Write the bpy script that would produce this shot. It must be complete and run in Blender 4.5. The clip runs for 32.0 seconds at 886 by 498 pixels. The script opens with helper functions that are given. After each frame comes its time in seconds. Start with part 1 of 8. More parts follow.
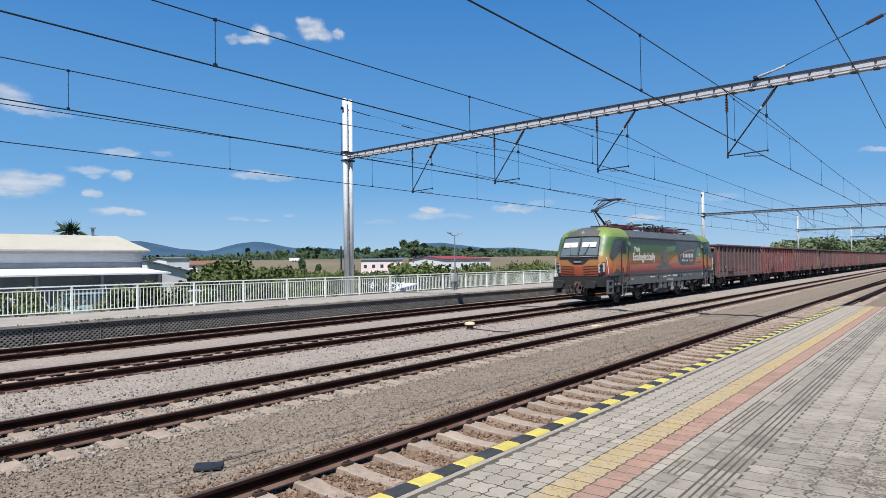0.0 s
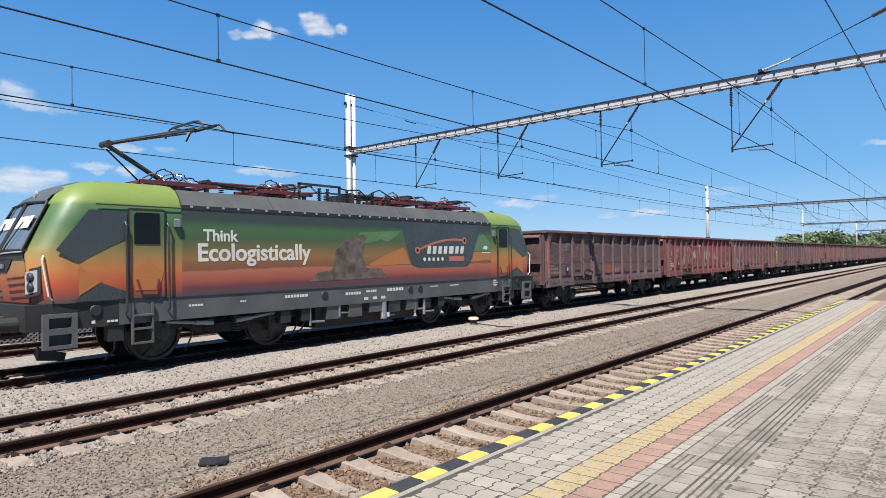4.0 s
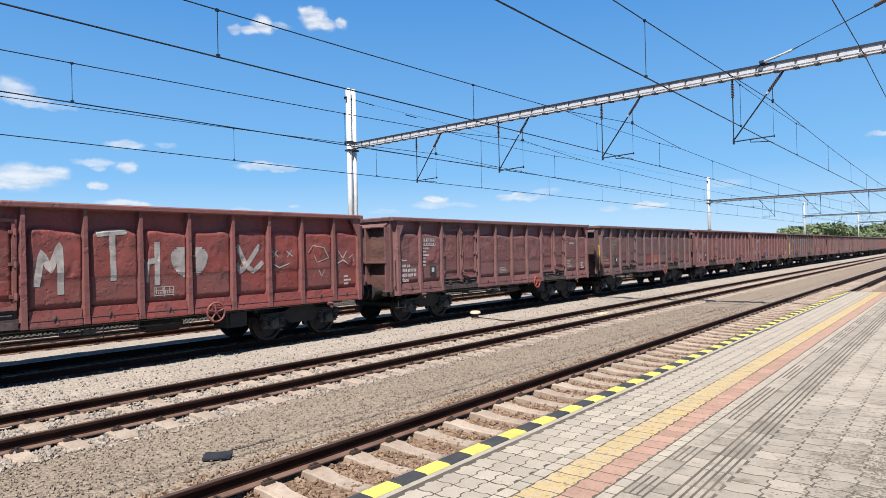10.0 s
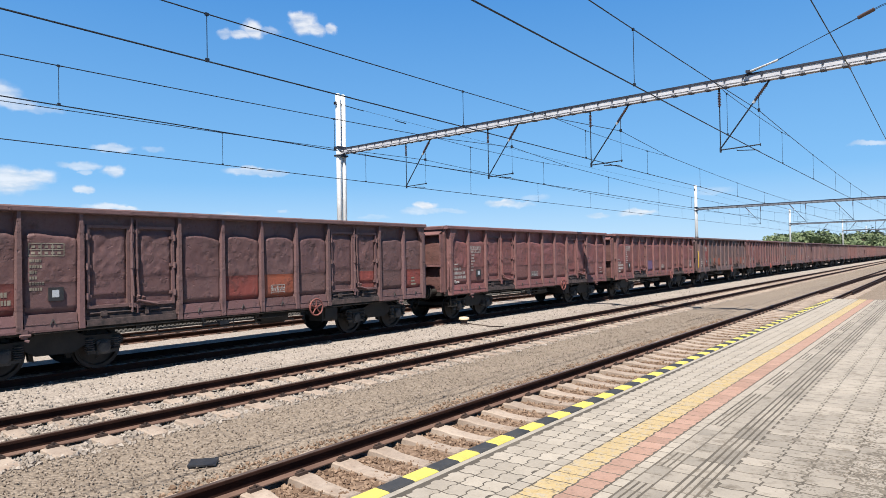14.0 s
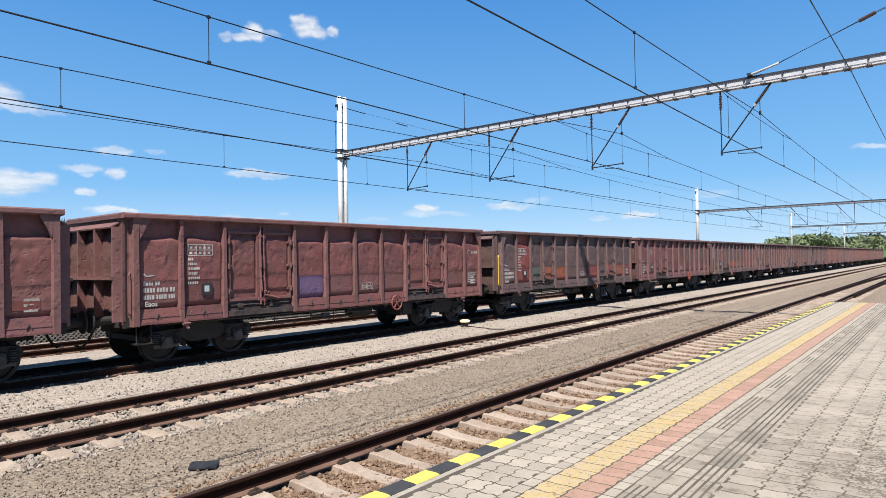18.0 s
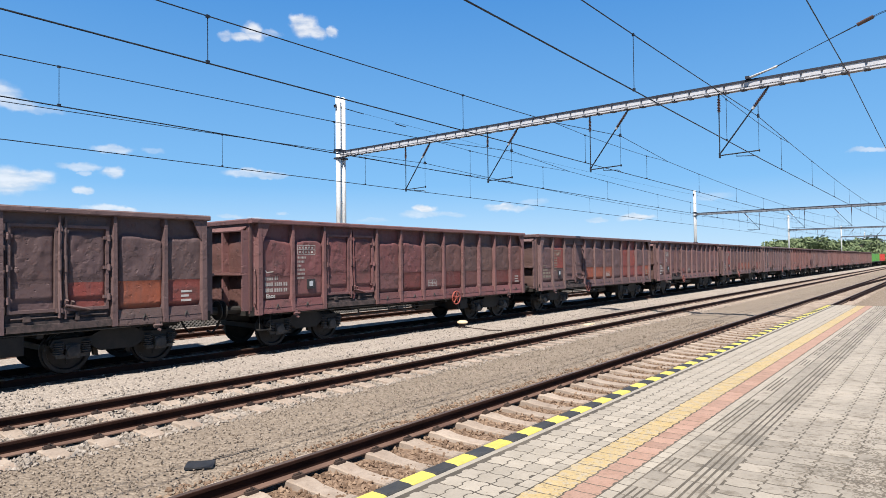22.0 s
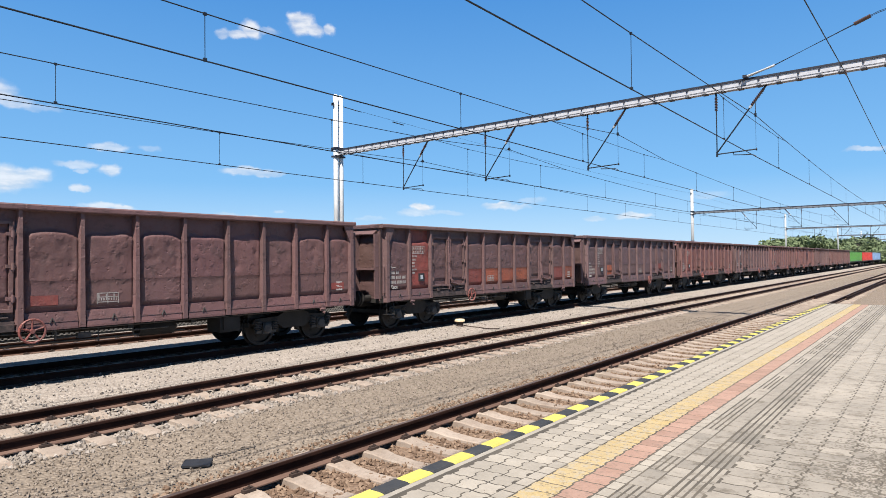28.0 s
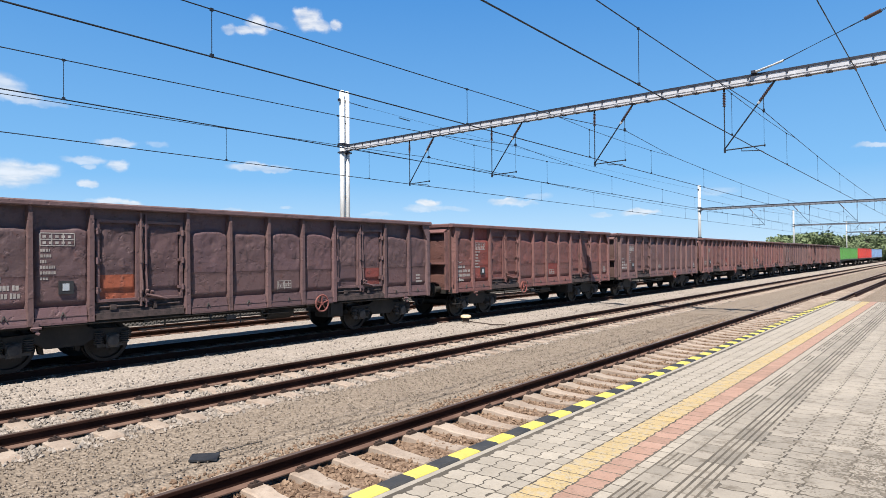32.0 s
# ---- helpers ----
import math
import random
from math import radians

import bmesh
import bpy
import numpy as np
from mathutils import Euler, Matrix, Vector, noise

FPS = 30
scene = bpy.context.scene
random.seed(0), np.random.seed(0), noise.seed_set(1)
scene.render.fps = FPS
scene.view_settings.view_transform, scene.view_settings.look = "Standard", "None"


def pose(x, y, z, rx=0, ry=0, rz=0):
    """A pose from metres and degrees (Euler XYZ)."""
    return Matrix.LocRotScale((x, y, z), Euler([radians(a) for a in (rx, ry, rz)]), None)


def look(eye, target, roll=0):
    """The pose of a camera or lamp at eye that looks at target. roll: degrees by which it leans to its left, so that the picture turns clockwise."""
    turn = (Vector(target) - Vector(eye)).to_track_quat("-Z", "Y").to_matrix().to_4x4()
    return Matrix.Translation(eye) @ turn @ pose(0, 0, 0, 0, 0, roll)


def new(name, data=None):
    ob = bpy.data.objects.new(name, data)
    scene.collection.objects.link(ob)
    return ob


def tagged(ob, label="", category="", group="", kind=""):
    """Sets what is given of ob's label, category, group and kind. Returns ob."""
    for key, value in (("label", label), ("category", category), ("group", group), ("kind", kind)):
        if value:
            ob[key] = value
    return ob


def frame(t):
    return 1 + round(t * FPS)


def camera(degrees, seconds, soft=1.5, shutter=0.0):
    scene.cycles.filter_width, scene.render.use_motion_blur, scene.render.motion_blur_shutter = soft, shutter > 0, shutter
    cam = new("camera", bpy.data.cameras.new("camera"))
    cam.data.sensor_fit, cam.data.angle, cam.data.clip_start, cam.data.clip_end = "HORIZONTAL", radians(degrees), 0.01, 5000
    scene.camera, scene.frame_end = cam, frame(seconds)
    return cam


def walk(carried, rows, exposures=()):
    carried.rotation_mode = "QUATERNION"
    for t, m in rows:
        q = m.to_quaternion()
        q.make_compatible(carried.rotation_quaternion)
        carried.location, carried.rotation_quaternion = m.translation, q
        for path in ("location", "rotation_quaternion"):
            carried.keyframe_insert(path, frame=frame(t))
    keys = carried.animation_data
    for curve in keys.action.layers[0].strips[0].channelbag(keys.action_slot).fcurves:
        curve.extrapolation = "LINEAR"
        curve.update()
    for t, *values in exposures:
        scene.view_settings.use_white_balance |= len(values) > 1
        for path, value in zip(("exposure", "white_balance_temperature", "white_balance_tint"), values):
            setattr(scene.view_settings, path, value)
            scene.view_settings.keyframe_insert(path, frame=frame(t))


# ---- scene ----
import functools
EYE = (0.0, 0.0, 2.174)
cam = camera(70.39, 32.0, soft=0.6)
PATH = [
    (0, 15.476, 12.659, 2.645, -0.816),
    (0.5, 15.446, 12.699, 2.592, -0.880),
    (1, 15.409, 12.744, 2.578, -1.030),
    (1.5, 15.387, 12.769, 2.612, -1.117),
    (2, 15.386, 12.772, 2.581, -0.955),
    (2.5, 15.392, 12.764, 2.587, -1.044),
    (3, 15.414, 12.741, 2.475, -0.908),
    (3.5, 15.411, 12.743, 2.495, -0.921),
    (5.5, 15.344, 12.826, 2.390, -1.311),
    (6, 15.331, 12.843, 2.304, -1.377),
    (6.5, 15.320, 12.857, 2.251, -1.396),
    (7, 15.314, 12.863, 2.278, -1.520),
    (7.5, 15.304, 12.876, 2.308, -1.596),
    (8, 15.272, 12.913, 2.268, -1.615),
    (8.5, 15.302, 12.878, 2.224, -1.391),
    (9, 15.333, 12.841, 2.225, -1.434),
    (9.5, 15.347, 12.825, 2.258, -1.311),
    (10, 15.376, 12.789, 2.305, -1.321),
    (10.5, 15.400, 12.760, 2.296, -1.201),
    (11, 15.467, 12.679, 2.315, -1.079),
    (11.5, 15.500, 12.638, 2.359, -0.963),
    (12, 15.515, 12.619, 2.398, -1.038),
    (12.5, 15.540, 12.588, 2.436, -1.085),
    (13, 15.542, 12.584, 2.483, -1.095),
    (13.5, 15.564, 12.557, 2.472, -1.087),
    (14, 15.598, 12.515, 2.485, -1.056),
    (14.5, 15.642, 12.459, 2.496, -1.049),
    (16.5, 15.650, 12.445, 2.619, -1.154),
    (17, 15.622, 12.479, 2.645, -0.928),
    (17.5, 15.589, 12.522, 2.573, -1.023),
    (18, 15.576, 12.539, 2.569, -0.996),
    (18.5, 15.600, 12.510, 2.525, -0.934),
    (19, 15.587, 12.527, 2.500, -0.896),
    (19.5, 15.595, 12.517, 2.551, -0.922),
    (20, 15.572, 12.544, 2.574, -0.987),
    (20.5, 15.598, 12.512, 2.569, -1.037),
    (21, 15.621, 12.481, 2.621, -0.915),
    (21.5, 15.614, 12.490, 2.610, -0.798),
    (22, 15.618, 12.486, 2.594, -0.654),
    (22.5, 15.605, 12.504, 2.535, -0.603),
    (23, 15.601, 12.507, 2.579, -0.706),
    (23.5, 15.619, 12.485, 2.594, -0.661),
    (24, 15.615, 12.491, 2.553, -0.582),
    (24.5, 15.608, 12.499, 2.553, -0.611),
    (25, 15.590, 12.522, 2.555, -0.494),
    (25.5, 15.585, 12.528, 2.563, -0.455),
    (27.5, 15.637, 12.463, 2.582, -0.635),
    (28, 15.667, 12.426, 2.541, -0.596),
    (28.5, 15.683, 12.406, 2.559, -0.653),
    (29, 15.649, 12.448, 2.564, -0.667),
    (29.5, 15.629, 12.473, 2.576, -0.580),
    (30, 15.608, 12.500, 2.581, -0.663),
    (30.5, 15.594, 12.518, 2.553, -0.645),
    (31, 15.594, 12.519, 2.469, -0.551),
    (31.5, 15.582, 12.536, 2.421, -0.523),
    (32, 15.547, 12.579, 2.415, -0.476),
]
walk(cam, [(t, look(EYE, (x, y, z), roll)) for t, x, y, z, roll in PATH], exposures=[(0.0, 0.90, 6190, 10), (3.0, 1.01, 6200, 10), (6.0, 1.31, 6600, 10), (32.0, 1.31, 6620, 10)])

# sun and sky: the sun stands behind the train's head, high, slightly on the platform's side
SUN_WAY = Vector((-0.54, -0.30, 1.0)).normalized()
sun = new("sun", bpy.data.lights.new("sun", "SUN"))
sun.data.energy, sun.data.angle, sun.data.color = 4.35, radians(0.55), (1.0, 0.95, 0.87)
sun.rotation_euler = SUN_WAY.to_track_quat("Z", "Y").to_euler()

world = bpy.data.worlds.new("sky")
scene.world = world
world.use_nodes = True


def build_sky():
    nt = world.node_tree
    nt.nodes.clear()
    N, L = nt.nodes, nt.links

    def nd(kind, **kw):
        n = N.new(kind)
        for k, v in kw.items():
            if k == "op":
                n.operation = v
            else:
                n.inputs[int(k[1:])].default_value = v
        return n

    out, bg = N.new("ShaderNodeOutputWorld"), N.new("ShaderNodeBackground")
    sky = N.new("ShaderNodeTexSky")
    sky.sky_type, sky.sun_disc = "NISHITA", False
    sky.sun_elevation = math.asin(SUN_WAY.z)
    sky.sun_rotation = math.atan2(SUN_WAY.x, SUN_WAY.y)
    sky.altitude, sky.air_density, sky.dust_density, sky.ozone_density = 200, 1.0, 0.25, 2.2
    bg.inputs[1].default_value = 0.050
    tc = N.new("ShaderNodeTexCoord")
    sep = N.new("ShaderNodeSeparateXYZ")
    L.new(tc.outputs["Generated"], sep.inputs[0])
    az = nd("ShaderNodeMath", op="ARCTAN2")
    L.new(sep.outputs[1], az.inputs[0]), L.new(sep.outputs[0], az.inputs[1])
    el = nd("ShaderNodeMath", op="ARCSINE")
    L.new(sep.outputs[2], el.inputs[0])
    comb = N.new("ShaderNodeCombineXYZ")
    L.new(az.outputs[0], comb.inputs[0]), L.new(el.outputs[0], comb.inputs[1])
    deg = nd("ShaderNodeVectorMath", op="SCALE")
    deg.inputs["Scale"].default_value = 57.29578
    L.new(comb.outputs[0], deg.inputs[0])
    # ragged edges: the direction is stirred by a noise
    n1 = N.new("ShaderNodeTexNoise")
    n1.inputs["Scale"].default_value, n1.inputs["Detail"].default_value, n1.inputs["Roughness"].default_value = 0.85, 4, 0.55
    L.new(deg.outputs[0], n1.inputs["Vector"])
    off = nd("ShaderNodeVectorMath", op="SUBTRACT")
    off.inputs[1].default_value = (0.5, 0.5, 0.5)
    L.new(n1.outputs["Color"], off.inputs[0])
    amp = nd("ShaderNodeVectorMath", op="MULTIPLY")
    amp.inputs[1].default_value = (1.5, 0.85, 0)
    L.new(off.outputs[0], amp.inputs[0])
    stir = nd("ShaderNodeVectorMath", op="ADD")
    L.new(deg.outputs[0], stir.inputs[0]), L.new(amp.outputs[0], stir.inputs[1])
    total = None
    for a, e, w, h, dense in CLOUDS:
        s = nd("ShaderNodeVectorMath", op="SUBTRACT")
        s.inputs[1].default_value = (a, e, 0)
        L.new(stir.outputs[0], s.inputs[0])
        m = nd("ShaderNodeVectorMath", op="MULTIPLY")
        m.inputs[1].default_value = (1 / w, 1 / h, 0)
        L.new(s.outputs[0], m.inputs[0])
        ln = nd("ShaderNodeVectorMath", op="LENGTH")
        L.new(m.outputs[0], ln.inputs[0])
        soft = N.new("ShaderNodeMapRange")
        soft.interpolation_type = "SMOOTHSTEP"
        for q, v in zip(list(soft.inputs)[1:5], (1.30, 0.55, 0.0, dense * 0.80)):
            q.default_value = v
        L.new(ln.outputs["Value"], soft.inputs[0])
        if total is None:
            total = soft
        else:
            mx = nd("ShaderNodeMath", op="MAXIMUM")
            L.new(total.outputs[0], mx.inputs[0]), L.new(soft.outputs[0], mx.inputs[1])
            total = mx
    n2 = N.new("ShaderNodeTexNoise")
    n2.inputs["Scale"].default_value, n2.inputs["Detail"].default_value = 1.1, 4
    long = nd("ShaderNodeVectorMath", op="MULTIPLY")
    long.inputs[1].default_value = (0.55, 1.6, 0)
    L.new(deg.outputs[0], long.inputs[0]), L.new(long.outputs[0], n2.inputs["Vector"])
    thin = N.new("ShaderNodeMapRange")
    for q, v in zip(list(thin.inputs)[1:5], (0.30, 0.58, 0.55, 1.0)):
        q.default_value = v
    L.new(n2.outputs[0], thin.inputs[0])
    ramp = nd("ShaderNodeMath", op="MULTIPLY")
    L.new(total.outputs[0], ramp.inputs[0]), L.new(thin.outputs[0], ramp.inputs[1])
    # lit tops, greyer folds
    shade = N.new("ShaderNodeMapRange")
    for q, v in zip(list(shade.inputs)[1:5], (0.30, 0.68, 0.80, 1.0)):
        q.default_value = v
    L.new(n2.outputs[0], shade.inputs[0])
    white = nd("ShaderNodeVectorMath", op="SCALE")
    white.inputs[0].default_value = (8.1, 8.2, 8.4)
    L.new(shade.outputs[0], white.inputs["Scale"])
    mix = N.new("ShaderNodeMixRGB")
    # clear summer air: a full blue overhead, paler towards the horizon
    tone = N.new("ShaderNodeValToRGB")
    els = tone.color_ramp.elements
    els.new(0.12), els.new(0.42), els.new(0.66)
    for e, c in zip(els, ((0.475, 0.715, 0.965), (0.182, 0.485, 0.890), (0.052, 0.272, 0.715), (0.018, 0.085, 0.25), (0.012, 0.045, 0.13))):
        e.color = (*c, 1)
    els[0].position, els[-1].position = 0.0, 1.0
    L.new(sep.outputs[2], tone.inputs[0])
    lift = nd("ShaderNodeVectorMath", op="SCALE")
    lift.inputs["Scale"].default_value = 8.8
    L.new(tone.outputs[0], lift.inputs[0])
    air = N.new("ShaderNodeMixRGB")
    air.inputs[0].default_value = 0.85
    L.new(sky.outputs[0], air.inputs[1]), L.new(lift.outputs[0], air.inputs[2])
    L.new(ramp.outputs[0], mix.inputs[0]), L.new(air.outputs[0], mix.inputs[1]), L.new(white.outputs[0], mix.inputs[2])
    L.new(mix.outputs[0], bg.inputs[0]), L.new(bg.outputs[0], out.inputs[0])


# azimuth, elevation, half width and half height of each billow, in degrees, and how dense it is
CLOUDS = [
    (57.6, 19.15, 0.55, 0.45, 0.6), (56.4, 19.2, 1.0, 0.38, 0.9), (55.3, 19.65, 0.95, 0.70, 1.0), (53.9, 19.7, 0.8, 0.30, 0.5),
    (50.9, 20.4, 1.15, 0.9, 1.0), (51.4, 20.85, 0.8, 0.55, 1.0), (49.9, 20.0, 0.9, 0.6, 0.95), (48.6, 20.1, 0.6, 0.45, 0.9),
    (74.0, 12.9, 1.3, 0.85, 0.75), (73.0, 12.2, 1.7, 0.42, 0.65), (71.4, 12.0, 1.6, 0.28, 0.35),
    (73.6, 6.5, 2.2, 0.95, 0.9), (71.6, 6.9, 1.4, 0.55, 0.85), (74.0, 6.0, 2.5, 0.42, 0.85), (68.6, 7.8, 1.4, 0.30, 0.6), (68.4, 7.35, 0.5, 0.22, 0.45),
    (66.3, 7.5, 0.85, 0.40, 0.8), (68.5, 6.0, 0.65, 0.28, 0.8), (66.4, 9.35, 1.4, 0.33, 0.65), (63.4, 9.4, 0.8, 0.28, 0.3),
    (66.8, 4.6, 1.5, 0.33, 0.75), (65.4, 4.55, 0.9, 0.22, 0.85), (56.2, 7.9, 1.7, 0.33, 0.65), (54.2, 7.85, 1.6, 0.33, 0.7), (55.6, 8.15, 1.0, 0.28, 0.75),
    (40.3, 4.85, 1.0, 0.34, 1.0), (40.6, 4.4, 1.9, 0.30, 0.5), (37.8, 4.35, 1.3, 0.25, 0.35), (33.2, 4.9, 1.3, 0.34, 0.85), (32.0, 4.75, 1.5, 0.26, 0.55),
    (30.3, 5.3, 1.2, 0.28, 0.3), (21.5, 3.7, 1.6, 0.26, 0.85), (24.8, 3.6, 0.9, 0.2, 0.5), (15.5, 5.3, 1.5, 0.35, 0.3), (57.4, 4.1, 1.0, 0.17, 0.45),
    (55.3, 4.0, 0.8, 0.15, 0.45), (53.0, 4.4, 0.6, 0.13, 0.4), (4.3, 8.05, 1.3, 0.22, 0.6), (45.0, 3.9, 1.4, 0.2, 0.25),
]
build_sky()


# ---- materials ----
class Nodes:
    """A material's node tree, with short ways to add nodes and links."""

    def __init__(self, name):
        self.m = bpy.data.materials.new(name)
        self.m.use_nodes = True
        self.nt = self.m.node_tree
        self.b = self.nt.nodes["Principled BSDF"]
        tc = self.nt.nodes.new("ShaderNodeTexCoord")
        info = self.nt.nodes.new("ShaderNodeObjectInfo")
        self.info = info
        self.raw = tc.outputs["Object"]
        k = self.math("MULTIPLY", info.outputs["Random"], 37.0)
        add = self.nt.nodes.new("ShaderNodeVectorMath")
        self.link(self.raw, add.inputs[0]), self.link(k, add.inputs[1])
        self.co = add.outputs[0]

    def link(self, a, b):
        self.nt.links.new(a, b)

    def put(self, sock, v):
        if isinstance(v, bpy.types.NodeSocket):
            self.link(v, sock)
        else:
            sock.default_value = v

    def math(self, op, a, b=0.0, c=0.0):
        n = self.nt.nodes.new("ShaderNodeMath")
        n.operation = op
        for s, v in zip(n.inputs, (a, b, c)):
            self.put(s, v)
        return n.outputs[0]

    def scaled(self, v):
        n = self.nt.nodes.new("ShaderNodeVectorMath")
        n.operation = "MULTIPLY"
        self.link(self.co, n.inputs[0])
        n.inputs[1].default_value = v
        return n.outputs[0]

    def noise(self, scale, detail=4, rough=0.6, vec=None):
        n = self.nt.nodes.new("ShaderNodeTexNoise")
        n.inputs["Scale"].default_value, n.inputs["Detail"].default_value, n.inputs["Roughness"].default_value = scale, detail, rough
        self.link(vec or self.co, n.inputs["Vector"])
        return n.outputs[0]

    def cells(self, scale, vec=None, out=0):
        n = self.nt.nodes.new("ShaderNodeTexVoronoi")
        n.inputs["Scale"].default_value = scale
        self.link(vec or self.co, n.inputs["Vector"])
        return n.outputs[out]

    def step(self, v, a, b, lo=0.0, hi=1.0):
        n = self.nt.nodes.new("ShaderNodeMapRange")
        self.put(n.inputs[0], v)
        for s, x in zip(list(n.inputs)[1:5], (a, b, lo, hi)):
            s.default_value = x
        return n.outputs[0]

    def mix(self, f, a, b, mode="MIX"):
        n = self.nt.nodes.new("ShaderNodeMixRGB")
        n.blend_type = mode
        for s, v in zip(n.inputs, (f, a, b)):
            self.put(s, (*v, 1) if isinstance(v, tuple) and len(v) == 3 else v)
        return n.outputs[0]

    def bump(self, h, strength, dist):
        n = self.nt.nodes.new("ShaderNodeBump")
        n.inputs["Strength"].default_value, n.inputs["Distance"].default_value = strength, dist
        self.link(h, n.inputs["Height"])
        self.link(n.outputs[0], self.b.inputs["Normal"])

    def done(self, color, rough=0.8, metal=0.0, spec=None):
        self.put(self.b.inputs["Base Color"], (*color, 1) if isinstance(color, tuple) else color)
        self.put(self.b.inputs["Roughness"], rough)
        self.b.inputs["Metallic"].default_value = metal
        if spec is not None:
            self.b.inputs["Specular IOR Level"].default_value = spec
        return self.m


def surface(name, a, b, rough=0.8, metal=0.0, big=1.5, fine=40.0, bump=0.25, dist=0.004, spec=None, vary=0.0, dirt=0.0, grit=1.0):
    """A plain weathered surface: two tones in large patches, fine grain and relief; vary: lighter and darker pieces."""
    n = Nodes(name)
    patch = n.step(n.noise(big, 5, 0.65), 0.35, 0.68)
    grain = n.noise(fine, 3, 0.7)
    c = n.mix(patch, a, b)
    c = n.mix(grit, c, n.mix(grain, (0.72, 0.72, 0.72), (1.22, 1.22, 1.22)), "MULTIPLY")
    if dirt:
        spots = n.noise(big * 5, 6, 0.75)
        c = n.mix(n.step(spots, 0.52, 0.66, 0.0, dirt), c, (0.085, 0.068, 0.05))
    if vary:
        k = n.step(n.info.outputs["Random"], 0, 1, 1 - vary, 1 + vary)
        g = n.nt.nodes.new("ShaderNodeCombineXYZ")
        for i in range(3):
            n.link(k, g.inputs[i])
        c = n.mix(1.0, c, g.outputs[0], "MULTIPLY")
    n.bump(grain, bump, dist)
    return n.done(c, n.step(grain, 0.2, 0.8, rough - 0.08, min(1.0, rough + 0.1)), metal, spec)


def object_paint(name, rust=0.5, rough=0.55, streaks=0.5):
    """Old paint in the colour that each object carries, with rust, dust, scratches and run-down streaks."""
    n = Nodes(name)
    c = n.info.outputs["Color"]
    fade = n.noise(1.3, 5, 0.6)
    c = n.mix(n.step(fade, 0.40, 0.72, 0.0, 0.45), c, (0.085, 0.060, 0.054))
    run = n.noise(1.0, 5, 0.7, n.scaled((11.0, 11.0, 0.6)))
    c = n.mix(n.step(run, 0.52, 0.75, 0.0, streaks), c, (0.105, 0.078, 0.068))
    sp = n.noise(7.0, 6, 0.75)
    c = n.mix(n.step(sp, 0.56, 0.70, 0.0, rust), c, (0.100, 0.042, 0.032))
    dk = n.noise(2.6, 5, 0.75)
    c = n.mix(n.step(dk, 0.54, 0.74, 0.0, 0.65), c, (0.022, 0.017, 0.016))
    chip = n.noise(23.0, 4, 0.8)
    c = n.mix(n.step(chip, 0.64, 0.73, 0.0, 0.6), c, (0.15, 0.115, 0.10))
    grain = n.noise(60, 3, 0.7)
    c = n.mix(1.0, c, n.mix(grain, (0.74, 0.622, 0.660), (1.15, 0.960, 1.015)), "MULTIPLY")
    h = n.math("ADD", n.math("MULTIPLY", n.noise(3.2, 5, 0.6), 1.0), n.math("MULTIPLY", n.noise(9.0, 5, 0.65), 0.12))
    h = n.math("ADD", h, n.step(n.noise(5.2, 2, 0.5), 0.56, 0.68, 0.0, 0.32))
    h = n.math("ADD", h, n.step(n.noise(8.5, 2, 0.45), 0.655, 0.71, 0.0, -0.38))
    n.bump(h, 0.55, 0.032)
    return n.done(c, n.step(sp, 0.3, 0.7, rough - 0.05, rough + 0.25))


def gravel_material(name):
    """Crushed stone in zones along the tracks: rusty brown in the platform track, warm grey path, pale grey beyond."""
    n = Nodes(name)
    sep = n.nt.nodes.new("ShaderNodeSeparateXYZ")
    n.link(n.raw, sep.inputs[0])
    y = n.math("ADD", sep.outputs[1], n.math("MULTIPLY_ADD", n.noise(0.8, 4), 0.9, -0.45))
    stone = n.cells(26, out=1)
    gap = n.cells(26)
    hue = n.nt.nodes.new("ShaderNodeSeparateColor")
    n.link(stone, hue.inputs[0])
    brown = n.mix(hue.outputs[0], (0.18, 0.12, 0.085), (0.38, 0.28, 0.208))
    path = n.mix(hue.outputs[0], (0.255, 0.215, 0.175), (0.415, 0.36, 0.30))
    pale = n.mix(hue.outputs[0], (0.355, 0.318, 0.283), (0.565, 0.522, 0.478))
    brown = n.mix(n.step(sep.outputs[0], 25.0, 28.0, 0.0, 0.8), brown, path)
    c = n.mix(n.step(y, 5.9, 6.3), brown, path)
    c = n.mix(n.step(y, 8.5, 9.1), c, pale)
    big = n.noise(0.7, 5, 0.65)
    c = n.mix(1.0, c, n.mix(big, (0.45, 0.425, 0.41), (0.655, 0.625, 0.61)), "MULTIPLY")
    fine = n.noise(120, 3, 0.7)
    c = n.mix(1.0, c, n.mix(fine, (0.75, 0.75, 0.75), (1.2, 1.2, 1.2)), "MULTIPLY")
    h = n.math("MULTIPLY_ADD", gap, -1.0, n.math("MULTIPLY", n.noise(14, 5, 0.7), 0.6))
    n.bump(h, 1.0, 0.019)
    return n.done(c, 0.95, spec=0.2)


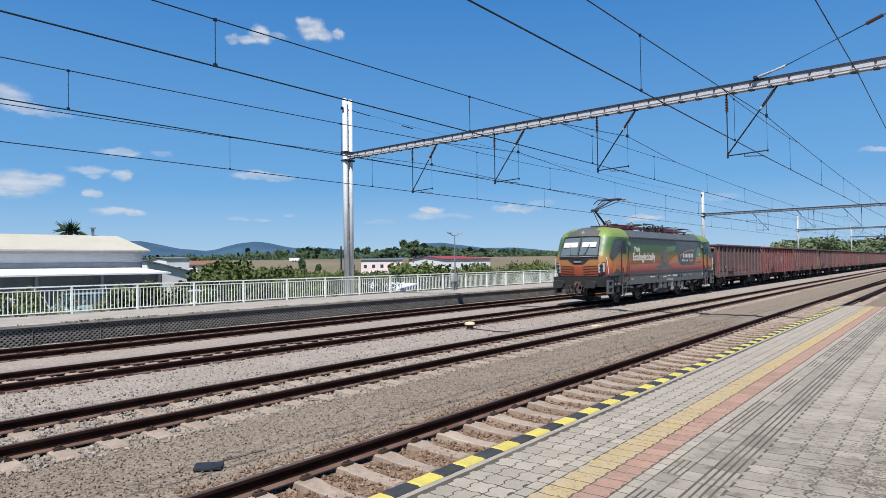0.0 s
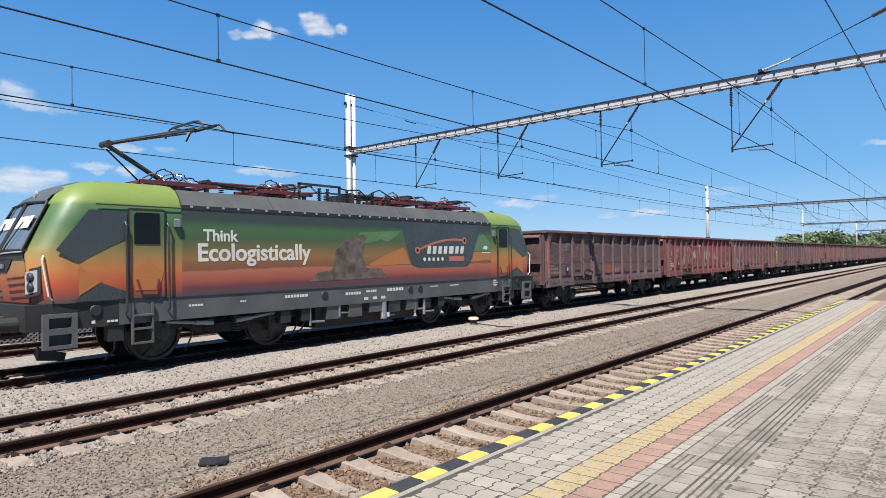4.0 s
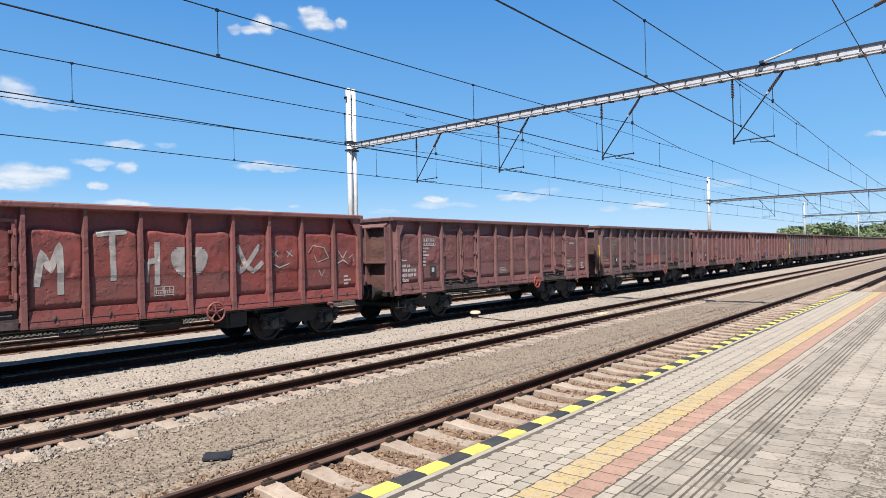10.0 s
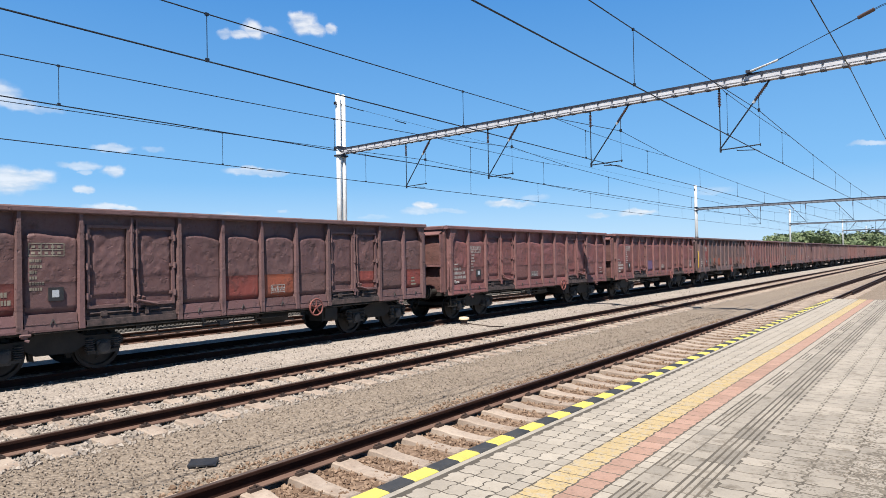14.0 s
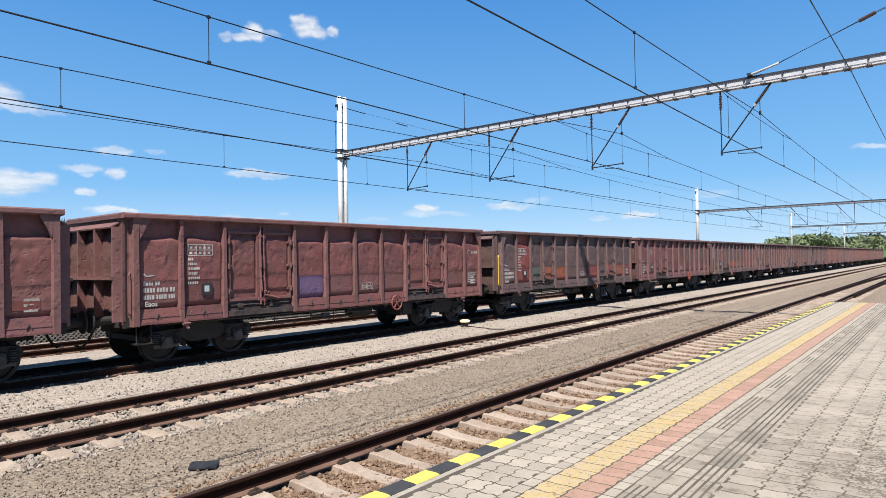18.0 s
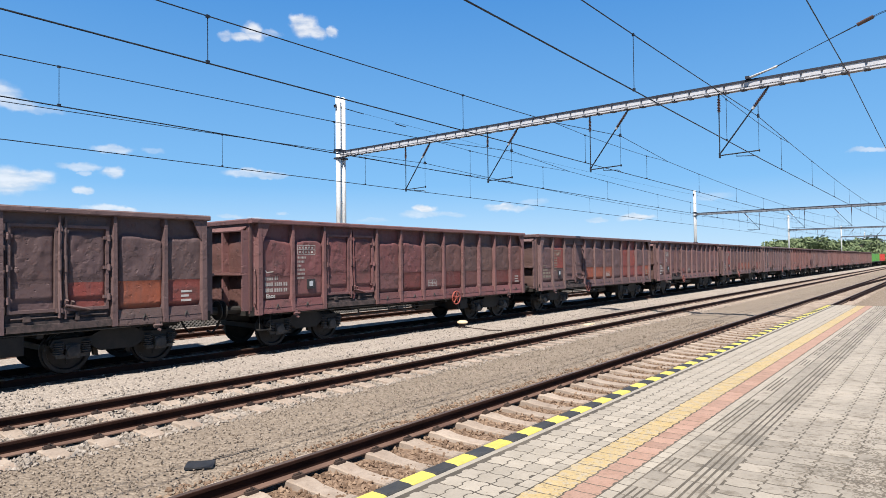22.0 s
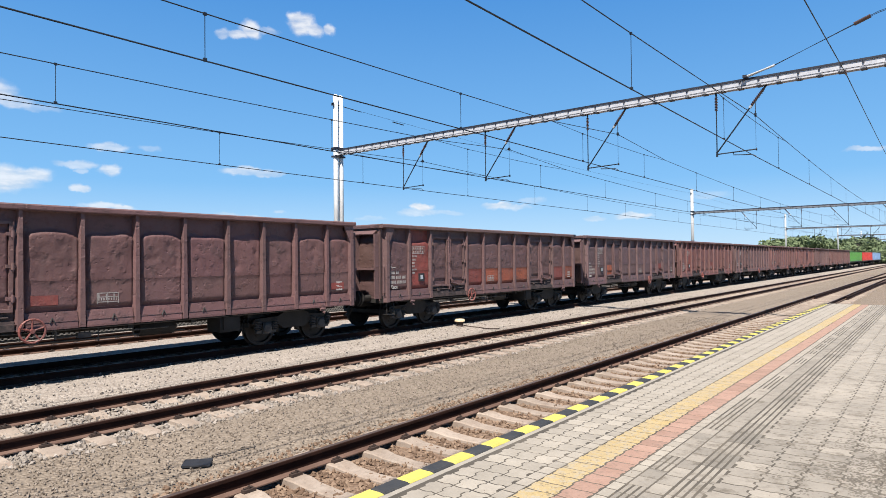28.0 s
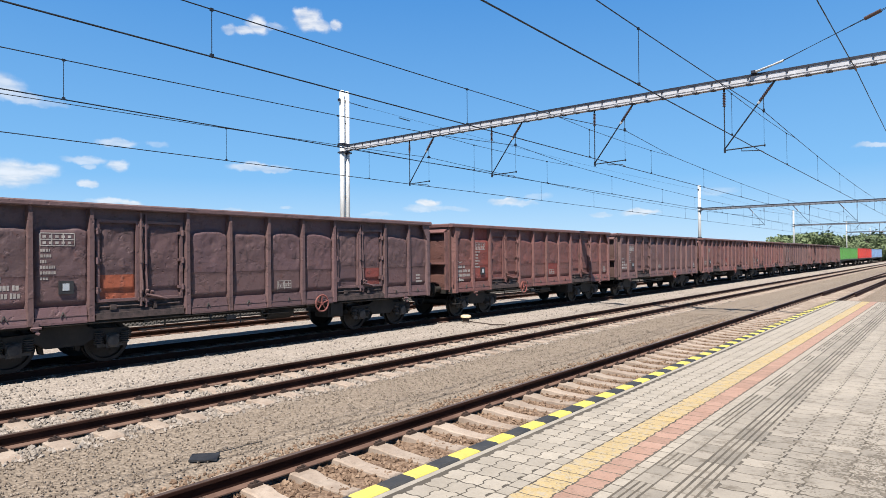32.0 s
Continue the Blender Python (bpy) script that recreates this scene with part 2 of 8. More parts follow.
M = {}
M["gravel"] = gravel_material("gravel")
M["earth"] = surface("meadow_ground", (0.058, 0.067, 0.026), (0.110, 0.095, 0.049), 0.95, big=0.05, fine=2.0, bump=0.5, dist=0.05)
M["concrete"] = surface("sleeper_concrete", (0.215, 0.165, 0.132), (0.300, 0.246, 0.205), 0.92, big=3, fine=70, vary=0.10, dirt=0.35)
M["slab"] = surface("grey_concrete", (0.222, 0.200, 0.176), (0.304, 0.280, 0.250), 0.92, big=0.8, fine=60)
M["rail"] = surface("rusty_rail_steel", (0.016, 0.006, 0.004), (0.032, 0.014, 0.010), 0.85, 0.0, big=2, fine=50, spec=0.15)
# paler copy of the rail's rust: the sunlit foot is in the colour
M["rail_foot"] = surface("rusty_sunlit_steel", (0.070, 0.036, 0.026), (0.125, 0.074, 0.055), 0.85, 0.0, big=2, fine=50)
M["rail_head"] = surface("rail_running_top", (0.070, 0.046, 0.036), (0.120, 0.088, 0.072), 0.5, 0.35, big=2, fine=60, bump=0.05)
M["clip"] = surface("rusty_clip", (0.023, 0.013, 0.010), (0.040, 0.023, 0.017), 0.8)
M["yellow"] = surface("yellow_edge_paint", (0.47, 0.41, 0.085), (0.42, 0.35, 0.085), 0.7, big=5, fine=50, vary=0.06, dirt=0.25)
M["black"] = surface("black_edge_paint", (0.018, 0.020, 0.024), (0.034, 0.035, 0.038), 0.75, big=5, fine=50, vary=0.1, dirt=0.2)
M["kerb"] = surface("pale_kerb", (0.235, 0.212, 0.182), (0.285, 0.258, 0.222), 0.9, big=3, fine=60, dirt=0.35)
M["paver"] = surface("grey_paver", (0.240, 0.213, 0.179), (0.294, 0.262, 0.223), 0.9, big=4, fine=60, vary=0.12, dirt=0.03)
M["paver_dark"] = surface("worn_grey_paver", (0.188, 0.167, 0.142), (0.258, 0.229, 0.194), 0.9, big=1.3, fine=60, vary=0.15, dirt=0.7)


def worn_yellow(name):
    """Yellow-faced blocks whose colour has flaked off in patches down to bare sandy concrete."""
    n = Nodes(name)
    c = n.mix(n.step(n.noise(4, 4), 0.35, 0.65), (0.325, 0.238, 0.105), (0.355, 0.270, 0.140))
    bare = n.step(n.noise(17, 5, 0.7), 0.50, 0.56, 0.0, 0.85)
    bare = n.math("MULTIPLY", bare, n.step(n.noise(0.8, 3), 0.35, 0.55, 0.25, 1.0))
    c = n.mix(bare, c, (0.300, 0.262, 0.205))
    c = n.mix(n.step(n.noise(24, 5, 0.75), 0.56, 0.64, 0.0, 0.75), c, (0.085, 0.066, 0.045))
    c = n.mix(n.step(n.info.outputs["Random"], 0, 1, 0.0, 0.30), c, (0.26, 0.21, 0.14))
    grain = n.noise(60, 3, 0.7)
    c = n.mix(1.0, c, n.mix(grain, (0.72, 0.72, 0.72), (1.22, 1.22, 1.22)), "MULTIPLY")
    n.bump(grain, 0.3, 0.004)
    return n.done(c, 0.92)


M["paver_yellow"] = worn_yellow("yellow_paver")
M["paver_red"] = surface("red_paver", (0.252, 0.152, 0.115), (0.288, 0.182, 0.142), 0.9, big=4, fine=60, vary=0.12, dirt=0.4)
M["joint"] = surface("sandy_joint", (0.040, 0.034, 0.027), (0.105, 0.089, 0.071), 0.95, big=1.1, fine=60)
M["zinc"] = surface("galvanised_steel", (0.459, 0.466, 0.474), (0.533, 0.540, 0.548), 0.45, 0.55, big=1.5, fine=12, bump=0.05)
M["zinc_dark"] = surface("weathered_galvanised_steel", (0.222, 0.229, 0.252), (0.296, 0.303, 0.318), 0.5, 0.6, big=2, fine=12, bump=0.05)
M["mast"] = surface("pale_galvanised_mast", (0.50, 0.505, 0.51), (0.60, 0.605, 0.61), 0.5, 0.1, big=1.5, fine=12, bump=0.05)
M["mast_hazed"] = surface("hazed_galvanised_mast", (0.34, 0.35, 0.36), (0.42, 0.43, 0.44), 0.6, 0.1, big=1.5, fine=12, bump=0.05)
M["wire"] = surface("dark_copper_wire", (0.016, 0.022, 0.032), (0.030, 0.038, 0.050), 0.5, 0.6)
M["insulator"] = surface("brown_insulator", (0.05, 0.03, 0.03), (0.08, 0.045, 0.04), 0.3)
M["beam_dark"] = surface("dark_steel_and_shade", (0.016, 0.018, 0.030), (0.030, 0.033, 0.048), 0.55, 0.3, big=2, fine=20)
M["beam_pale"] = surface("dull_zinc_beam", (0.40, 0.40, 0.43), (0.50, 0.50, 0.53), 0.55, 0.1, big=2, fine=20)
M["white_rail"] = surface("white_fence_paint", (0.68, 0.71, 0.68), (0.76, 0.78, 0.75), 0.5, big=1, fine=20, bump=0.05)
M["wall_panel"] = surface("dark_perforated_concrete", (0.100, 0.094, 0.090), (0.150, 0.140, 0.130), 0.9, big=1.2, fine=50, vary=0.08)
M["dark"] = surface("panel_hole_shade", (0.012, 0.012, 0.013), (0.02, 0.02, 0.02), 0.9)
M["paint"] = object_paint("wagon_paint", 0.55)
M["paint_clean"] = object_paint("rib_paint", 0.25, streaks=0.25)
M["under"] = surface("grimy_running_gear", (0.008, 0.007, 0.007), (0.020, 0.017, 0.014), 0.75, 0.1, big=3, fine=40)
M["mark"] = surface("white_stencil_paint", (0.30, 0.28, 0.27), (0.42, 0.40, 0.39), 0.8, big=6, fine=50)


# ---- mesh helpers ----
class Geo:
    """Collects vertices and faces for one mesh."""

    def __init__(self):
        self.v, self.f = [], []

    def add(self, vs, fs):
        k = len(self.v)
        self.v.extend(tuple(p) for p in vs)
        self.f.extend(tuple(i + k for i in face) for face in fs)
        return self

    def box(self, x0, x1, y0, y1, z0, z1):
        vs = [(x, y, z) for z in (z0, z1) for y in (y0, y1) for x in (x0, x1)]
        return self.add(vs, [(0, 2, 3, 1), (4, 5, 7, 6), (0, 1, 5, 4), (2, 6, 7, 3), (0, 4, 6, 2), (1, 3, 7, 5)])

    def loft(self, rings, caps=True, closed=True):
        """Rings of equally many points, joined one to the next."""
        n = len(rings[0])
        fs = []
        for r in range(len(rings) - 1):
            for i in range(n if closed else n - 1):
                j = (i + 1) % n
                fs.append((r * n + i, r * n + j, (r + 1) * n + j, (r + 1) * n + i))
        if caps and closed:
            fs += [tuple(range(n))[::-1], tuple(range((len(rings) - 1) * n, len(rings) * n))]
        return self.add([p for ring in rings for p in ring], fs)

    def bar(self, profile, x0, x1):
        """A profile of (y, z) points run along x."""
        return self.loft([[(x, y, z) for y, z in profile] for x in (x0, x1)])

    def tube(self, a, b, r, n=8, r2=None):
        a, b = Vector(a), Vector(b)
        d = (b - a).normalized()
        u = d.orthogonal().normalized()
        w = d.cross(u)
        ring = lambda c, s: [c + (u * math.cos(6.28319 * i / n) + w * math.sin(6.28319 * i / n)) * s for i in range(n)]
        return self.loft([ring(a, r), ring(b, r if r2 is None else r2)])

    def path(self, pts, r, n=6):
        """A round bar bent along points."""
        ps = [Vector(p) for p in pts]
        rings, up = [], None
        for i, p in enumerate(ps):
            d = (ps[min(i + 1, len(ps) - 1)] - ps[max(i - 1, 0)]).normalized()
            u = (up - d * up.dot(d)) if up is not None else d.orthogonal()
            up = u.normalized() if u.length > 1e-6 else d.orthogonal().normalized()
            w = d.cross(up)
            rings.append([p + (up * math.cos(6.28319 * k / n) + w * math.sin(6.28319 * k / n)) * r for k in range(n)])
        return self.loft(rings)

    def turned(self, profile, centre, axis="y", n=20):
        """A profile of (radius, along) points turned round an axis through centre."""
        c = Vector(centre)
        rings = []
        for r, h in profile:
            ring = []
            for i in range(n):
                p, q = r * math.cos(6.28319 * i / n), r * math.sin(6.28319 * i / n)
                ring.append(c + Vector({"x": (h, p, q), "y": (q, h, p), "z": (p, q, h)}[axis]))
            rings.append(ring)
        return self.loft(rings)

    def chamfer_box(self, x0, x1, y0, y1, z0, z1, c):
        """A box whose top edges are chamfered by c."""
        lo = [(x0, y0, z0), (x1, y0, z0), (x1, y1, z0), (x0, y1, z0)]
        mid = [(x, y, z1 - c) for x, y, _ in lo]
        top = [(x0 + c, y0 + c, z1), (x1 - c, y0 + c, z1), (x1 - c, y1 - c, z1), (x0 + c, y1 - c, z1)]
        return self.loft([lo, mid, top])

    def mesh(self, name, material, smooth=False):
        me = bpy.data.meshes.new(name)
        me.from_pydata(self.v, [], self.f)
        me.materials.append(material)
        bm = bmesh.new()
        bm.from_mesh(me)
        bmesh.ops.recalc_face_normals(bm, faces=bm.faces[:])
        bm.to_mesh(me)
        bm.free()
        if smooth:
            me.shade_smooth()
        return me


def part(name, data, material=None, parent=None, label="", at=None, color=None, smooth=False):
    """Links a mesh, or a Geo as one mesh, as one object; under parent where one is given."""
    me = data.mesh(name, material, smooth) if isinstance(data, Geo) else data
    ob = new(name, me)
    ob.parent = parent
    if at is not None:
        ob.location = at
    if color is not None:
        ob.color = (*color, 1)
    return tagged(ob, label)


def thing(name, label, category, group="", kind="", at=(0, 0, 0)):
    ob = new(name)
    ob.empty_display_size = 0.2
    ob.location = at
    return tagged(ob, label, category, group, kind)


def polar(az, dist):
    a = radians(az)
    return dist * math.cos(a), dist * math.sin(a)


rnd = random.Random(7)
TRACKS = (4.95, 9.93, 14.88, 19.62)      # track centres; the rail tops are at z = 0
PLATFORM = 0.53

# ---- ground: one sheet to the horizon, lower beyond the far platform ----
g = Geo()
prof = [(-3000, -0.6), (-9, -0.6), (-8.5, -0.50), (22.0, -0.50), (26.9, -0.5), (31, -2.7), (60, -2.9), (300, -4), (1500, -5), (3500, -5)]
xs = [-3000, -600, -100, -40, 0, 40, 100, 200, 600, 1500, 3500]
g.loft([[(x, y, z) for y, z in prof] for x in xs], closed=False)
ground = part("ground", g, M["earth"])
tagged(ground, "dry green and yellow meadow beyond the station", "ground", kind="structure")


def ballast_height(x, y):
    z = -0.215 + 0.022 * noise.noise((x * 1.7, y * 1.7, 0.3)) + 0.014 * noise.noise((x * 7, y * 7, 1.3))
    d = min(abs(y - c) for c in TRACKS)
    if d > 1.55:
        z += 0.025
    if y > 12.3 and d > 0.9:
        z = max(z, -0.150 + 0.02 * noise.noise((x * 2.3, y * 2.3, 4.0)))
    if 3.3 < y < 6.2:
        z -= 0.03
    return z


g = Geo()
rows = []
xs = [-6 + 0.14 * i for i in range(230)] + [26.2 + 0.6 * i for i in range(65)] + [65.2 + 4 * i for i in range(60)]
ys = [3.02 + 0.12 * i for i in range(60)] + [10.22 + 0.2 * i for i in range(60)]
nx, ny = len(xs), len(ys)
g.add([(x, y, ballast_height(x, y)) for x in xs for y in ys],
      [(i * ny + j, (i + 1) * ny + j, (i + 1) * ny + j + 1, i * ny + j + 1) for i in range(nx - 1) for j in range(ny - 1)])
ballast = part("ballast", g, M["gravel"], smooth=True)
tagged(ballast, "crushed stone ballast, brown by the platform and pale grey between the far tracks", "gravel", kind="structure")
# beyond the platform's end the same stone lies on the near side too
g = Geo()
xs, ys = [25.9 + 0.7 * i for i in range(60)] + [67.9 + 6 * i for i in range(40)], [-7 + 0.4 * i for i in range(26)]
ny = len(ys)
g.add([(x, y, ballast_height(x, y) + 0.02) for x in xs for y in ys],
      [(i * ny + j, (i + 1) * ny + j, (i + 1) * ny + j + 1, i * ny + j + 1) for i in range(len(xs) - 1) for j in range(ny - 1)])
tagged(part("ballast", g, M["gravel"], smooth=True), "gravel beyond the end of the platform", "gravel", kind="structure")


# ---- tracks ----
RAIL = [(-0.075, -0.172), (0.075, -0.172), (0.075, -0.160), (0.012, -0.140), (0.009, -0.045), (0.036, -0.034), (0.036, -0.004),
        (0.030, 0.0), (-0.030, 0.0), (-0.036, -0.004), (-0.036, -0.034), (-0.009, -0.045), (-0.012, -0.140), (-0.075, -0.160)]


def sleeper_mesh():
    """A concrete sleeper: thick rail seats, a lower waist in the middle."""
    g = Geo()
    rings = []
    for y, top, w in [(-1.30, -0.20, 0.13), (-1.27, -0.176, 0.145), (-0.98, -0.168, 0.15), (-0.52, -0.168, 0.15), (-0.36, -0.195, 0.13),
                      (0, -0.208, 0.115), (0.36, -0.195, 0.13), (0.52, -0.168, 0.15), (0.98, -0.168, 0.15), (1.27, -0.176, 0.145), (1.30, -0.20, 0.13)]:
        rings.append([(-w, y, -0.40), (w, y, -0.40), (w * 0.86, y, top - 0.012), (w * 0.74, y, top), (-w * 0.74, y, top), (-w * 0.86, y, top - 0.012)])
    return g.loft(rings).mesh("sleeper", M["concrete"])


def clip_geo(g, x, y):
    for s in (-1, 1):
        g.box(x - 0.07, x + 0.07, y + s * 0.115 - 0.03, y + s * 0.115 + 0.03, -0.168, -0.135)
        g.tube((x - 0.05, y + s * 0.10, -0.13), (x + 0.05, y + s * 0.10, -0.13), 0.014, 6)
        g.tube((x, y + s * 0.12, -0.15), (x, y + s * 0.12, -0.10), 0.015, 6)
    return g


SLEEPER = sleeper_mesh()
SLEEPER_FAR = Geo().loft([[(-0.13, y, -0.40), (0.13, y, -0.40), (0.11, y, -0.172), (-0.11, y, -0.172)] for y in (-1.3, 1.3)])


def track(number, yc, x0, x1, near):
    t = thing("railway_track", "railway track of rusty rails on pale concrete sleepers", "railway track", "tracks", "structure", (0, yc, 0))
    for s in (-1, 1):
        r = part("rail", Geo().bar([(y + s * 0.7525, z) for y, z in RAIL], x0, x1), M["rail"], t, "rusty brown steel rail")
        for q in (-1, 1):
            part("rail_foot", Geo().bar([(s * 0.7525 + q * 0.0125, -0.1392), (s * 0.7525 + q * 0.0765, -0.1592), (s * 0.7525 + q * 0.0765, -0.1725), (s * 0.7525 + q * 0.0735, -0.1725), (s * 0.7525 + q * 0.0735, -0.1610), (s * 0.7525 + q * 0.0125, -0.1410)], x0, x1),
                 M["rail_foot"], r, "rusty brown rail foot, its sunlit tone in the colour")
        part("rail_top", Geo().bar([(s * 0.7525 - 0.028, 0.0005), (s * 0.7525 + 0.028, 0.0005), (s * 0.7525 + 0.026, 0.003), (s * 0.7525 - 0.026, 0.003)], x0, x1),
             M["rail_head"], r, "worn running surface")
    far, clips = Geo(), Geo()
    k = 0
    x = x0 + 0.3
    while x < x1:
        if near[0] <= x <= near[1]:
            part("sleeper", SLEEPER, None, t, at=(x + rnd.uniform(-0.015, 0.015), rnd.uniform(-0.02, 0.02), 0))
            for s in (-0.7525, 0.7525):
                clip_geo(clips, x, s)
        else:
            far.add([(p[0] + x, p[1], p[2]) for p in SLEEPER_FAR.v], SLEEPER_FAR.f)
        x += 0.6
        k += 1
    if clips.v:
        tagged(part("rail_clip", clips, M["clip"], t, "rusty rail fastenings"), kind="stuff")
    tagged(part("sleeper", far, M["concrete"], t, "pale concrete sleepers far along the track"), kind="stuff")


track(1, TRACKS[0], -7.89, 300.0, (1.0, 46.0))
track(2, TRACKS[1], -8.53, 300.0, (1.0, 50.0))
track(3, TRACKS[2], -12.0, 300.0, (2.0, 40.0))
track(4, TRACKS[3], -12.2, 300.0, (4.0, 40.0))


# ---- loose stones ----
def stones(name, label, spots, material, seed):
    r = random.Random(seed)
    base = [Vector(p).normalized() for p in ((1, 0, 0), (-1, 0, 0), (0, 1, 0), (0, -1, 0), (0, 0, 1), (0.2, 0.3, -1))]
    tri = [(0, 2, 4), (2, 1, 4), (1, 3, 4), (3, 0, 4), (2, 0, 5), (1, 2, 5), (3, 1, 5), (0, 3, 5)]
    g = Geo()
    for x, y, z, s in spots:
        e = Euler((r.uniform(0, 6), r.uniform(0, 6), r.uniform(0, 6))).to_matrix()
        k = Vector((s * r.uniform(0.7, 1.3), s * r.uniform(0.7, 1.2), s * r.uniform(0.5, 0.95)))
        g.add([e @ Vector((p.x * k.x, p.y * k.y, p.z * k.z)) * r.uniform(0.8, 1.2) + Vector((x, y, z)) for p in base], tri)
    me = bpy.data.meshes.new(name)
    me.from_pydata(g.v, [], g.f)
    me.materials.append(material)
    ob = new(name, me)
    return tagged(ob, label, "stones", kind="stuff")


def stone_material(name, a, b):
    n = Nodes(name)
    geo = n.nt.nodes.new("ShaderNodeNewGeometry")
    c = n.mix(geo.outputs["Random Per Island"], a, b)
    gr = n.noise(60, 3, 0.7)
    c = n.mix(1.0, c, n.mix(gr, (0.42, 0.405, 0.40), (0.70, 0.68, 0.675)), "MULTIPLY")
    n.bump(gr, 0.3, 0.004)
    return n.done(c, 0.93, spec=0.25)


M["stone_brown"] = stone_material("brown_stone", (0.17, 0.11, 0.075), (0.40, 0.29, 0.21))
M["stone_pale"] = stone_material("pale_stone", (0.30, 0.265, 0.23), (0.50, 0.455, 0.41))
M["stone_path"] = stone_material("path_stone", (0.22, 0.18, 0.145), (0.45, 0.39, 0.33))
r = random.Random(3)


def scatter(n, x0, x1, y0, y1, s0, s1, skip=0.0, power=1.6):
    out = []
    while len(out) < n:
        x = x0 + (x1 - x0) * r.random() ** power
        y = r.uniform(y0, y1)
        if skip:
            d = abs(((x + 8.1 + 0.3 - 0.3) % 0.6) - 0.3)
            if d < skip:
                continue
        out.append((x, y, ballast_height(x, y) + 0.012, r.uniform(s0, s1)))
    return out


stones("ballast_stone", "rust-brown broken stones between the sleepers", scatter(9000, 2.0, 26, 3.3, 5.64, 0.022, 0.042), M["stone_brown"], 1)
stones("ballast_stone", "brown broken stones beside the rail", scatter(3200, 1.0, 24, 5.8, 6.5, 0.018, 0.036), M["stone_brown"], 2)
stones("ballast_stone", "grey-brown gravel of the path between the tracks", scatter(9000, 1.0, 26, 6.3, 8.7, 0.010, 0.022), M["stone_path"], 3)
stones("ballast_stone", "pale broken stones of the middle track", scatter(6000, 2.0, 34, 8.5, 10.6, 0.025, 0.05), M["stone_pale"], 4)
stones("ballast_stone", "pale gravel between the far tracks", scatter(3500, 3.0, 40, 10.7, 16.2, 0.015, 0.035), M["stone_pale"], 5)

# ---- the near platform ----
platform = thing("platform", "station platform paved in bands of grey, yellow and red blocks", "platform", kind="structure")
part("platform_body", Geo().box(-8, 25.7, -8, 3.05, -0.5, PLATFORM - 0.0016), M["joint"], platform, "sandy bed under the paving")
part("edge_wall", Geo().box(-8, 25.7, 3.05, 3.25, -0.5, PLATFORM - 0.068), M["slab"], platform, "grey concrete edge wall")
part("back_paving", Geo().box(-8, 25.7, -8, -1.518, PLATFORM - 0.05, PLATFORM).box(-8, -3.12, -1.518, 3.0, PLATFORM - 0.05, PLATFORM), M["paver"], platform, "grey paving behind")
part("kerb_strip", Geo().box(-8, 25.7, 3.012, 3.108, PLATFORM - 0.09, PLATFORM - 0.004), M["kerb"], platform, "pale concrete kerb strip")
EDGE = Geo().chamfer_box(-0.136, 0.136, -0.073, 0.073, -0.07, 0.004, 0.014)
for k, tone in enumerate(("yellow", "black")):
    me = EDGE.mesh("edge_block", M[tone])
    i = 0
    x = 4.76 - 12 * 0.552 + 0.276 * k
    while x < 25.5:
        part("edge_block", me, None, platform, f"{tone} painted edge block", at=(x, 3.197, PLATFORM))
        x += 0.552


def zigzag(w, h, k, gap=0.0065):
    """The outline of an interlocking block that tiles in rows and columns: w along x, h along y, wavy by k."""
    a, b = w / 2, h / 2
    low = [(-a, -b), (-a * 0.35, -b - k * 0.4), (-a * 0.05, -b + k), (a * 0.45, -b + k), (a * 0.7, -b - k * 0.3)]
    right = [(a, -b), (a + k * 0.5, -b * 0.45), (a - k * 0.5, b * 0.05), (a - k * 0.4, b * 0.6)]
    top = [(x, y + h) for x, y in low[1:]][::-1]
    left = [(x - w, y) for x, y in right[1:]][::-1]
    pts = low + right + [(a, b)] + top + [(-a, b)] + left
    return [(x * (1 - gap / w * 3.6), y * (1 - gap / h * 2.8)) for x, y in pts]


def block_geo(outline, depth=0.03, c=0.002):
    top = [(x * (1 - c / 0.1), y * (1 - c / 0.1), 0) for x, y in outline]
    return Geo().loft([[(x, y, -depth) for x, y in outline], [(x, y, -c) for x, y in outline], top])


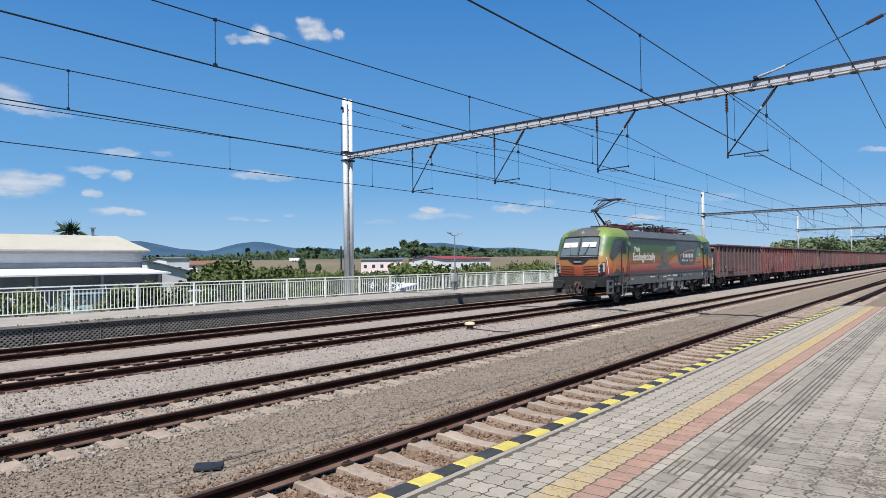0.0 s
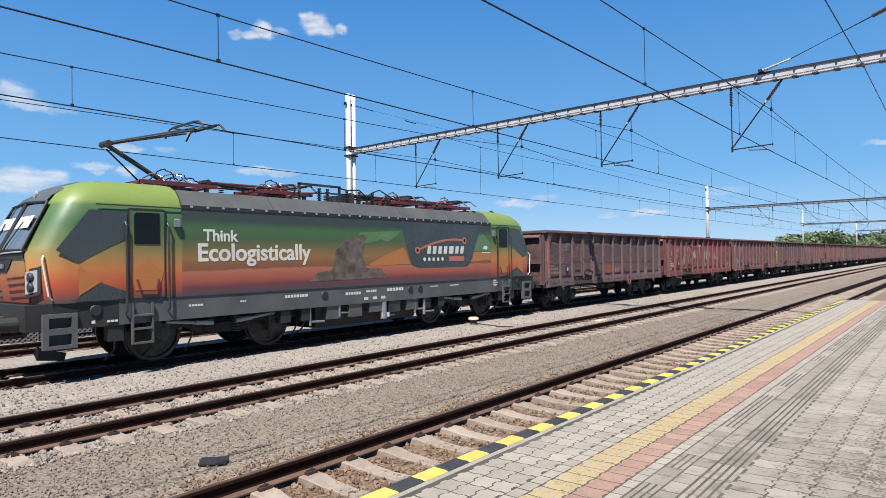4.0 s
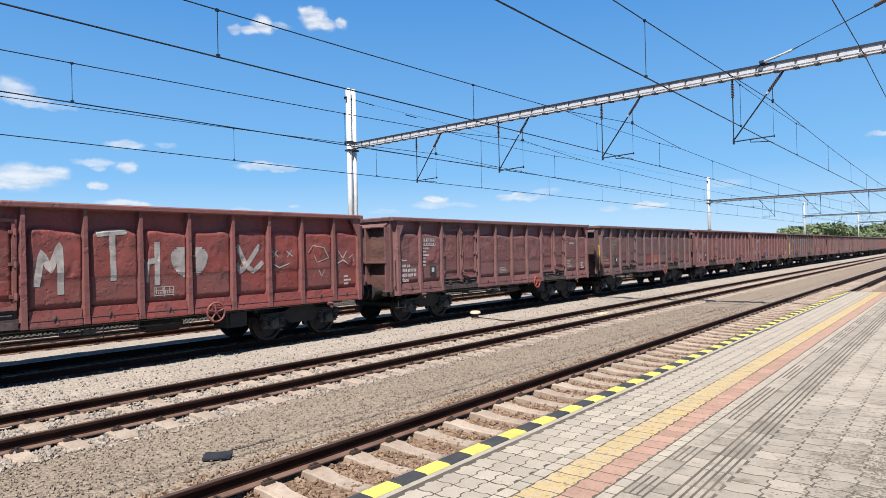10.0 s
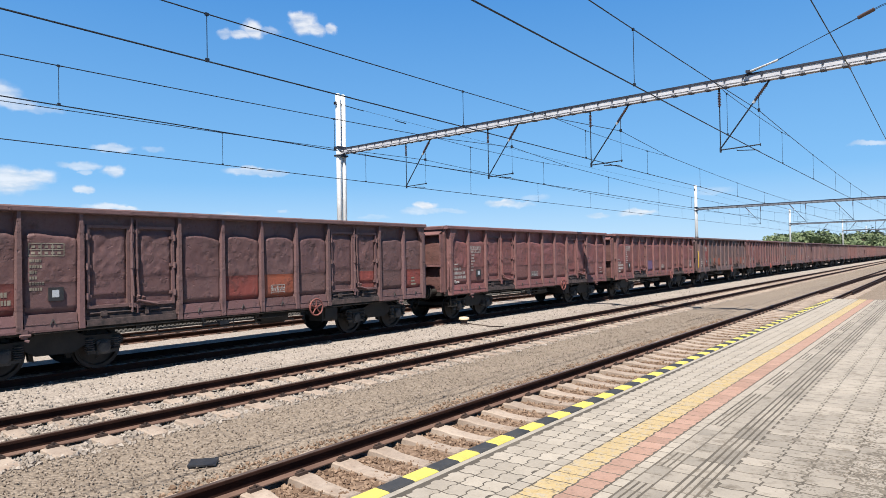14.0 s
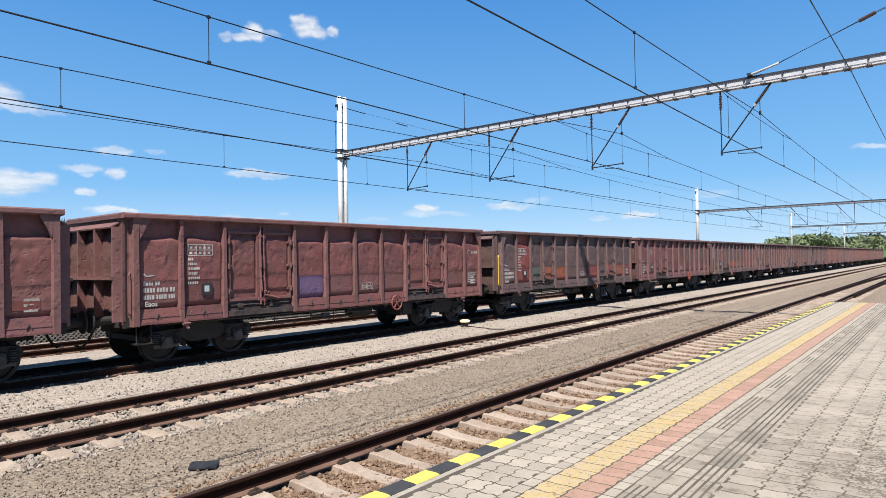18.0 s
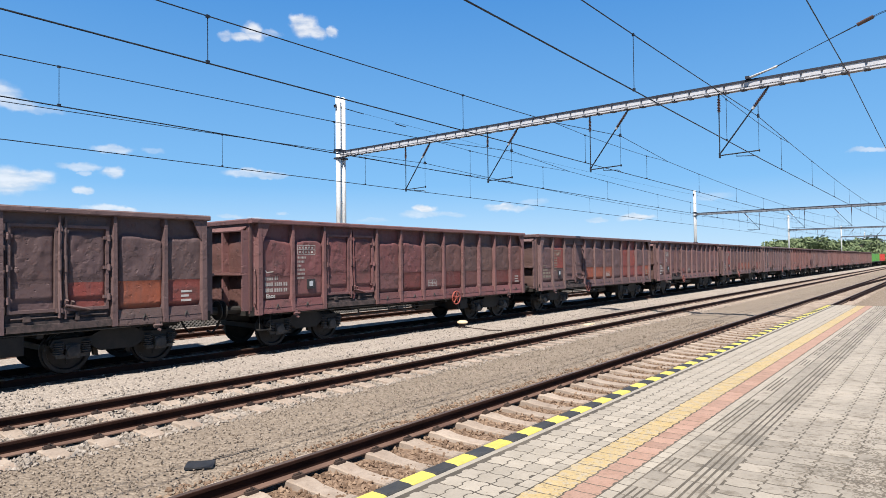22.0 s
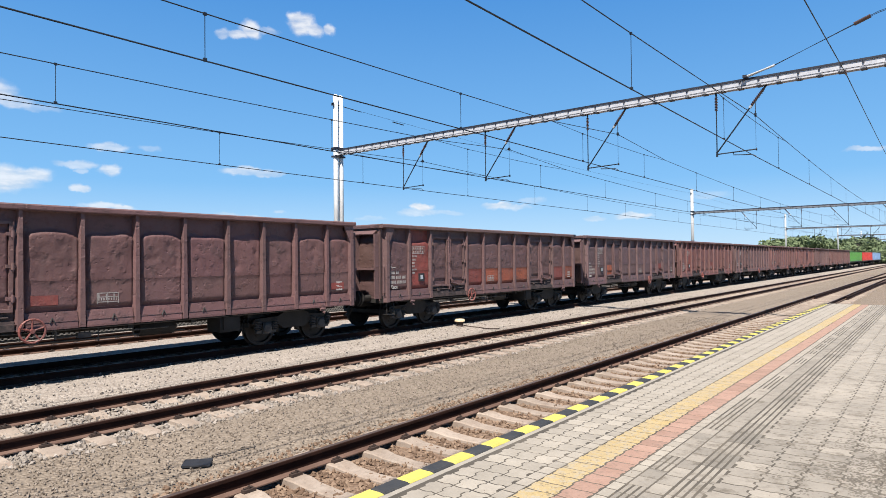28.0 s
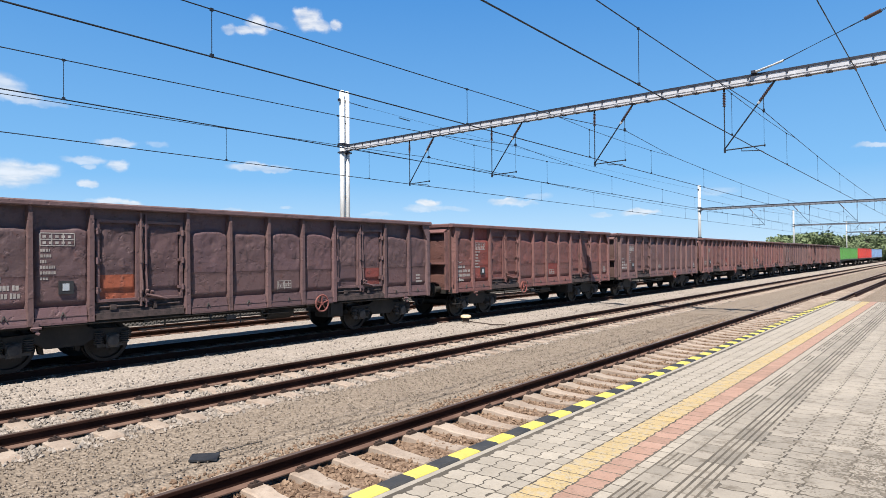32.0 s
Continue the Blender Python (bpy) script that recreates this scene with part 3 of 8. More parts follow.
def pave(name, label, material, x0, x1, y0, rows, w, h, k=0.0, near=7.2, stagger=0.5, ribs=False, mixed=False, gap=0.0065):
    """Rows of blocks along x from y0 downwards; the near ones are pieces of their own, the others one joined part."""
    geo = block_geo(zigzag(w, h, k, gap) if k else [(-w / 2 + 0.008, -h / 2 + 0.007), (w / 2 - 0.008, -h / 2 + 0.007), (w / 2 - 0.008, h / 2 - 0.007), (-w / 2 + 0.008, h / 2 - 0.007)])
    if ribs:
        # upright ribs with dirty grooves between them
        geo, n = Geo(), max(3, round(h / 0.055))
        for i in range(n):
            y, t = -h / 2 + h * (i + 0.5) / n, h / n * 0.33
            geo.bar([(y - t, -0.03), (y + t, -0.03), (y + t, -0.002), (y + t - 0.004, 0.002), (y - t + 0.004, 0.002), (y - t, -0.002)], -w / 2 + 0.007, w / 2 - 0.007)
    me = geo.mesh(name, material)
    plain, rest = None, Geo()
    if mixed:
        # some of the blocks carry no ribs
        plain = block_geo([(-w / 2 + 0.006, -h / 2 + 0.005), (w / 2 - 0.006, -h / 2 + 0.005), (w / 2 - 0.006, h / 2 - 0.005), (-w / 2 + 0.006, h / 2 - 0.005)])
        flat = plain.mesh(name, material)
    for j in range(rows):
        y = y0 - h * (j + 0.5)
        x = x0 + (w * stagger if j % 2 else 0)
        while x < x1:
            dz = rnd.uniform(-0.0003, 0.0014)
            bare = mixed and noise.noise((x * 1.9, 0.5, 7.0)) < 0.0
            if 2.3 < x < near and y > 0.0:
                ob = part(name, flat if bare else me, None, platform, at=(x, y, PLATFORM + dz))
                ob.rotation_euler = (rnd.uniform(-0.006, 0.006), rnd.uniform(-0.006, 0.006), rnd.uniform(-0.01, 0.01))
            else:
                rest.add([(p[0] + x, p[1] + y, p[2] + PLATFORM + dz) for p in (plain if bare else geo).v], (plain if bare else geo).f)
            x += w
    tagged(part(name, rest, material, platform, label), kind="stuff")


pave("paver", "pale grey interlocking paving blocks", M["paver"], -3, 25.6, 2.996, 3, 0.205, 0.166, 0.020, 7.0, 0.0, gap=0.0045)
pave("border_block", "small pale grey border blocks", M["paver"], -3, 25.6, 2.50, 1, 0.16, 0.115, 0.0, 6.0)
pave("yellow_paver", "yellow rough paving blocks", M["paver_yellow"], -3, 25.6, 2.383, 1, 0.19, 0.24, 0.010, 10.4, gap=0.0042)
pave("red_paver", "red paving blocks", M["paver_red"], -3, 25.6, 2.14, 1, 0.19, 0.205, 0.010, 10.4, gap=0.0042)
pave("border_block", "small pale grey border blocks", M["paver"], -3, 25.6, 1.932, 1, 0.16, 0.10, 0.0, 6.0)
pave("ribbed_paver", "grey ribbed and plain paving blocks", M["paver_dark"], -3, 25.6, 1.83, 1, 0.21, 0.15, 0.0, 7, ribs=True, mixed=True)
pave("paver", "grey interlocking paving blocks", M["paver_dark"], -3, 25.6, 1.678, 1, 0.22, 0.14, 0.0, 6)
pave("guide_tile", "grey ribbed guide tiles", M["paver_dark"], -3, 25.6, 1.535, 1, 0.40, 0.22, 0.0, 14, ribs=True)
pave("worn_paver", "worn grey interlocking paving blocks", M["paver_dark"], -3, 25.6, 1.312, 12, 0.205, 0.235, 0.024, 6.6, 0.0, gap=0.0050)

# grit and dry leaves lying on the worn paving
g, rg = Geo(), random.Random(91)
for _ in range(1500):
    x, y = rg.uniform(1.6, 9.0), rg.uniform(-1.4, 1.9) if rg.random() < 0.8 else rg.uniform(1.9, 3.0)
    if noise.noise((x * 0.8, y * 1.1, 3.0)) < -0.05:
        continue
    q, a = rg.uniform(0.0025, 0.007), rg.uniform(0, 6.28)
    c, s_ = math.cos(a) * q, math.sin(a) * q
    g.add([(x + c, y + s_, PLATFORM), (x - s_, y + c, PLATFORM), (x - c, y - s_, PLATFORM), (x + s_, y - c, PLATFORM), (x, y, PLATFORM + q)], [(0, 1, 4), (1, 2, 4), (2, 3, 4), (3, 0, 4)])
for _ in range(700):
    # pale crumbs in the trodden corner
    x, y = rg.gauss(5.9, 0.8), rg.gauss(0.5, 0.22)
    q, a = rg.uniform(0.002, 0.006), rg.uniform(0, 6.28)
    c, s_ = math.cos(a) * q, math.sin(a) * q
    g.add([(x + c, y + s_, PLATFORM), (x - s_, y + c, PLATFORM), (x - c, y - s_, PLATFORM), (x + s_, y - c, PLATFORM), (x, y, PLATFORM + q)], [(0, 1, 4), (1, 2, 4), (2, 3, 4), (3, 0, 4)])
me = bpy.data.meshes.new("platform_grit")
me.from_pydata(g.v, [], g.f)
me.materials.append(M["stone_path"])
tagged(part("platform_grit", me, None), "sandy grit scattered on the platform paving", "grit", kind="stuff")

# crumbled soil trodden over the paving in one corner
M["soil"] = surface("crumbled_grey_soil", (0.085, 0.072, 0.058), (0.135, 0.117, 0.096), 0.95, big=6, fine=60)
g = Geo()
for _ in range(5200):
    x, y = rg.gauss(5.7, 0.85), rg.gauss(0.40, 0.26)
    if noise.noise((x * 2.2, y * 3.0, 8.0)) < -0.15:
        continue
    q, a = rg.uniform(0.006, 0.016), rg.uniform(0, 6.28)
    c, s_ = math.cos(a) * q, math.sin(a) * q
    g.add([(x + c, y + s_, PLATFORM + 0.0004), (x - s_, y + c, PLATFORM + 0.0004), (x - c, y - s_, PLATFORM + 0.0004), (x + s_, y - c, PLATFORM + 0.0004), (x, y, PLATFORM + 0.0004 + q * 0.2)], [(0, 1, 4), (1, 2, 4), (2, 3, 4), (3, 0, 4)])
me = bpy.data.meshes.new("soil_crumbs")
me.from_pydata(g.v, [], g.f)
me.materials.append(M["soil"])
tagged(part("soil_crumbs", me, None), "grey soil crumbs trodden over the worn paving", "soil", kind="stuff")

# ---- far platform with its perforated edge panels and fence ----
far_platform = thing("far_platform", "opposite platform with a dark perforated edge wall and pale coping", "platform", kind="structure")
part("platform_body", Geo().box(-20, 230, 22.22, 26.95, -0.6, 0.40), M["slab"], far_platform, "pale concrete platform")
part("coping", Geo().box(-20, 230, 22.06, 22.75, 0.402, 0.475), M["slab"], far_platform, "pale concrete coping stones")
part("paving", Geo().box(-20, 230, 22.75, 26.9, 0.402, 0.462), M["slab"], far_platform, "pale concrete paving")


def edge_panel():
    """A dark concrete panel with a lattice of slanting holes."""
    g = Geo()
    w, h, nx, nz = 2.0, 0.62, 26, 9
    dx, dz = w / nx, h / nz
    for i in range(nx):
        for j in range(nz):
            x, z = -w / 2 + i * dx, -0.22 + j * dz
            cx, cz = x + dx / 2 + (dx * 0.0), z + dz / 2
            a, b = dx * 0.5, dz * 0.5
            outer = [(x, 0, z), (x + dx, 0, z), (x + dx, 0, z + dz), (x, 0, z + dz)]
            inner = [(cx - a * 0.15, 0.05, cz - b * 0.95), (cx + a * 0.95, 0.05, cz - b * 0.1), (cx + a * 0.15, 0.05, cz + b * 0.95), (cx - a * 0.95, 0.05, cz + b * 0.1)]
            if (i + j) % 2:
                g.add(outer, [(0, 1, 2, 3)])
            else:
                g.add(outer + inner, [(0, 1, 5, 4), (1, 2, 6, 5), (2, 3, 7, 6), (3, 0, 4, 7)])
    g.box(0.975, 1.0, -0.02, 0.05, -0.22, 0.40)
    g.box(-1.0, 1.0, -0.012, 0.02, 0.36, 0.40)
    return g.mesh("edge_panel", M["wall_panel"])


PANEL = edge_panel()
# black sheet behind the panels puts the holes' shade into colour
part("panel_backing", Geo().box(1.0, 61.0, 22.175, 22.22, -0.22, 0.40), M["dark"], far_platform, "black sheet standing for the shade in the panel holes")
x = 2.0
while x < 62:
    part("edge_panel", PANEL, None, far_platform, "dark perforated concrete panel", at=(x, 22.12, 0))
    x += 2.0
part("edge_wall", Geo().box(-20, 1.0, 22.12, 22.22, -0.5, 0.4).box(61.0, 230, 22.12, 22.22, -0.5, 0.4), M["wall_panel"], far_platform, "dark concrete edge wall")

FENCE_Y, FENCE_Z = 26.35, 0.46


def fence_meshes():
    w = 2.5
    return dict(
        post=Geo().box(-0.035, 0.035, -0.035, 0.035, 0.0, 1.08).mesh("post", M["white_rail"]),
        top=Geo().box(-w / 2, w / 2, -0.03, 0.03, 1.03, 1.08).mesh("top_rail", M["white_rail"]),
        second=Geo().box(-w / 2, w / 2, -0.02, 0.02, 0.90, 0.935).mesh("upper_rail", M["white_rail"]),
        low=Geo().box(-w / 2, w / 2, -0.02, 0.02, 0.08, 0.12).mesh("bottom_rail", M["white_rail"]),
        bar=Geo().box(-0.012, 0.012, -0.012, 0.012, 0.10, 0.92).mesh("baluster", M["white_rail"]))


FM = fence_meshes()


def fence_panel(x, detailed):
    f = thing("fence", "white painted steel railing with upright bars on the far platform", "fence", "railing along the far platform", at=(x, FENCE_Y, FENCE_Z))
    part("post", FM["post"], None, f, at=(-1.25, 0, 0))
    part("top_rail", FM["top"], None, f)
    part("upper_rail", FM["second"], None, f)
    part("bottom_rail", FM["low"], None, f)
    part("stub", Geo().box(-0.015, 0.015, -0.015, 0.015, 0.92, 1.05), M["white_rail"], f)
    n = 17
    if detailed:
        for i in range(n):
            part("baluster", FM["bar"], None, f, at=(-1.25 + 2.5 * (i + 0.75) / n, 0, 0))
    else:
        g = Geo()
        for i in range(n):
            c = -1.25 + 2.5 * (i + 0.75) / n
            g.box(c - 0.012, c + 0.012, -0.012, 0.012, 0.10, 0.92)
        tagged(part("baluster", g, M["white_rail"], f), kind="stuff")


x = 3.4
while x < 140:
    fence_panel(x, 6 < x < 38)
    x += 2.5

# ---- overhead line: portals, wires ----
BEAM0, BEAM1 = 8.166, 8.492
CONTACT = 5.70
PITCH_B = 0.61                     # from batten to batten of the portal beams
WIRES = ((4.85, 5.02, 4.75, 4.95), (9.80, 10.08, 9.95, 9.90), (14.95, 15.22, 14.85, 14.90), (19.90, 20.35, 19.95, 19.80))   # where each line passes, portal by portal

# near-black posts and battens: shade inside and under the beam is in the colour
BEAM_POST = Geo().box(-0.148, 0.148, -0.026, 0.026, BEAM1 - 0.150, BEAM1 - 0.004).mesh("beam_post", M["beam_dark"])
BATTEN = Geo().box(-0.140, 0.140, -0.085, 0.085, BEAM0 - 0.018, BEAM0 + 0.030).mesh("batten_plate", M["beam_dark"])


def bracket(p, hy, wy, top_y):
    """What hangs from a beam over one track: drop tube, slanting strut, steadying arm; hy: the drop tube, wy: the wire."""
    o = 1 if wy > hy else -1
    h = part("hanger", Geo().tube((0, hy, 5.92), (0, hy, BEAM0 - 0.62), 0.020).tube((0, hy, BEAM0 - 0.12), (0, hy, BEAM0 + 0.02), 0.035)
             .box(-0.03, 0.03, hy - 0.03, hy + 0.03, 5.84, 6.02), M["wire"], p, "vertical drop tube")
    ins = Geo().turned([(0.0, -0.66)] + [q for i in range(9) for q in ((0.034, -0.65 + i * 0.058), (0.066, -0.635 + i * 0.058), (0.034, -0.612 + i * 0.058))] + [(0.0, -0.12)], (0, hy, BEAM0), "z", 8)
    part("insulator", ins, M["insulator"], h, "dark ribbed insulator")
    low, top = Vector((0, hy + o * 0.03, 6.02)), Vector((0, top_y, BEAM0))
    d = top - low
    s = part("strut", Geo().tube(low, low + d * 0.70, 0.026).tube(low + d * 0.93, top, 0.035), M["wire"], p, "slanting bracket tube")
    ins = Geo().tube(low + d * 0.70, low + d * 0.95, 0.045, 8)
    for i in range(8):
        c = low + d * (0.72 + 0.028 * i)
        ins.tube(c, c + d.normalized() * 0.014, 0.070, 8)
    part("insulator", ins, M["insulator"], s, "dark ribbed insulator")
    part("insulator_cap", Geo().tube(low + d * 0.665, low + d * 0.70, 0.05, 8), M["zinc"], s, "pale metal cap")
    # saddle that holds the messenger wire under the strut
    k = max(0.0, min(1.0, (wy - low.y) / d.y))
    q = low + d * k
    part("saddle", Geo().tube((0, q.y, 7.14), (0, q.y, q.z), 0.013, 6).box(-0.05, 0.05, q.y - 0.03, q.y + 0.03, 7.12, 7.24).tube((-0.12, q.y, 7.16), (0.12, q.y, 7.16), 0.026, 6), M["wire"], p, "messenger wire saddle")
    tip = Vector((0, wy, 5.97))
    part("registration_tube", Geo().tube((0, hy, 5.93), tip, 0.022).tube(tip, tip + Vector((0, o * 0.03, 0)), 0.05, 8), M["wire"], p, "long steadying tube")
    part("support_wire", Geo().tube(tip, (0, q.y, 7.14), 0.006, 4), M["wire"], p)
    mid = Vector((0, hy + (wy - hy) * 0.42, 5.945))
    part("steady_arm", Geo().path([mid + Vector((0.03, 0, 0.02)), mid + Vector((0.03, 0, -0.09)), Vector((0.03, wy - o * 0.12, 5.80)), Vector((0.03, wy, CONTACT + 0.02))], 0.016, 6), M["wire"], p, "thin steady arm holding the contact wire")


def portal(i, x, lean, far_y, base_z):
    p = thing("overhead_line_portal", "galvanised steel portal with twin-column masts carrying the overhead line", "portal", "overhead line portals", at=(x, 0, 0))
    # farther portals: greyer copies, distance haze put into their colour
    column, pale = (M["mast"], M["beam_pale"]) if i == 0 else (M["mast_hazed"], M["zinc_dark"])
    for my in (far_y, -7.42):
        base = base_z if my > 0 else PLATFORM if x < 25.7 else -0.3
        for s in (-1, 1):
            part("mast", Geo().loft([[(s * 0.19 + 0.13 * math.cos(a), my + 0.146 * math.sin(a), z) for a in [6.28319 * i / 16 for i in range(16)]] for z in (base, 11.54)]),
                 column, p, "pale galvanised mast column", smooth=True)
            part("mast_cap", Geo().turned([(0.0, 11.60), (0.10, 11.585), (0.145, 11.54), (0.0, 11.54)], (s * 0.19, my, 0), "z", 14), column, p)
        part("mast_base", Geo().chamfer_box(-0.47, 0.47, my - 0.17, my + 0.34, base - 0.3, base + 0.12, 0.02), M["slab"], p, "concrete mast footing")
        z = base + 0.9
        while z < 11.4:
            part("mast_tie", Geo().box(-0.12, 0.12, my - 0.05, my + 0.05, z, z + 0.13), M["zinc"], p)
            z += 2.1
        for bz in (BEAM0 - 0.13, BEAM1 + 0.01):
            part("clamp_plate", Geo().box(-0.36, 0.36, my - 0.20, my + 0.20, bz, bz + 0.09).tube((-0.30, my - 0.22, bz + 0.045), (-0.30, my + 0.22, bz + 0.045), 0.025, 6)
                 .tube((0.30, my - 0.22, bz + 0.045), (0.30, my + 0.22, bz + 0.045), 0.025, 6), M["beam_dark"], p, "dark clamp plate")
        if i == 1:
            part("foot_clamp", Geo().box(-0.36, 0.36, my - 0.19, my + 0.19, 4.45, 4.53), M["beam_dark"], p)
        part("top_arm", Geo().box(-0.42, 0.36, my - 0.05, my + 0.05, 10.98, 11.05).box(-0.42, -0.36, my - 0.09, my + 0.09, 10.94, 11.09), M["beam_dark"], p, "short dark cross arm")
    # beam: two channels held apart by battens above and below
    y0, y1 = -7.3, far_y - 0.12
    for s in (-1, 1):
        part("beam_chord", Geo().box(s * 0.105 - 0.035, s * 0.105 + 0.035, y0, y1, BEAM0, BEAM0 + 0.040), pale, p, "pale lower flange")
        part("beam_chord", Geo().box(s * 0.105 - 0.035, s * 0.105 + 0.035, y0, y1, BEAM1 - 0.070, BEAM1), M["beam_dark"], p, "dark upper flange")
        part("beam_web", Geo().box(s * 0.105 - 0.007, s * 0.105 + 0.007, y0, y1, BEAM0 + 0.04, BEAM1 - 0.070), pale, p, "pale galvanised beam web")
        part("beam_bead", Geo().box(s * 0.128 - 0.006, s * 0.128 + 0.006, y0, y1, BEAM0 + 0.068, BEAM0 + 0.084), M["beam_dark"], p)
    y = 1.82 - 14 * PITCH_B
    joined = Geo()
    while y < y1 - 0.1:
        if i == 0:
            part("beam_post", BEAM_POST, None, p, at=(0, y, 0))
            part("batten_plate", BATTEN, None, p, at=(0, y, 0))
        else:
            joined.box(-0.148, 0.148, y - 0.026, y + 0.026, BEAM1 - 0.150, BEAM1 - 0.004).box(-0.140, 0.140, y - 0.085, y + 0.085, BEAM0 - 0.018, BEAM0 + 0.030)
        y += PITCH_B
    if joined.v:
        tagged(part("batten_plate", joined, M["beam_dark"], p, "battens along the beam, shade put into their colour"), kind="stuff")
    for ws in WIRES:
        wy = ws[min(i + 1, 3)]
        if lean < 0:
            bracket(p, wy + 1.30, wy, wy - 0.36)
        else:
            bracket(p, wy - 1.38, wy, wy + 0.42)


PORTALS = (24.08, 88.4, 154.1, 218.5, 283.0)
for i, (x, lean, fy, fz) in enumerate(zip(PORTALS, (-1, 1, -1, 1, -1), (26.57, 26.57, 26.57, 23.9, 23.5), (0.46, 0.46, 0.46, 0.46, -0.5))):
    portal(i, x, lean, fy, fz)


def sag_z(d, half, low):
    """The messenger wire's height d metres from the nearer support, in a span of that half length."""
    d = abs(d)
    if d < 5.55:
        return 7.16 - (7.16 - low - 0.33) * d / 5.55
    return low + 0.33 * ((half - d) / (half - 5.55)) ** 2


ENDS = (-40.3, *PORTALS[:4])
for k, ws in enumerate(WIRES):
    line = thing("overhead_line", "dark contact and messenger wires joined by thin droppers above the track", "wire", "overhead lines")
    low = (6.68, 6.44, 6.49, 6.66)[k]
    drops = (3.8, 11.0, 18.5, 25.5) if k in (0, 3) else (2.8, 10.2, 17.7 if k == 1 else 18.2, 25.0)
    stitch = low + 0.26
    con, mes = [], []
    for si, (a, b) in enumerate(zip(ENDS, ENDS[1:])):
        ya, yb = ws[min(si, 3)], ws[min(si + 1, 3)]
        half = (b - a) / 2
        n = 36
        at_y = lambda x: ya + (yb - ya) * (x - a) / (b - a)
        z_m = lambda x: sag_z(min(x - a, b - x), half, low)
        pts = [a + (b - a) * i / n for i in range(n + 1)] + [a + 5.55, b - 5.55]
        pts.sort()
        con += [(x, at_y(x), CONTACT) for x in pts][0 if not con else 1:]
        mes += [(x, at_y(x), z_m(x)) for x in pts][0 if not mes else 1:]
        xs = [a + d for d in drops] + [b - d - 0.4 for d in reversed(drops)] + [(a + b) / 2]
        for x in xs:
            top = z_m(x) if min(x - a, b - x) > 5.0 else stitch
            part("dropper", Geo().tube((x, at_y(x), CONTACT), (x, at_y(x), top), 0.0075, 4).box(x - 0.03, x + 0.03, at_y(x) - 0.022, at_y(x) + 0.022, CONTACT - 0.01, CONTACT + 0.05).box(x - 0.03, x + 0.03, at_y(x) - 0.02, at_y(x) + 0.02, top - 0.03, top + 0.02), M["wire"], line)
        # stitch wire hung below the messenger at each support
        if si < 3:
            yn = ws[min(si + 2, 3)]
            c = ENDS[si + 2] if si + 2 < len(ENDS) else b + 64
            y_r = lambda x: yb + (yn - yb) * (x - b) / (c - b)
            part("stitch_wire", Geo().path([(b - 5.55, at_y(b - 5.55), low + 0.33), (b - drops[0] - 0.4, at_y(b - drops[0] - 0.4), stitch), (b, yb, stitch - 0.015), (b + drops[0], y_r(b + drops[0]), stitch), (b + 5.55, y_r(b + 5.55), low + 0.33)], 0.009, 5), M["wire"], line)
    part("contact_wire", Geo().path(con, 0.0145, 5), M["wire"], line)
    part("messenger_wire", Geo().path(mes, 0.012, 5), M["wire"], line)
feeder = thing("feeder_wire", "single dark feeder wire passing under the portal beams over the platform", "wire")
g = Geo()
for a, b in zip(ENDS, ENDS[1:]):
    g.path([(a + (b - a) * i / 16, 2.31, 8.10 - 1.2 * (i / 16) * (1 - i / 16)) for i in range(17)], 0.014, 5)
part("wire", g, M["wire"], feeder)
for x in PORTALS[:4]:
    part("clamp", Geo().tube((x - 0.12, 2.31, 8.07), (x - 0.12, 2.31, 8.20), 0.035).tube((x - 0.25, 2.31, 8.10), (x + 0.1, 2.31, 8.10), 0.03), M["insulator"], feeder)
far_feeder = thing("feeder_wire", "thin wire running from mast to mast along the far platform", "wire")
g = Geo()
g.path([(24.5 + 64.0 * i / 16, 26.57, 11.0 - 1.3 * (i / 16) * (1 - i / 16)) for i in range(17)], 0.008, 4)
g.path([(88.8 + 65.0 * i / 16, 26.57, 11.0 - 1.3 * (i / 16) * (1 - i / 16)) for i in range(17)], 0.008, 4)
part("wire", g, M["wire"], far_feeder)
part("insulator", Geo().tube((24.5, 26.57, 11.0), (25.9, 26.57, 10.95), 0.022, 6).tube((28.6, 26.57, 10.82), (29.6, 26.57, 10.79), 0.03, 6), M["wire"], far_feeder, "dark rod insulators")
stay = thing("stay_wire", "pair of thin stay wires with pale rod insulators", "wire")
for o in (0.0, 0.11):
    s = part("insulator", Geo().tube((24.0 - o, 5.29, 8.53), (24.0 - o, 4.36, 8.80 - o * 0.5), 0.036, 8), M["zinc"], stay, "pale rod insulator")
    part("wire", Geo().path([(24.0 - o, 4.36, 8.80 - o * 0.5), (24.0 - o, 1.4, 9.86), (24.0 - o, -7.3, 11.4)], 0.010, 5), M["wire"], stay)
    part("insulator", Geo().tube((24.0 - o, 2.05, 9.625), (24.0 - o, 1.6, 9.79), 0.045, 8), M["insulator"], stay, "dark insulator")
part("fixing_plate", Geo().box(23.8, 24.08, 5.22, 5.36, 8.49, 8.58), M["beam_dark"], stay)


# ---- small things by the tracks ----
M["signal_yellow"] = surface("faded_yellow_plastic", (0.56, 0.42, 0.26), (0.62, 0.50, 0.34), 0.6, big=8, fine=40)
M["pit_black"] = surface("black_rubber_sheet", (0.012, 0.013, 0.016), (0.022, 0.023, 0.027), 0.55, big=6, fine=40)
marker = thing("track_marker", "small mushroom-shaped yellow marker standing in the gravel", "marker", at=(17.75, 13.35, -0.17))
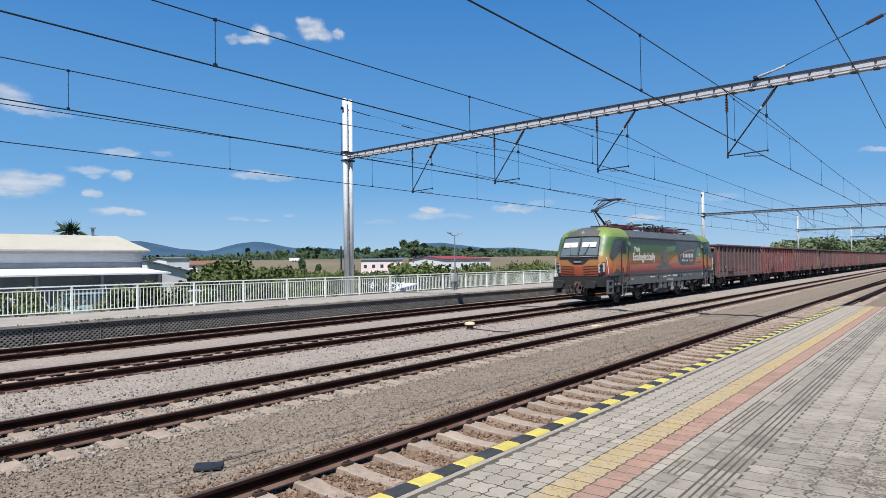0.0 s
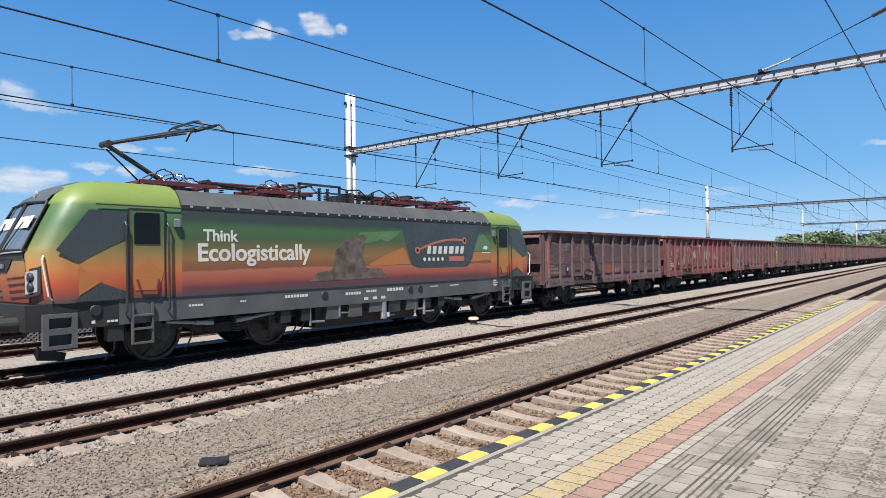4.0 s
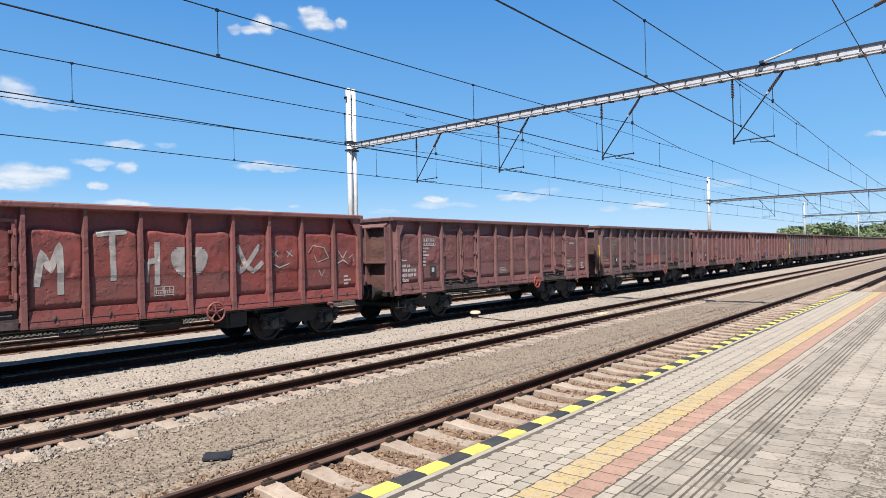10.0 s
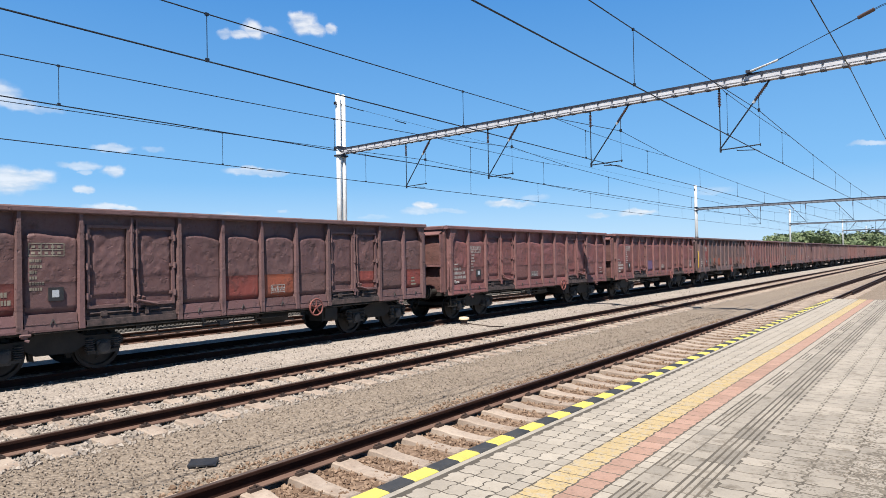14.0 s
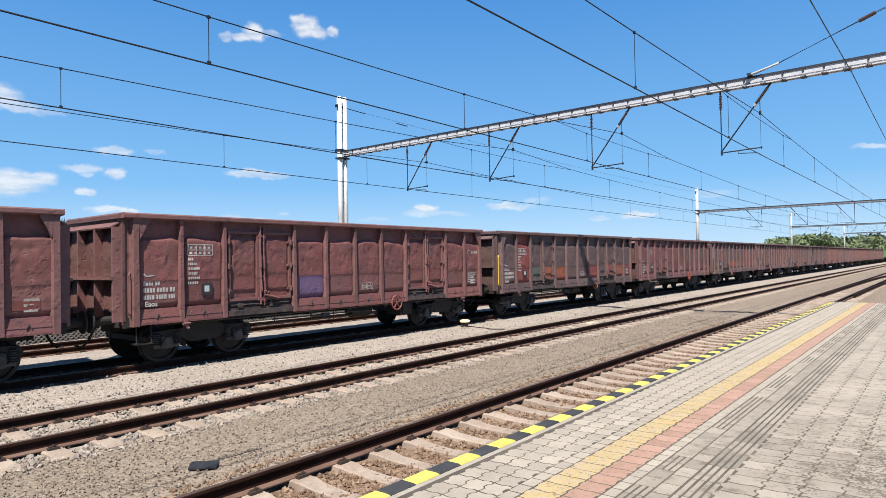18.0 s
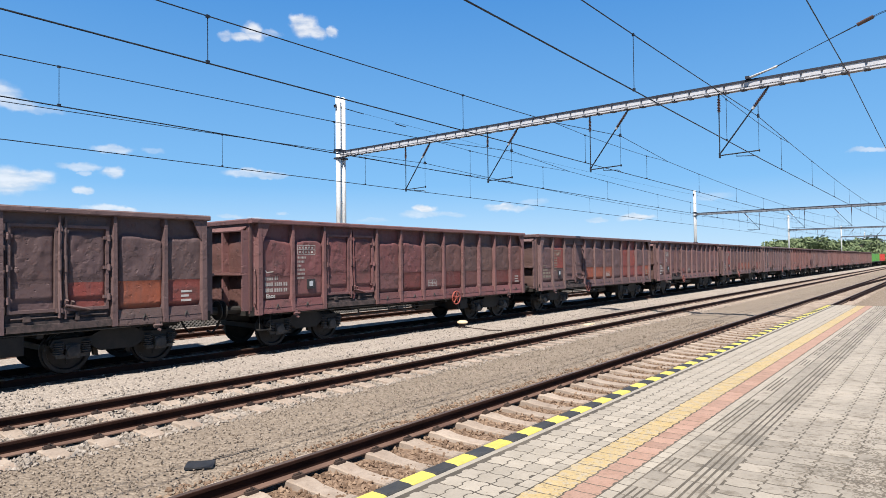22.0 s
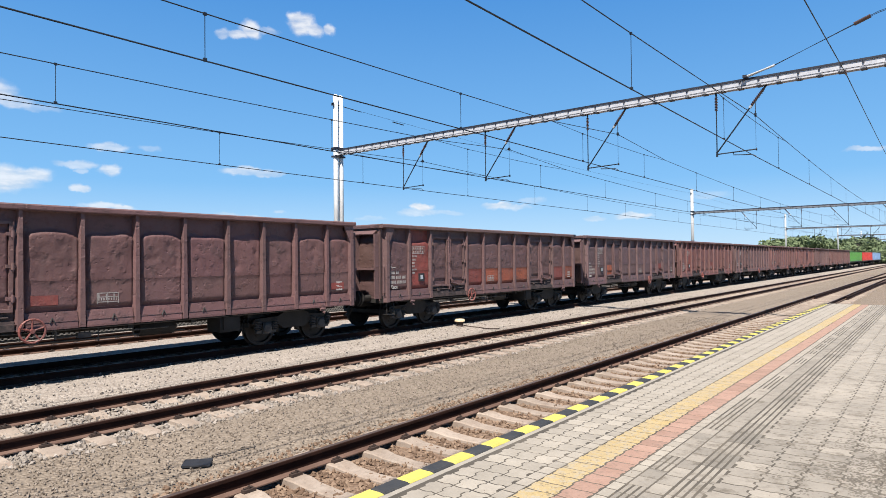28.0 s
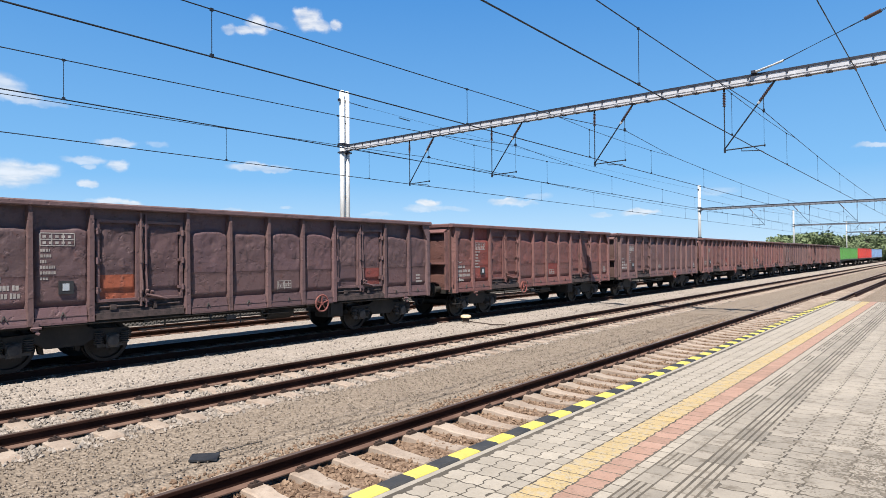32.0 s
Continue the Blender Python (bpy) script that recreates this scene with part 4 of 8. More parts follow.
part("cap", Geo().turned([(0.0, 0.28), (0.12, 0.28), (0.18, 0.25), (0.19, 0.20), (0.12, 0.17), (0.0, 0.17)], (0, 0, 0), "z", 16), M["signal_yellow"], marker, "pale yellow cap", smooth=False)
part("stem", Geo().turned([(0.0, 0.0), (0.13, 0.0), (0.11, 0.10), (0.14, 0.18), (0.0, 0.18)], (0, 0, 0), "z", 12), M["clip"], marker, "rusty stem")
part("cable", Geo().path([(0.1, -0.1, 0.05), (0.05, -0.4, 0.03), (-0.05, -0.8, 0.035), (-0.1, -1.2, 0.02), (0.1, -1.6, 0.02)], 0.02), M["clip"], marker, "brown cable")
pit = thing("rubber_mat", "square of black rubber lying on the gravel with a thin cable", "mat", at=(3.98, 6.85, -0.175))
pit.rotation_euler = (0, 0, radians(-38))
pit.scale = (0.6, 0.75, 0.8)
part("sheet", Geo().loft([[(-0.27, -0.13, 0.0), (0.25, -0.15, 0.0), (0.27, 0.13, 0.0), (-0.25, 0.15, 0.0)], [(-0.27, -0.13, 0.03), (0.25, -0.15, 0.015), (0.27, 0.13, 0.04), (-0.25, 0.15, 0.045)]]), M["pit_black"], pit, "black rubber sheet")
part("cable", Geo().path([(0.2, 0.13, 0.04), (0.5, 0.34, 0.02), (0.75, 0.50, 0.025), (1.05, 0.70, 0.01)], 0.007), M["pit_black"], pit, "thin dark cable")
box = thing("yellow_patch_box", "small flat pale yellow block between the rails", "block", at=(21.5, 10.35, -0.20))
part("block", Geo().chamfer_box(-0.3, 0.3, -0.12, 0.12, 0, 0.03, 0.008), M["signal_yellow"], box)

# points beyond the platform's end
turnout = thing("switch_rails", "rusty switch rails joining the near track beyond the platform", "railway track", kind="structure", at=(0, TRACKS[0], 0))
for s, dy in ((-1, -0.35), (1, -0.35)):
    part("rail", Geo().loft([[(x, y + s * 0.7525 + dy * ((x - 40) / 30) ** 2 * (1 if x > 40 else 0) - 0.16, z) for y, z in RAIL] for x in (40, 48, 56, 64, 72, 90, 120)]), M["rail"], turnout, "rusty switch rail")

# ---- lamp post and cabinet on the far platform ----
lamp = thing("platform_lamp", "slim grey platform lamp post with two flat heads", "street lamp", at=(32.9, 25.9, 0.46))
part("post", Geo().tube((0, 0, 0), (0, 0, 3.6), 0.055, 10, 0.035), M["zinc_dark"], lamp, "slim grey post")
part("arm", Geo().path([(-0.5, 0, 3.7), (-0.2, 0, 3.58), (0.2, 0, 3.58), (0.5, 0, 3.7)], 0.025), M["zinc_dark"], lamp)
for s in (-1, 1):
    part("lamp_head", Geo().loft([[(s * 0.42, -0.14, 3.7), (s * 0.42, 0.14, 3.7), (s * 0.42, 0.12, 3.77), (s * 0.42, -0.12, 3.77)], [(s * 0.82, -0.12, 3.76), (s * 0.82, 0.12, 3.76), (s * 0.82, 0.08, 3.84), (s * 0.82, -0.08, 3.84)]]), M["zinc"], lamp, "pale flat lamp head")
cab_ = thing("switch_cabinet", "small grey electrical cabinet on legs beside the railing", "cabinet", at=(32.4, 25.6, 0.46))
part("case", Geo().chamfer_box(-0.2, 0.2, -0.12, 0.12, 0.55, 1.02, 0.02), M["zinc"], cab_, "pale grey case")
part("leg", Geo().box(-0.16, -0.10, -0.08, 0.08, 0, 0.55), M["zinc_dark"], cab_)
part("leg", Geo().box(0.10, 0.16, -0.08, 0.08, 0, 0.55), M["zinc_dark"], cab_)

# ---- buildings beyond the fence ----
M["roof_cream"] = surface("cream_sheet_roof", (0.384, 0.360, 0.298), (0.434, 0.409, 0.347), 0.6, big=0.4, fine=8, bump=0.1)
M["roof_white"] = surface("white_sheet_roof", (0.58, 0.60, 0.62), (0.66, 0.67, 0.68), 0.5, big=0.5, fine=8, bump=0.05)
M["wall_grey"] = surface("grey_plaster_wall", (0.46, 0.47, 0.49), (0.54, 0.55, 0.57), 0.9, big=0.4, fine=12)
M["wall_white"] = surface("white_plaster_wall", (0.60, 0.60, 0.59), (0.70, 0.69, 0.67), 0.9, big=0.4, fine=12)
M["roof_red"] = surface("red_sheet_roof", (0.215, 0.026, 0.030), (0.265, 0.042, 0.044), 0.6, big=0.4, fine=8)
M["roof_orange"] = surface("orange_tile_roof", (0.155, 0.072, 0.050), (0.205, 0.100, 0.068), 0.8, big=0.6, fine=10)
M["window_dark"] = surface("dark_window_glass", (0.03, 0.04, 0.05), (0.05, 0.06, 0.075), 0.15)
# shade under the shed's eave is put into this wall colour
M["wall_slate"] = surface("shaded_sheet_wall", (0.10, 0.115, 0.115), (0.15, 0.165, 0.16), 0.8, big=0.5, fine=10)
M["wall_band"] = surface("dull_grey_sheet", (0.20, 0.215, 0.235), (0.26, 0.275, 0.295), 0.8, big=0.5, fine=10)
GZ = -2.9
M["wall_pink"] = surface("pale_pink_plaster", (0.62, 0.50, 0.49), (0.70, 0.58, 0.56), 0.9, big=0.4, fine=12)


def house(name, label, x, y, rz, l, d, h, ridge, wall, roof, windows=3, over=0.4, hip=0.0):
    """A gabled building, its long side facing its own -y; with a hip its far end slopes back too."""
    t = thing(name, label, "building", at=(x, y, GZ))
    t.rotation_euler = (0, 0, radians(rz))
    part("wall", Geo().loft([[(xx, 0, 0), (xx, 0, h), (xx, d / 2, h + (0.02 if hip and xx else ridge - 0.05)), (xx, d, h), (xx, d, 0)] for xx in (0, l)]), M[wall], t, "plain rendered walls")
    for s, (ya, yb) in enumerate(((-over, d / 2), (d + over, d / 2))):
        za = h - ridge * over / (d / 2)
        part("roof", Geo().loft([[(-over, ya, za + 0.06), (l + over, ya, za + 0.06), (l + over, ya, za + 0.18), (-over, ya, za + 0.18)], [(-over, yb, h + ridge + 0.06), (l + over - hip, yb, h + ridge + 0.06), (l + over - hip, yb, h + ridge + 0.18), (-over, yb, h + ridge + 0.18)]]), M[roof], t, "sloping roof")
    if hip:
        za = h - ridge * over / (d / 2)
        part("roof", Geo().loft([[(l + over, -over, za + z), (l + over, d + over, za + z), (l + over - hip, d / 2, h + ridge + z)] for z in (0.06, 0.18)]), M[roof], t, "sloping roof")
    for i in range(windows):
        xc = l * (i + 0.5) / windows
        w = part("window", Geo().box(xc - 0.55, xc + 0.55, -0.03, 0.05, h * 0.62, h * 0.62 + 1.2), M["white_rail"], t)
        part("pane", Geo().box(xc - 0.48, xc + 0.48, -0.045, -0.02, h * 0.62 + 0.07, h * 0.62 + 1.13), M["window_dark"], w)
    return t


hall = house("warehouse", "long grey warehouse with a cream sheet metal roof", 2.0, 59.0, -4, 24.9, 15.0, 6.62, 1.5, "wall_grey", "roof_cream", 0, 0.5)
for i in range(14):
    part("roof_seam", Geo().loft([[(1.8 * i + 0.5, -0.45, 6.68), (1.8 * i + 0.56, -0.45, 6.68), (1.8 * i + 0.56, -0.45, 6.70), (1.8 * i + 0.5, -0.45, 6.70)], [(1.8 * i + 0.5, 7.4, 8.25), (1.8 * i + 0.56, 7.4, 8.25), (1.8 * i + 0.56, 7.4, 8.275), (1.8 * i + 0.5, 7.4, 8.275)]]), M["roof_cream"], hall)
part("wall_band", Geo().box(0, 24.85, -0.05, -0.003, 4.9, 5.60), M["wall_band"], hall, "dull grey sheet band low on the wall")
# dark board added under the eave in place of its shadow
part("eave_shadow_board", Geo().box(-0.5, 25.3, -0.55, -0.42, 6.36, 6.56), M["zinc_dark"], hall, "dark board standing for the shadow under the eave")
part("chimney", Geo().box(23.0, 23.22, 7.2, 7.42, 8.0, 8.95).box(22.9, 23.32, 7.1, 7.52, 8.95, 9.06), M["zinc_dark"], hall, "thin metal chimney")
lean = thing("lean_to_shed", "low shed with a white sheet roof against the warehouse", "shed", at=(2.0, 46.5, GZ))
part("roof", Geo().loft([[(-4, 0, 4.62), (22.0, 0, 4.62), (22.0, 0, 4.73), (-4, 0, 4.73)], [(-4, 11.5, 5.05), (24.8, 11.5, 5.05), (24.8, 11.5, 5.16), (-4, 11.5, 5.16)]]), M["roof_white"], lean, "bright white sheet roof")
part("wall", Geo().box(-4, 21.6, 0.6, 0.8, 0, 4.60), M["wall_slate"], lean, "grey sheet wall with the eave's shade in its colour")
for i in range(7):
    part("post", Geo().box(-3.5 + 4.1 * i, -3.3 + 4.1 * i, 0.2, 0.4, 0, 4.61), M["zinc_dark"], lean)
house("annex", "small white building with a flat grey roof behind the warehouse", 52.1, 102.5, -4, 3.9, 5.8, 6.5, 0.22, "wall_white", "zinc_dark", 1, 0.2)
side_shed = thing("side_shed", "low white shed with a sloping grey roof beside the warehouse", "shed", at=(0, 86.0, GZ))
part("wall", Geo().loft([[(41.0, y, 0), (41.0, y, 5.95), (49.5, y, 3.85), (49.5, y, 0)] for y in (0.0, 5.0)]), M["wall_white"], side_shed, "plain white walls")
part("roof", Geo().loft([[(40.7, y, 6.04), (50.0, y, 3.74), (50.0, y, 3.90), (40.7, y, 6.20)] for y in (-0.4, 5.4)]), M["zinc_dark"], side_shed, "sloping dark grey roof")
house("house", "distant house with an orange tiled roof", 83.7, 153.7, -30, 7.6, 7, 5.7, 0.95, "wall_white", "roof_orange", 3)
house("house", "distant pale pink house with large windows", 130.2, 138.3, -45, 12.4, 9, 6.5, 0.3, "wall_pink", "zinc_dark", 5)
house("industrial_hall", "long white hall with a red edged roof", 147.2, 120.1, -14, 18.5, 19, 6.45, 0.95, "wall_white", "roof_red", 4, 0.4, 6.0)
van = thing("box_trailer", "small white box trailer parked at the edge of the field", "trailer", at=(*polar(52.6, 300), 4.0))
van.rotation_euler = (0, 0, radians(-38))
part("box", Geo().chamfer_box(-2.3, 2.3, -1.1, 1.1, 0.5, 1.85, 0.08), M["wall_white"], van, "white box body")
for wx in (-0.6, 0.6):
    part("wheel", Geo().turned([(0, -0.12), (0.38, -0.12), (0.40, 0), (0.38, 0.12), (0, 0.12)], (wx, -1.0, 0.4), "y", 14), M["window_dark"], van)
pole = thing("utility_pole", "dark slender wooden pole beyond the railing", "pole", at=(*polar(48.5, 95), GZ))
part("shaft", Geo().tube((0, 0, 0), (0, 0, 7.9), 0.16, 8, 0.11), M["beam_dark"], pole, "dark wooden shaft")
part("cross_arm", Geo().box(-0.7, 0.7, -0.05, 0.05, 7.3, 7.42), M["beam_dark"], pole)
canopy = thing("flat_shed", "low shed with a pale blue-white flat roof behind the railing", "shed", at=(0, 0, GZ))
part("roof", Geo().loft([[(32.6, 35.9, z), (34.6, 32.7, z), (45.0, 39.9, z), (58.3, 61.3, z), (51.1, 59.4, z)] for z in (3.10, 3.22)]), M["roof_white"], canopy, "pale sheet roof")
part("wall", Geo().loft([[(33.2, 36.0, z), (34.8, 33.4, z), (44.7, 40.3, z), (57.5, 60.6, z), (51.2, 58.8, z)] for z in (0, 3.10)]), M["wall_grey"], canopy, "grey walls")

tagged(part("parking_ground", Geo().box(-12, 31, 26.95, 45.5, -3.2, -0.752), M["slab"]), "pale concrete parking ground behind the railing", "ground", kind="structure")

# ---- parked cars seen through the railing ----
M["car_white"] = surface("white_car_paint", (0.34, 0.36, 0.38), (0.40, 0.42, 0.44), 0.25, big=1, fine=20, bump=0.01)
M["car_teal"] = surface("pale_teal_car_paint", (0.16, 0.24, 0.24), (0.20, 0.28, 0.28), 0.25, big=1, fine=20, bump=0.01)
M["tyre"] = surface("black_tyre_rubber", (0.02, 0.02, 0.02), (0.03, 0.03, 0.03), 0.85)


def car(x, y, rz, paint, tone, tall=1.0):
    c = thing("car", f"{tone} parked car beyond the railing", "car", "parked cars", at=(x, y, -0.75))
    c.rotation_euler = (0, 0, radians(rz))
    hull = [(-2.1, 0.35, 0.70), (-2.0, 0.28, 0.88), (-1.0, 0.26, 0.93), (1.0, 0.26, 0.92), (1.9, 0.28, 0.78), (2.15, 0.38, 0.62)]
    part("body", Geo().loft([[(xx, -0.80, lo), (xx, 0.80, lo), (xx, 0.87, (lo + hi) / 2), (xx, 0.80, hi * tall), (xx, -0.80, hi * tall), (xx, -0.87, (lo + hi) / 2)] for xx, lo, hi in hull]), M[paint], c, "painted body", smooth=True)
    part("window", Geo().loft([[(-1.75, -0.78, 0.90 * tall), (1.05, -0.78, 0.90 * tall), (1.05, 0.78, 0.90 * tall), (-1.75, 0.78, 0.90 * tall)], [(-1.35, -0.62, 1.42 * tall), (0.35, -0.62, 1.42 * tall), (0.35, 0.62, 1.42 * tall), (-1.35, 0.62, 1.42 * tall)]]), M["window_dark"], c, "dark glass")
    part("roof", Geo().chamfer_box(-1.42, 0.42, -0.66, 0.66, 1.40 * tall, 1.47 * tall, 0.03), M[paint], c)
    for s in (-1, 1):
        for xa, xb in ((-1.72, -1.38), (-0.45, -0.42), (1.02, 0.36)):
            part("pillar", Geo().tube((xa, s * 0.79, 0.90 * tall), (xb, s * 0.64, 1.42 * tall), 0.035, 6), M[paint], c)
        for wx in (-1.3, 1.35):
            w = part("wheel", Geo().turned([(0, s * 0.1), (0.31, s * 0.1), (0.32, 0), (0.31, -s * 0.1), (0, -s * 0.1)], (wx, s * 0.78, 0.32), "y", 16), M["tyre"], c)
            part("rim", Geo().turned([(0, s * 0.115), (0.19, s * 0.11), (0.2, s * 0.09)], (wx, s * 0.78, 0.32), "y", 14), M["zinc"], w)


car(14.4, 36.0, 4, "car_teal", "pale teal", 1.12)
car(17.3, 39.5, 80, "car_white", "white", 1.05)
car(20.8, 36.2, 30, "car_white", "white", 1.05)
car(11.6, 38.0, 84, "car_white", "white", 1.0)

# ---- plants ----
def leaf_material(name, a, b):
    n = Nodes(name)
    geo = n.nt.nodes.new("ShaderNodeNewGeometry")
    c = n.mix(geo.outputs["Random Per Island"], a, b)
    c = n.mix(n.noise(0.6, 3), c, n.mix(0.5, c, (0.02, 0.03, 0.01)))
    return n.done(c, 0.75, spec=0.2)


M["leaf"] = leaf_material("broad_leaves", (0.098, 0.138, 0.072), (0.185, 0.228, 0.118))
M["leaf_far"] = leaf_material("distant_leaves", (0.034, 0.062, 0.036), (0.078, 0.118, 0.062))
M["leaf_shrub"] = leaf_material("shrub_leaves", (0.052, 0.080, 0.022), (0.122, 0.145, 0.048))
M["bark"] = surface("brown_bark", (0.09, 0.07, 0.05), (0.14, 0.11, 0.08), 0.95, big=6, fine=40)


def crown(rng, blobs, n, size):
    """Many small leaf clumps scattered in and round a few uneven masses."""
    g = Geo()
    for _ in range(n):
        cx, cy, cz, rx, rz = rng.choice(blobs)
        d = Vector((rng.gauss(0, 1), rng.gauss(0, 1), rng.gauss(0, 1))).normalized() * rng.uniform(0.45, 1.06)
        p = Vector((cx + d.x * rx, cy + d.y * rx, cz + d.z * rz))
        u = Vector((rng.gauss(0, 1), rng.gauss(0, 1), rng.gauss(0, 1))).normalized()
        w = u.orthogonal().normalized()
        s = size * rng.uniform(0.6, 1.4)
        g.add([p + u * s, p + w * s * 0.7, p - u * s, p - w * s * 0.7 + Vector((0, 0, s * 0.3))], [(0, 1, 2), (0, 2, 3)])
    return g


def tree_kind(seed, h, spread, mat, n=420, size=0.5, slim=False):
    rng = random.Random(seed)
    trunk = Geo().path([(0, 0, 0), (0.1, 0.05, h * 0.25), (-0.05, 0.1, h * 0.5), (0.05, 0, h * 0.8)], 0.02 * h, 7)
    limbs = Geo()
    for i in range(5):
        a = rng.uniform(0, 6.28)
        z = h * rng.uniform(0.3, 0.6)
        limbs.path([(0, 0, z), (spread * 0.4 * math.cos(a), spread * 0.4 * math.sin(a), z + h * 0.15)], 0.008 * h, 5)
    blobs = []
    for i in range(9):
        a, k = rng.uniform(0, 6.28), rng.uniform(0.1, 0.75)
        z = h * rng.uniform(0.24, 0.86)
        r0 = spread * (rng.uniform(0.28, 0.5) if not slim else rng.uniform(0.3, 0.4))
        blobs.append((spread * k * math.cos(a) * (0.6 if slim else 1), spread * k * math.sin(a) * (0.6 if slim else 1), z, r0, h * rng.uniform(0.10, 0.2)))
    g = crown(rng, blobs, n, size)
    me = bpy.data.meshes.new("crown")
    me.from_pydata(g.v, [], g.f)
    me.materials.append(M[mat])
    return trunk.add(limbs.v, limbs.f).mesh("trunk", M["bark"]), me


def flat_leaves(name, g, material):
    me = bpy.data.meshes.new(name)
    me.from_pydata(g.v, [], g.f)
    me.materials.append(material)
    return me


def plant_tree(kind, x, y, z, s, label, name="tree", group=""):
    t = thing(name, label, name, group, at=(x, y, z))
    t.scale = (s, s, s)
    t.rotation_euler = (0, 0, rnd.uniform(0, 6.28))
    part("trunk", kind[0], None, t)
    part("crown", kind[1], None, t)


BROAD = [tree_kind(s, 10, 4.2, "leaf", 1700, 0.29) for s in (1, 2, 3)]
FAR = [tree_kind(s, 12, 5.6, "leaf_far", 1150, 0.62) for s in (4, 5, 6, 9)]
SLIM = [tree_kind(s, 13, 2.6, "leaf_far", 700, 0.4, True) for s in (7, 8)]
r = random.Random(21)


# belt of trees across the plain
BELT = ((14, 29.8, 31.3, 33.1, 34.4, 36.4, 37.4, 39.0, 40.5, 41.5, 43.1, 44.1, 46.7, 48.5, 50.2, 51.2, 52.6, 54.1, 55.5, 56.5, 57.5, 60.8, 62.8, 72), (0.9, 1.12, 1.2, 1.46, 1.3, 1.5, 1.5, 1.76, 1.83, 2.26, 2.2, 1.5, 1.65, 1.4, 1.53, 1.94, 1.35, 1.6, 1.25, 1.73, 1.2, 1.05, 1.1, 1.0))
for i in range(200):
    az = 14 + 58 * (i + r.uniform(-0.7, 0.7)) / 200
    d = r.uniform(345, 430)
    x, y = polar(az, d)
    k = (d * math.tan(radians(float(np.interp(az, *BELT)))) - 3.2) / 12.2 * (r.uniform(0.92, 1.06) if i % 3 == 0 else r.uniform(0.62, 0.95))
    slim = 55.6 < az < 57.4 or r.random() < 0.12
    plant_tree(r.choice(SLIM) if slim else r.choice(FAR), x, y, 5.4, k, "dark green tree in a belt across the plain", group="tree belt")
for az, d, rise in ((51.9, 120, 0.78), (50.6, 140, 0.25), (53.0, 150, 0.15), (47.6, 120, 0.35), (31.0, 170, 0.05), (33.2, 150, -0.1), (37.2, 120, 0.0), (36.0, 130, 0.05)):
    x, y = polar(az, d)
    plant_tree(r.choice(SLIM), x, y, GZ, (5.07 + d * math.tan(radians(rise))) / 12.5, "dark slender tree in the plain")
rng, blobs = random.Random(77), []
for i in range(300):
    az = 15 + 57 * (i + rng.uniform(-0.5, 0.5)) / 300
    x, y = polar(az, rng.uniform(340, 400))
    tall = 370 * math.tan(radians(float(np.interp(az, *BELT)))) - 3.2
    blobs.append((x, y, 5.4 + rng.uniform(0.05, 0.55) * tall, rng.uniform(2.0, 4.2), rng.uniform(0.9, 2.0)))
tagged(part("undergrowth", flat_leaves("undergrowth", crown(rng, blobs, 34000, 0.5), M["leaf_far"]), None), "dark green undergrowth along the tree belt", "bushes", kind="stuff")
# wood at the end of the line of track
WOOD = ((2.0, 3.84, 4.21, 4.56, 5.0, 5.45, 6.54, 7.28, 7.76, 8.22, 8.8, 9.57, 10.1, 10.84, 11.25), (1.5, 1.43, 1.69, 2.2, 1.7, 1.69, 1.59, 1.61, 2.11, 1.9, 1.92, 1.85, 2.0, 1.7, 1.1))
for i in range(110):
    az = 2.0 + 9.2 * (i + r.uniform(-0.4, 0.4)) / 110
    d = r.uniform(225, 300)
    x, y = polar(az, d)
    rise = float(np.interp(az, *WOOD))
    k = (5.4 + d * math.tan(radians(rise))) / 10.6 * (r.uniform(0.94, 1.03) if i % 3 == 0 else r.uniform(0.70, 0.93))
    plant_tree(r.choice(BROAD), x, y, -3.2, k, "leafy green tree of the wood beyond the station", group="wood")
rng, blobs = random.Random(78), []
for i in range(90):
    az = 2.0 + 9.4 * (i + rng.uniform(-0.5, 0.5)) / 90
    x, y = polar(az, rng.uniform(222, 260))
    top = (2.2 + 240 * math.tan(radians(float(np.interp(az, *WOOD))))) * 0.55
    blobs.append((x, y, rng.uniform(-1.5, max(0.0, top)), rng.uniform(2.0, 3.6), rng.uniform(1.2, 2.2)))
tagged(part("undergrowth", flat_leaves("undergrowth", crown(rng, blobs, 16000, 0.32), M["leaf"]), None), "green bushes in front of the wood", "bushes", kind="stuff")
# nearer trees and shrubs behind the railing
SHRUB = []
for s in range(4):
    rng = random.Random(60 + s)
    blobs = [(rng.uniform(-1.5, 1.5), rng.uniform(-1, 1), rng.uniform(0.5, 2.1), rng.uniform(0.35, 0.85), rng.uniform(0.3, 0.7)) for _ in range(13)]
    g = crown(rng, blobs, 1700, 0.095)
    me = bpy.data.meshes.new("leaves")
    me.from_pydata(g.v, [], g.f)
    me.materials.append(M["leaf_shrub"])
    st = Geo()
    for _ in range(6):
        a = rng.uniform(0, 6.28)
        st.path([(0, 0, -0.2), (0.5 * math.cos(a), 0.5 * math.sin(a), 0.8), (math.cos(a), math.sin(a), 1.6)], 0.03, 5)
    SHRUB.append((st.mesh("stems", M["bark"]), me))


def shrub(x, y, z, s):
    t = thing("shrub", "leafy green shrub growing behind the railing", "shrub", "shrubs", at=(x, y, z))
    t.scale = (s, s, s)
    t.rotation_euler = (0, 0, r.uniform(0, 6.28))
    a, b = r.choice(SHRUB)
    part("stems", a, None, t)
    part("leaves", b, None, t)


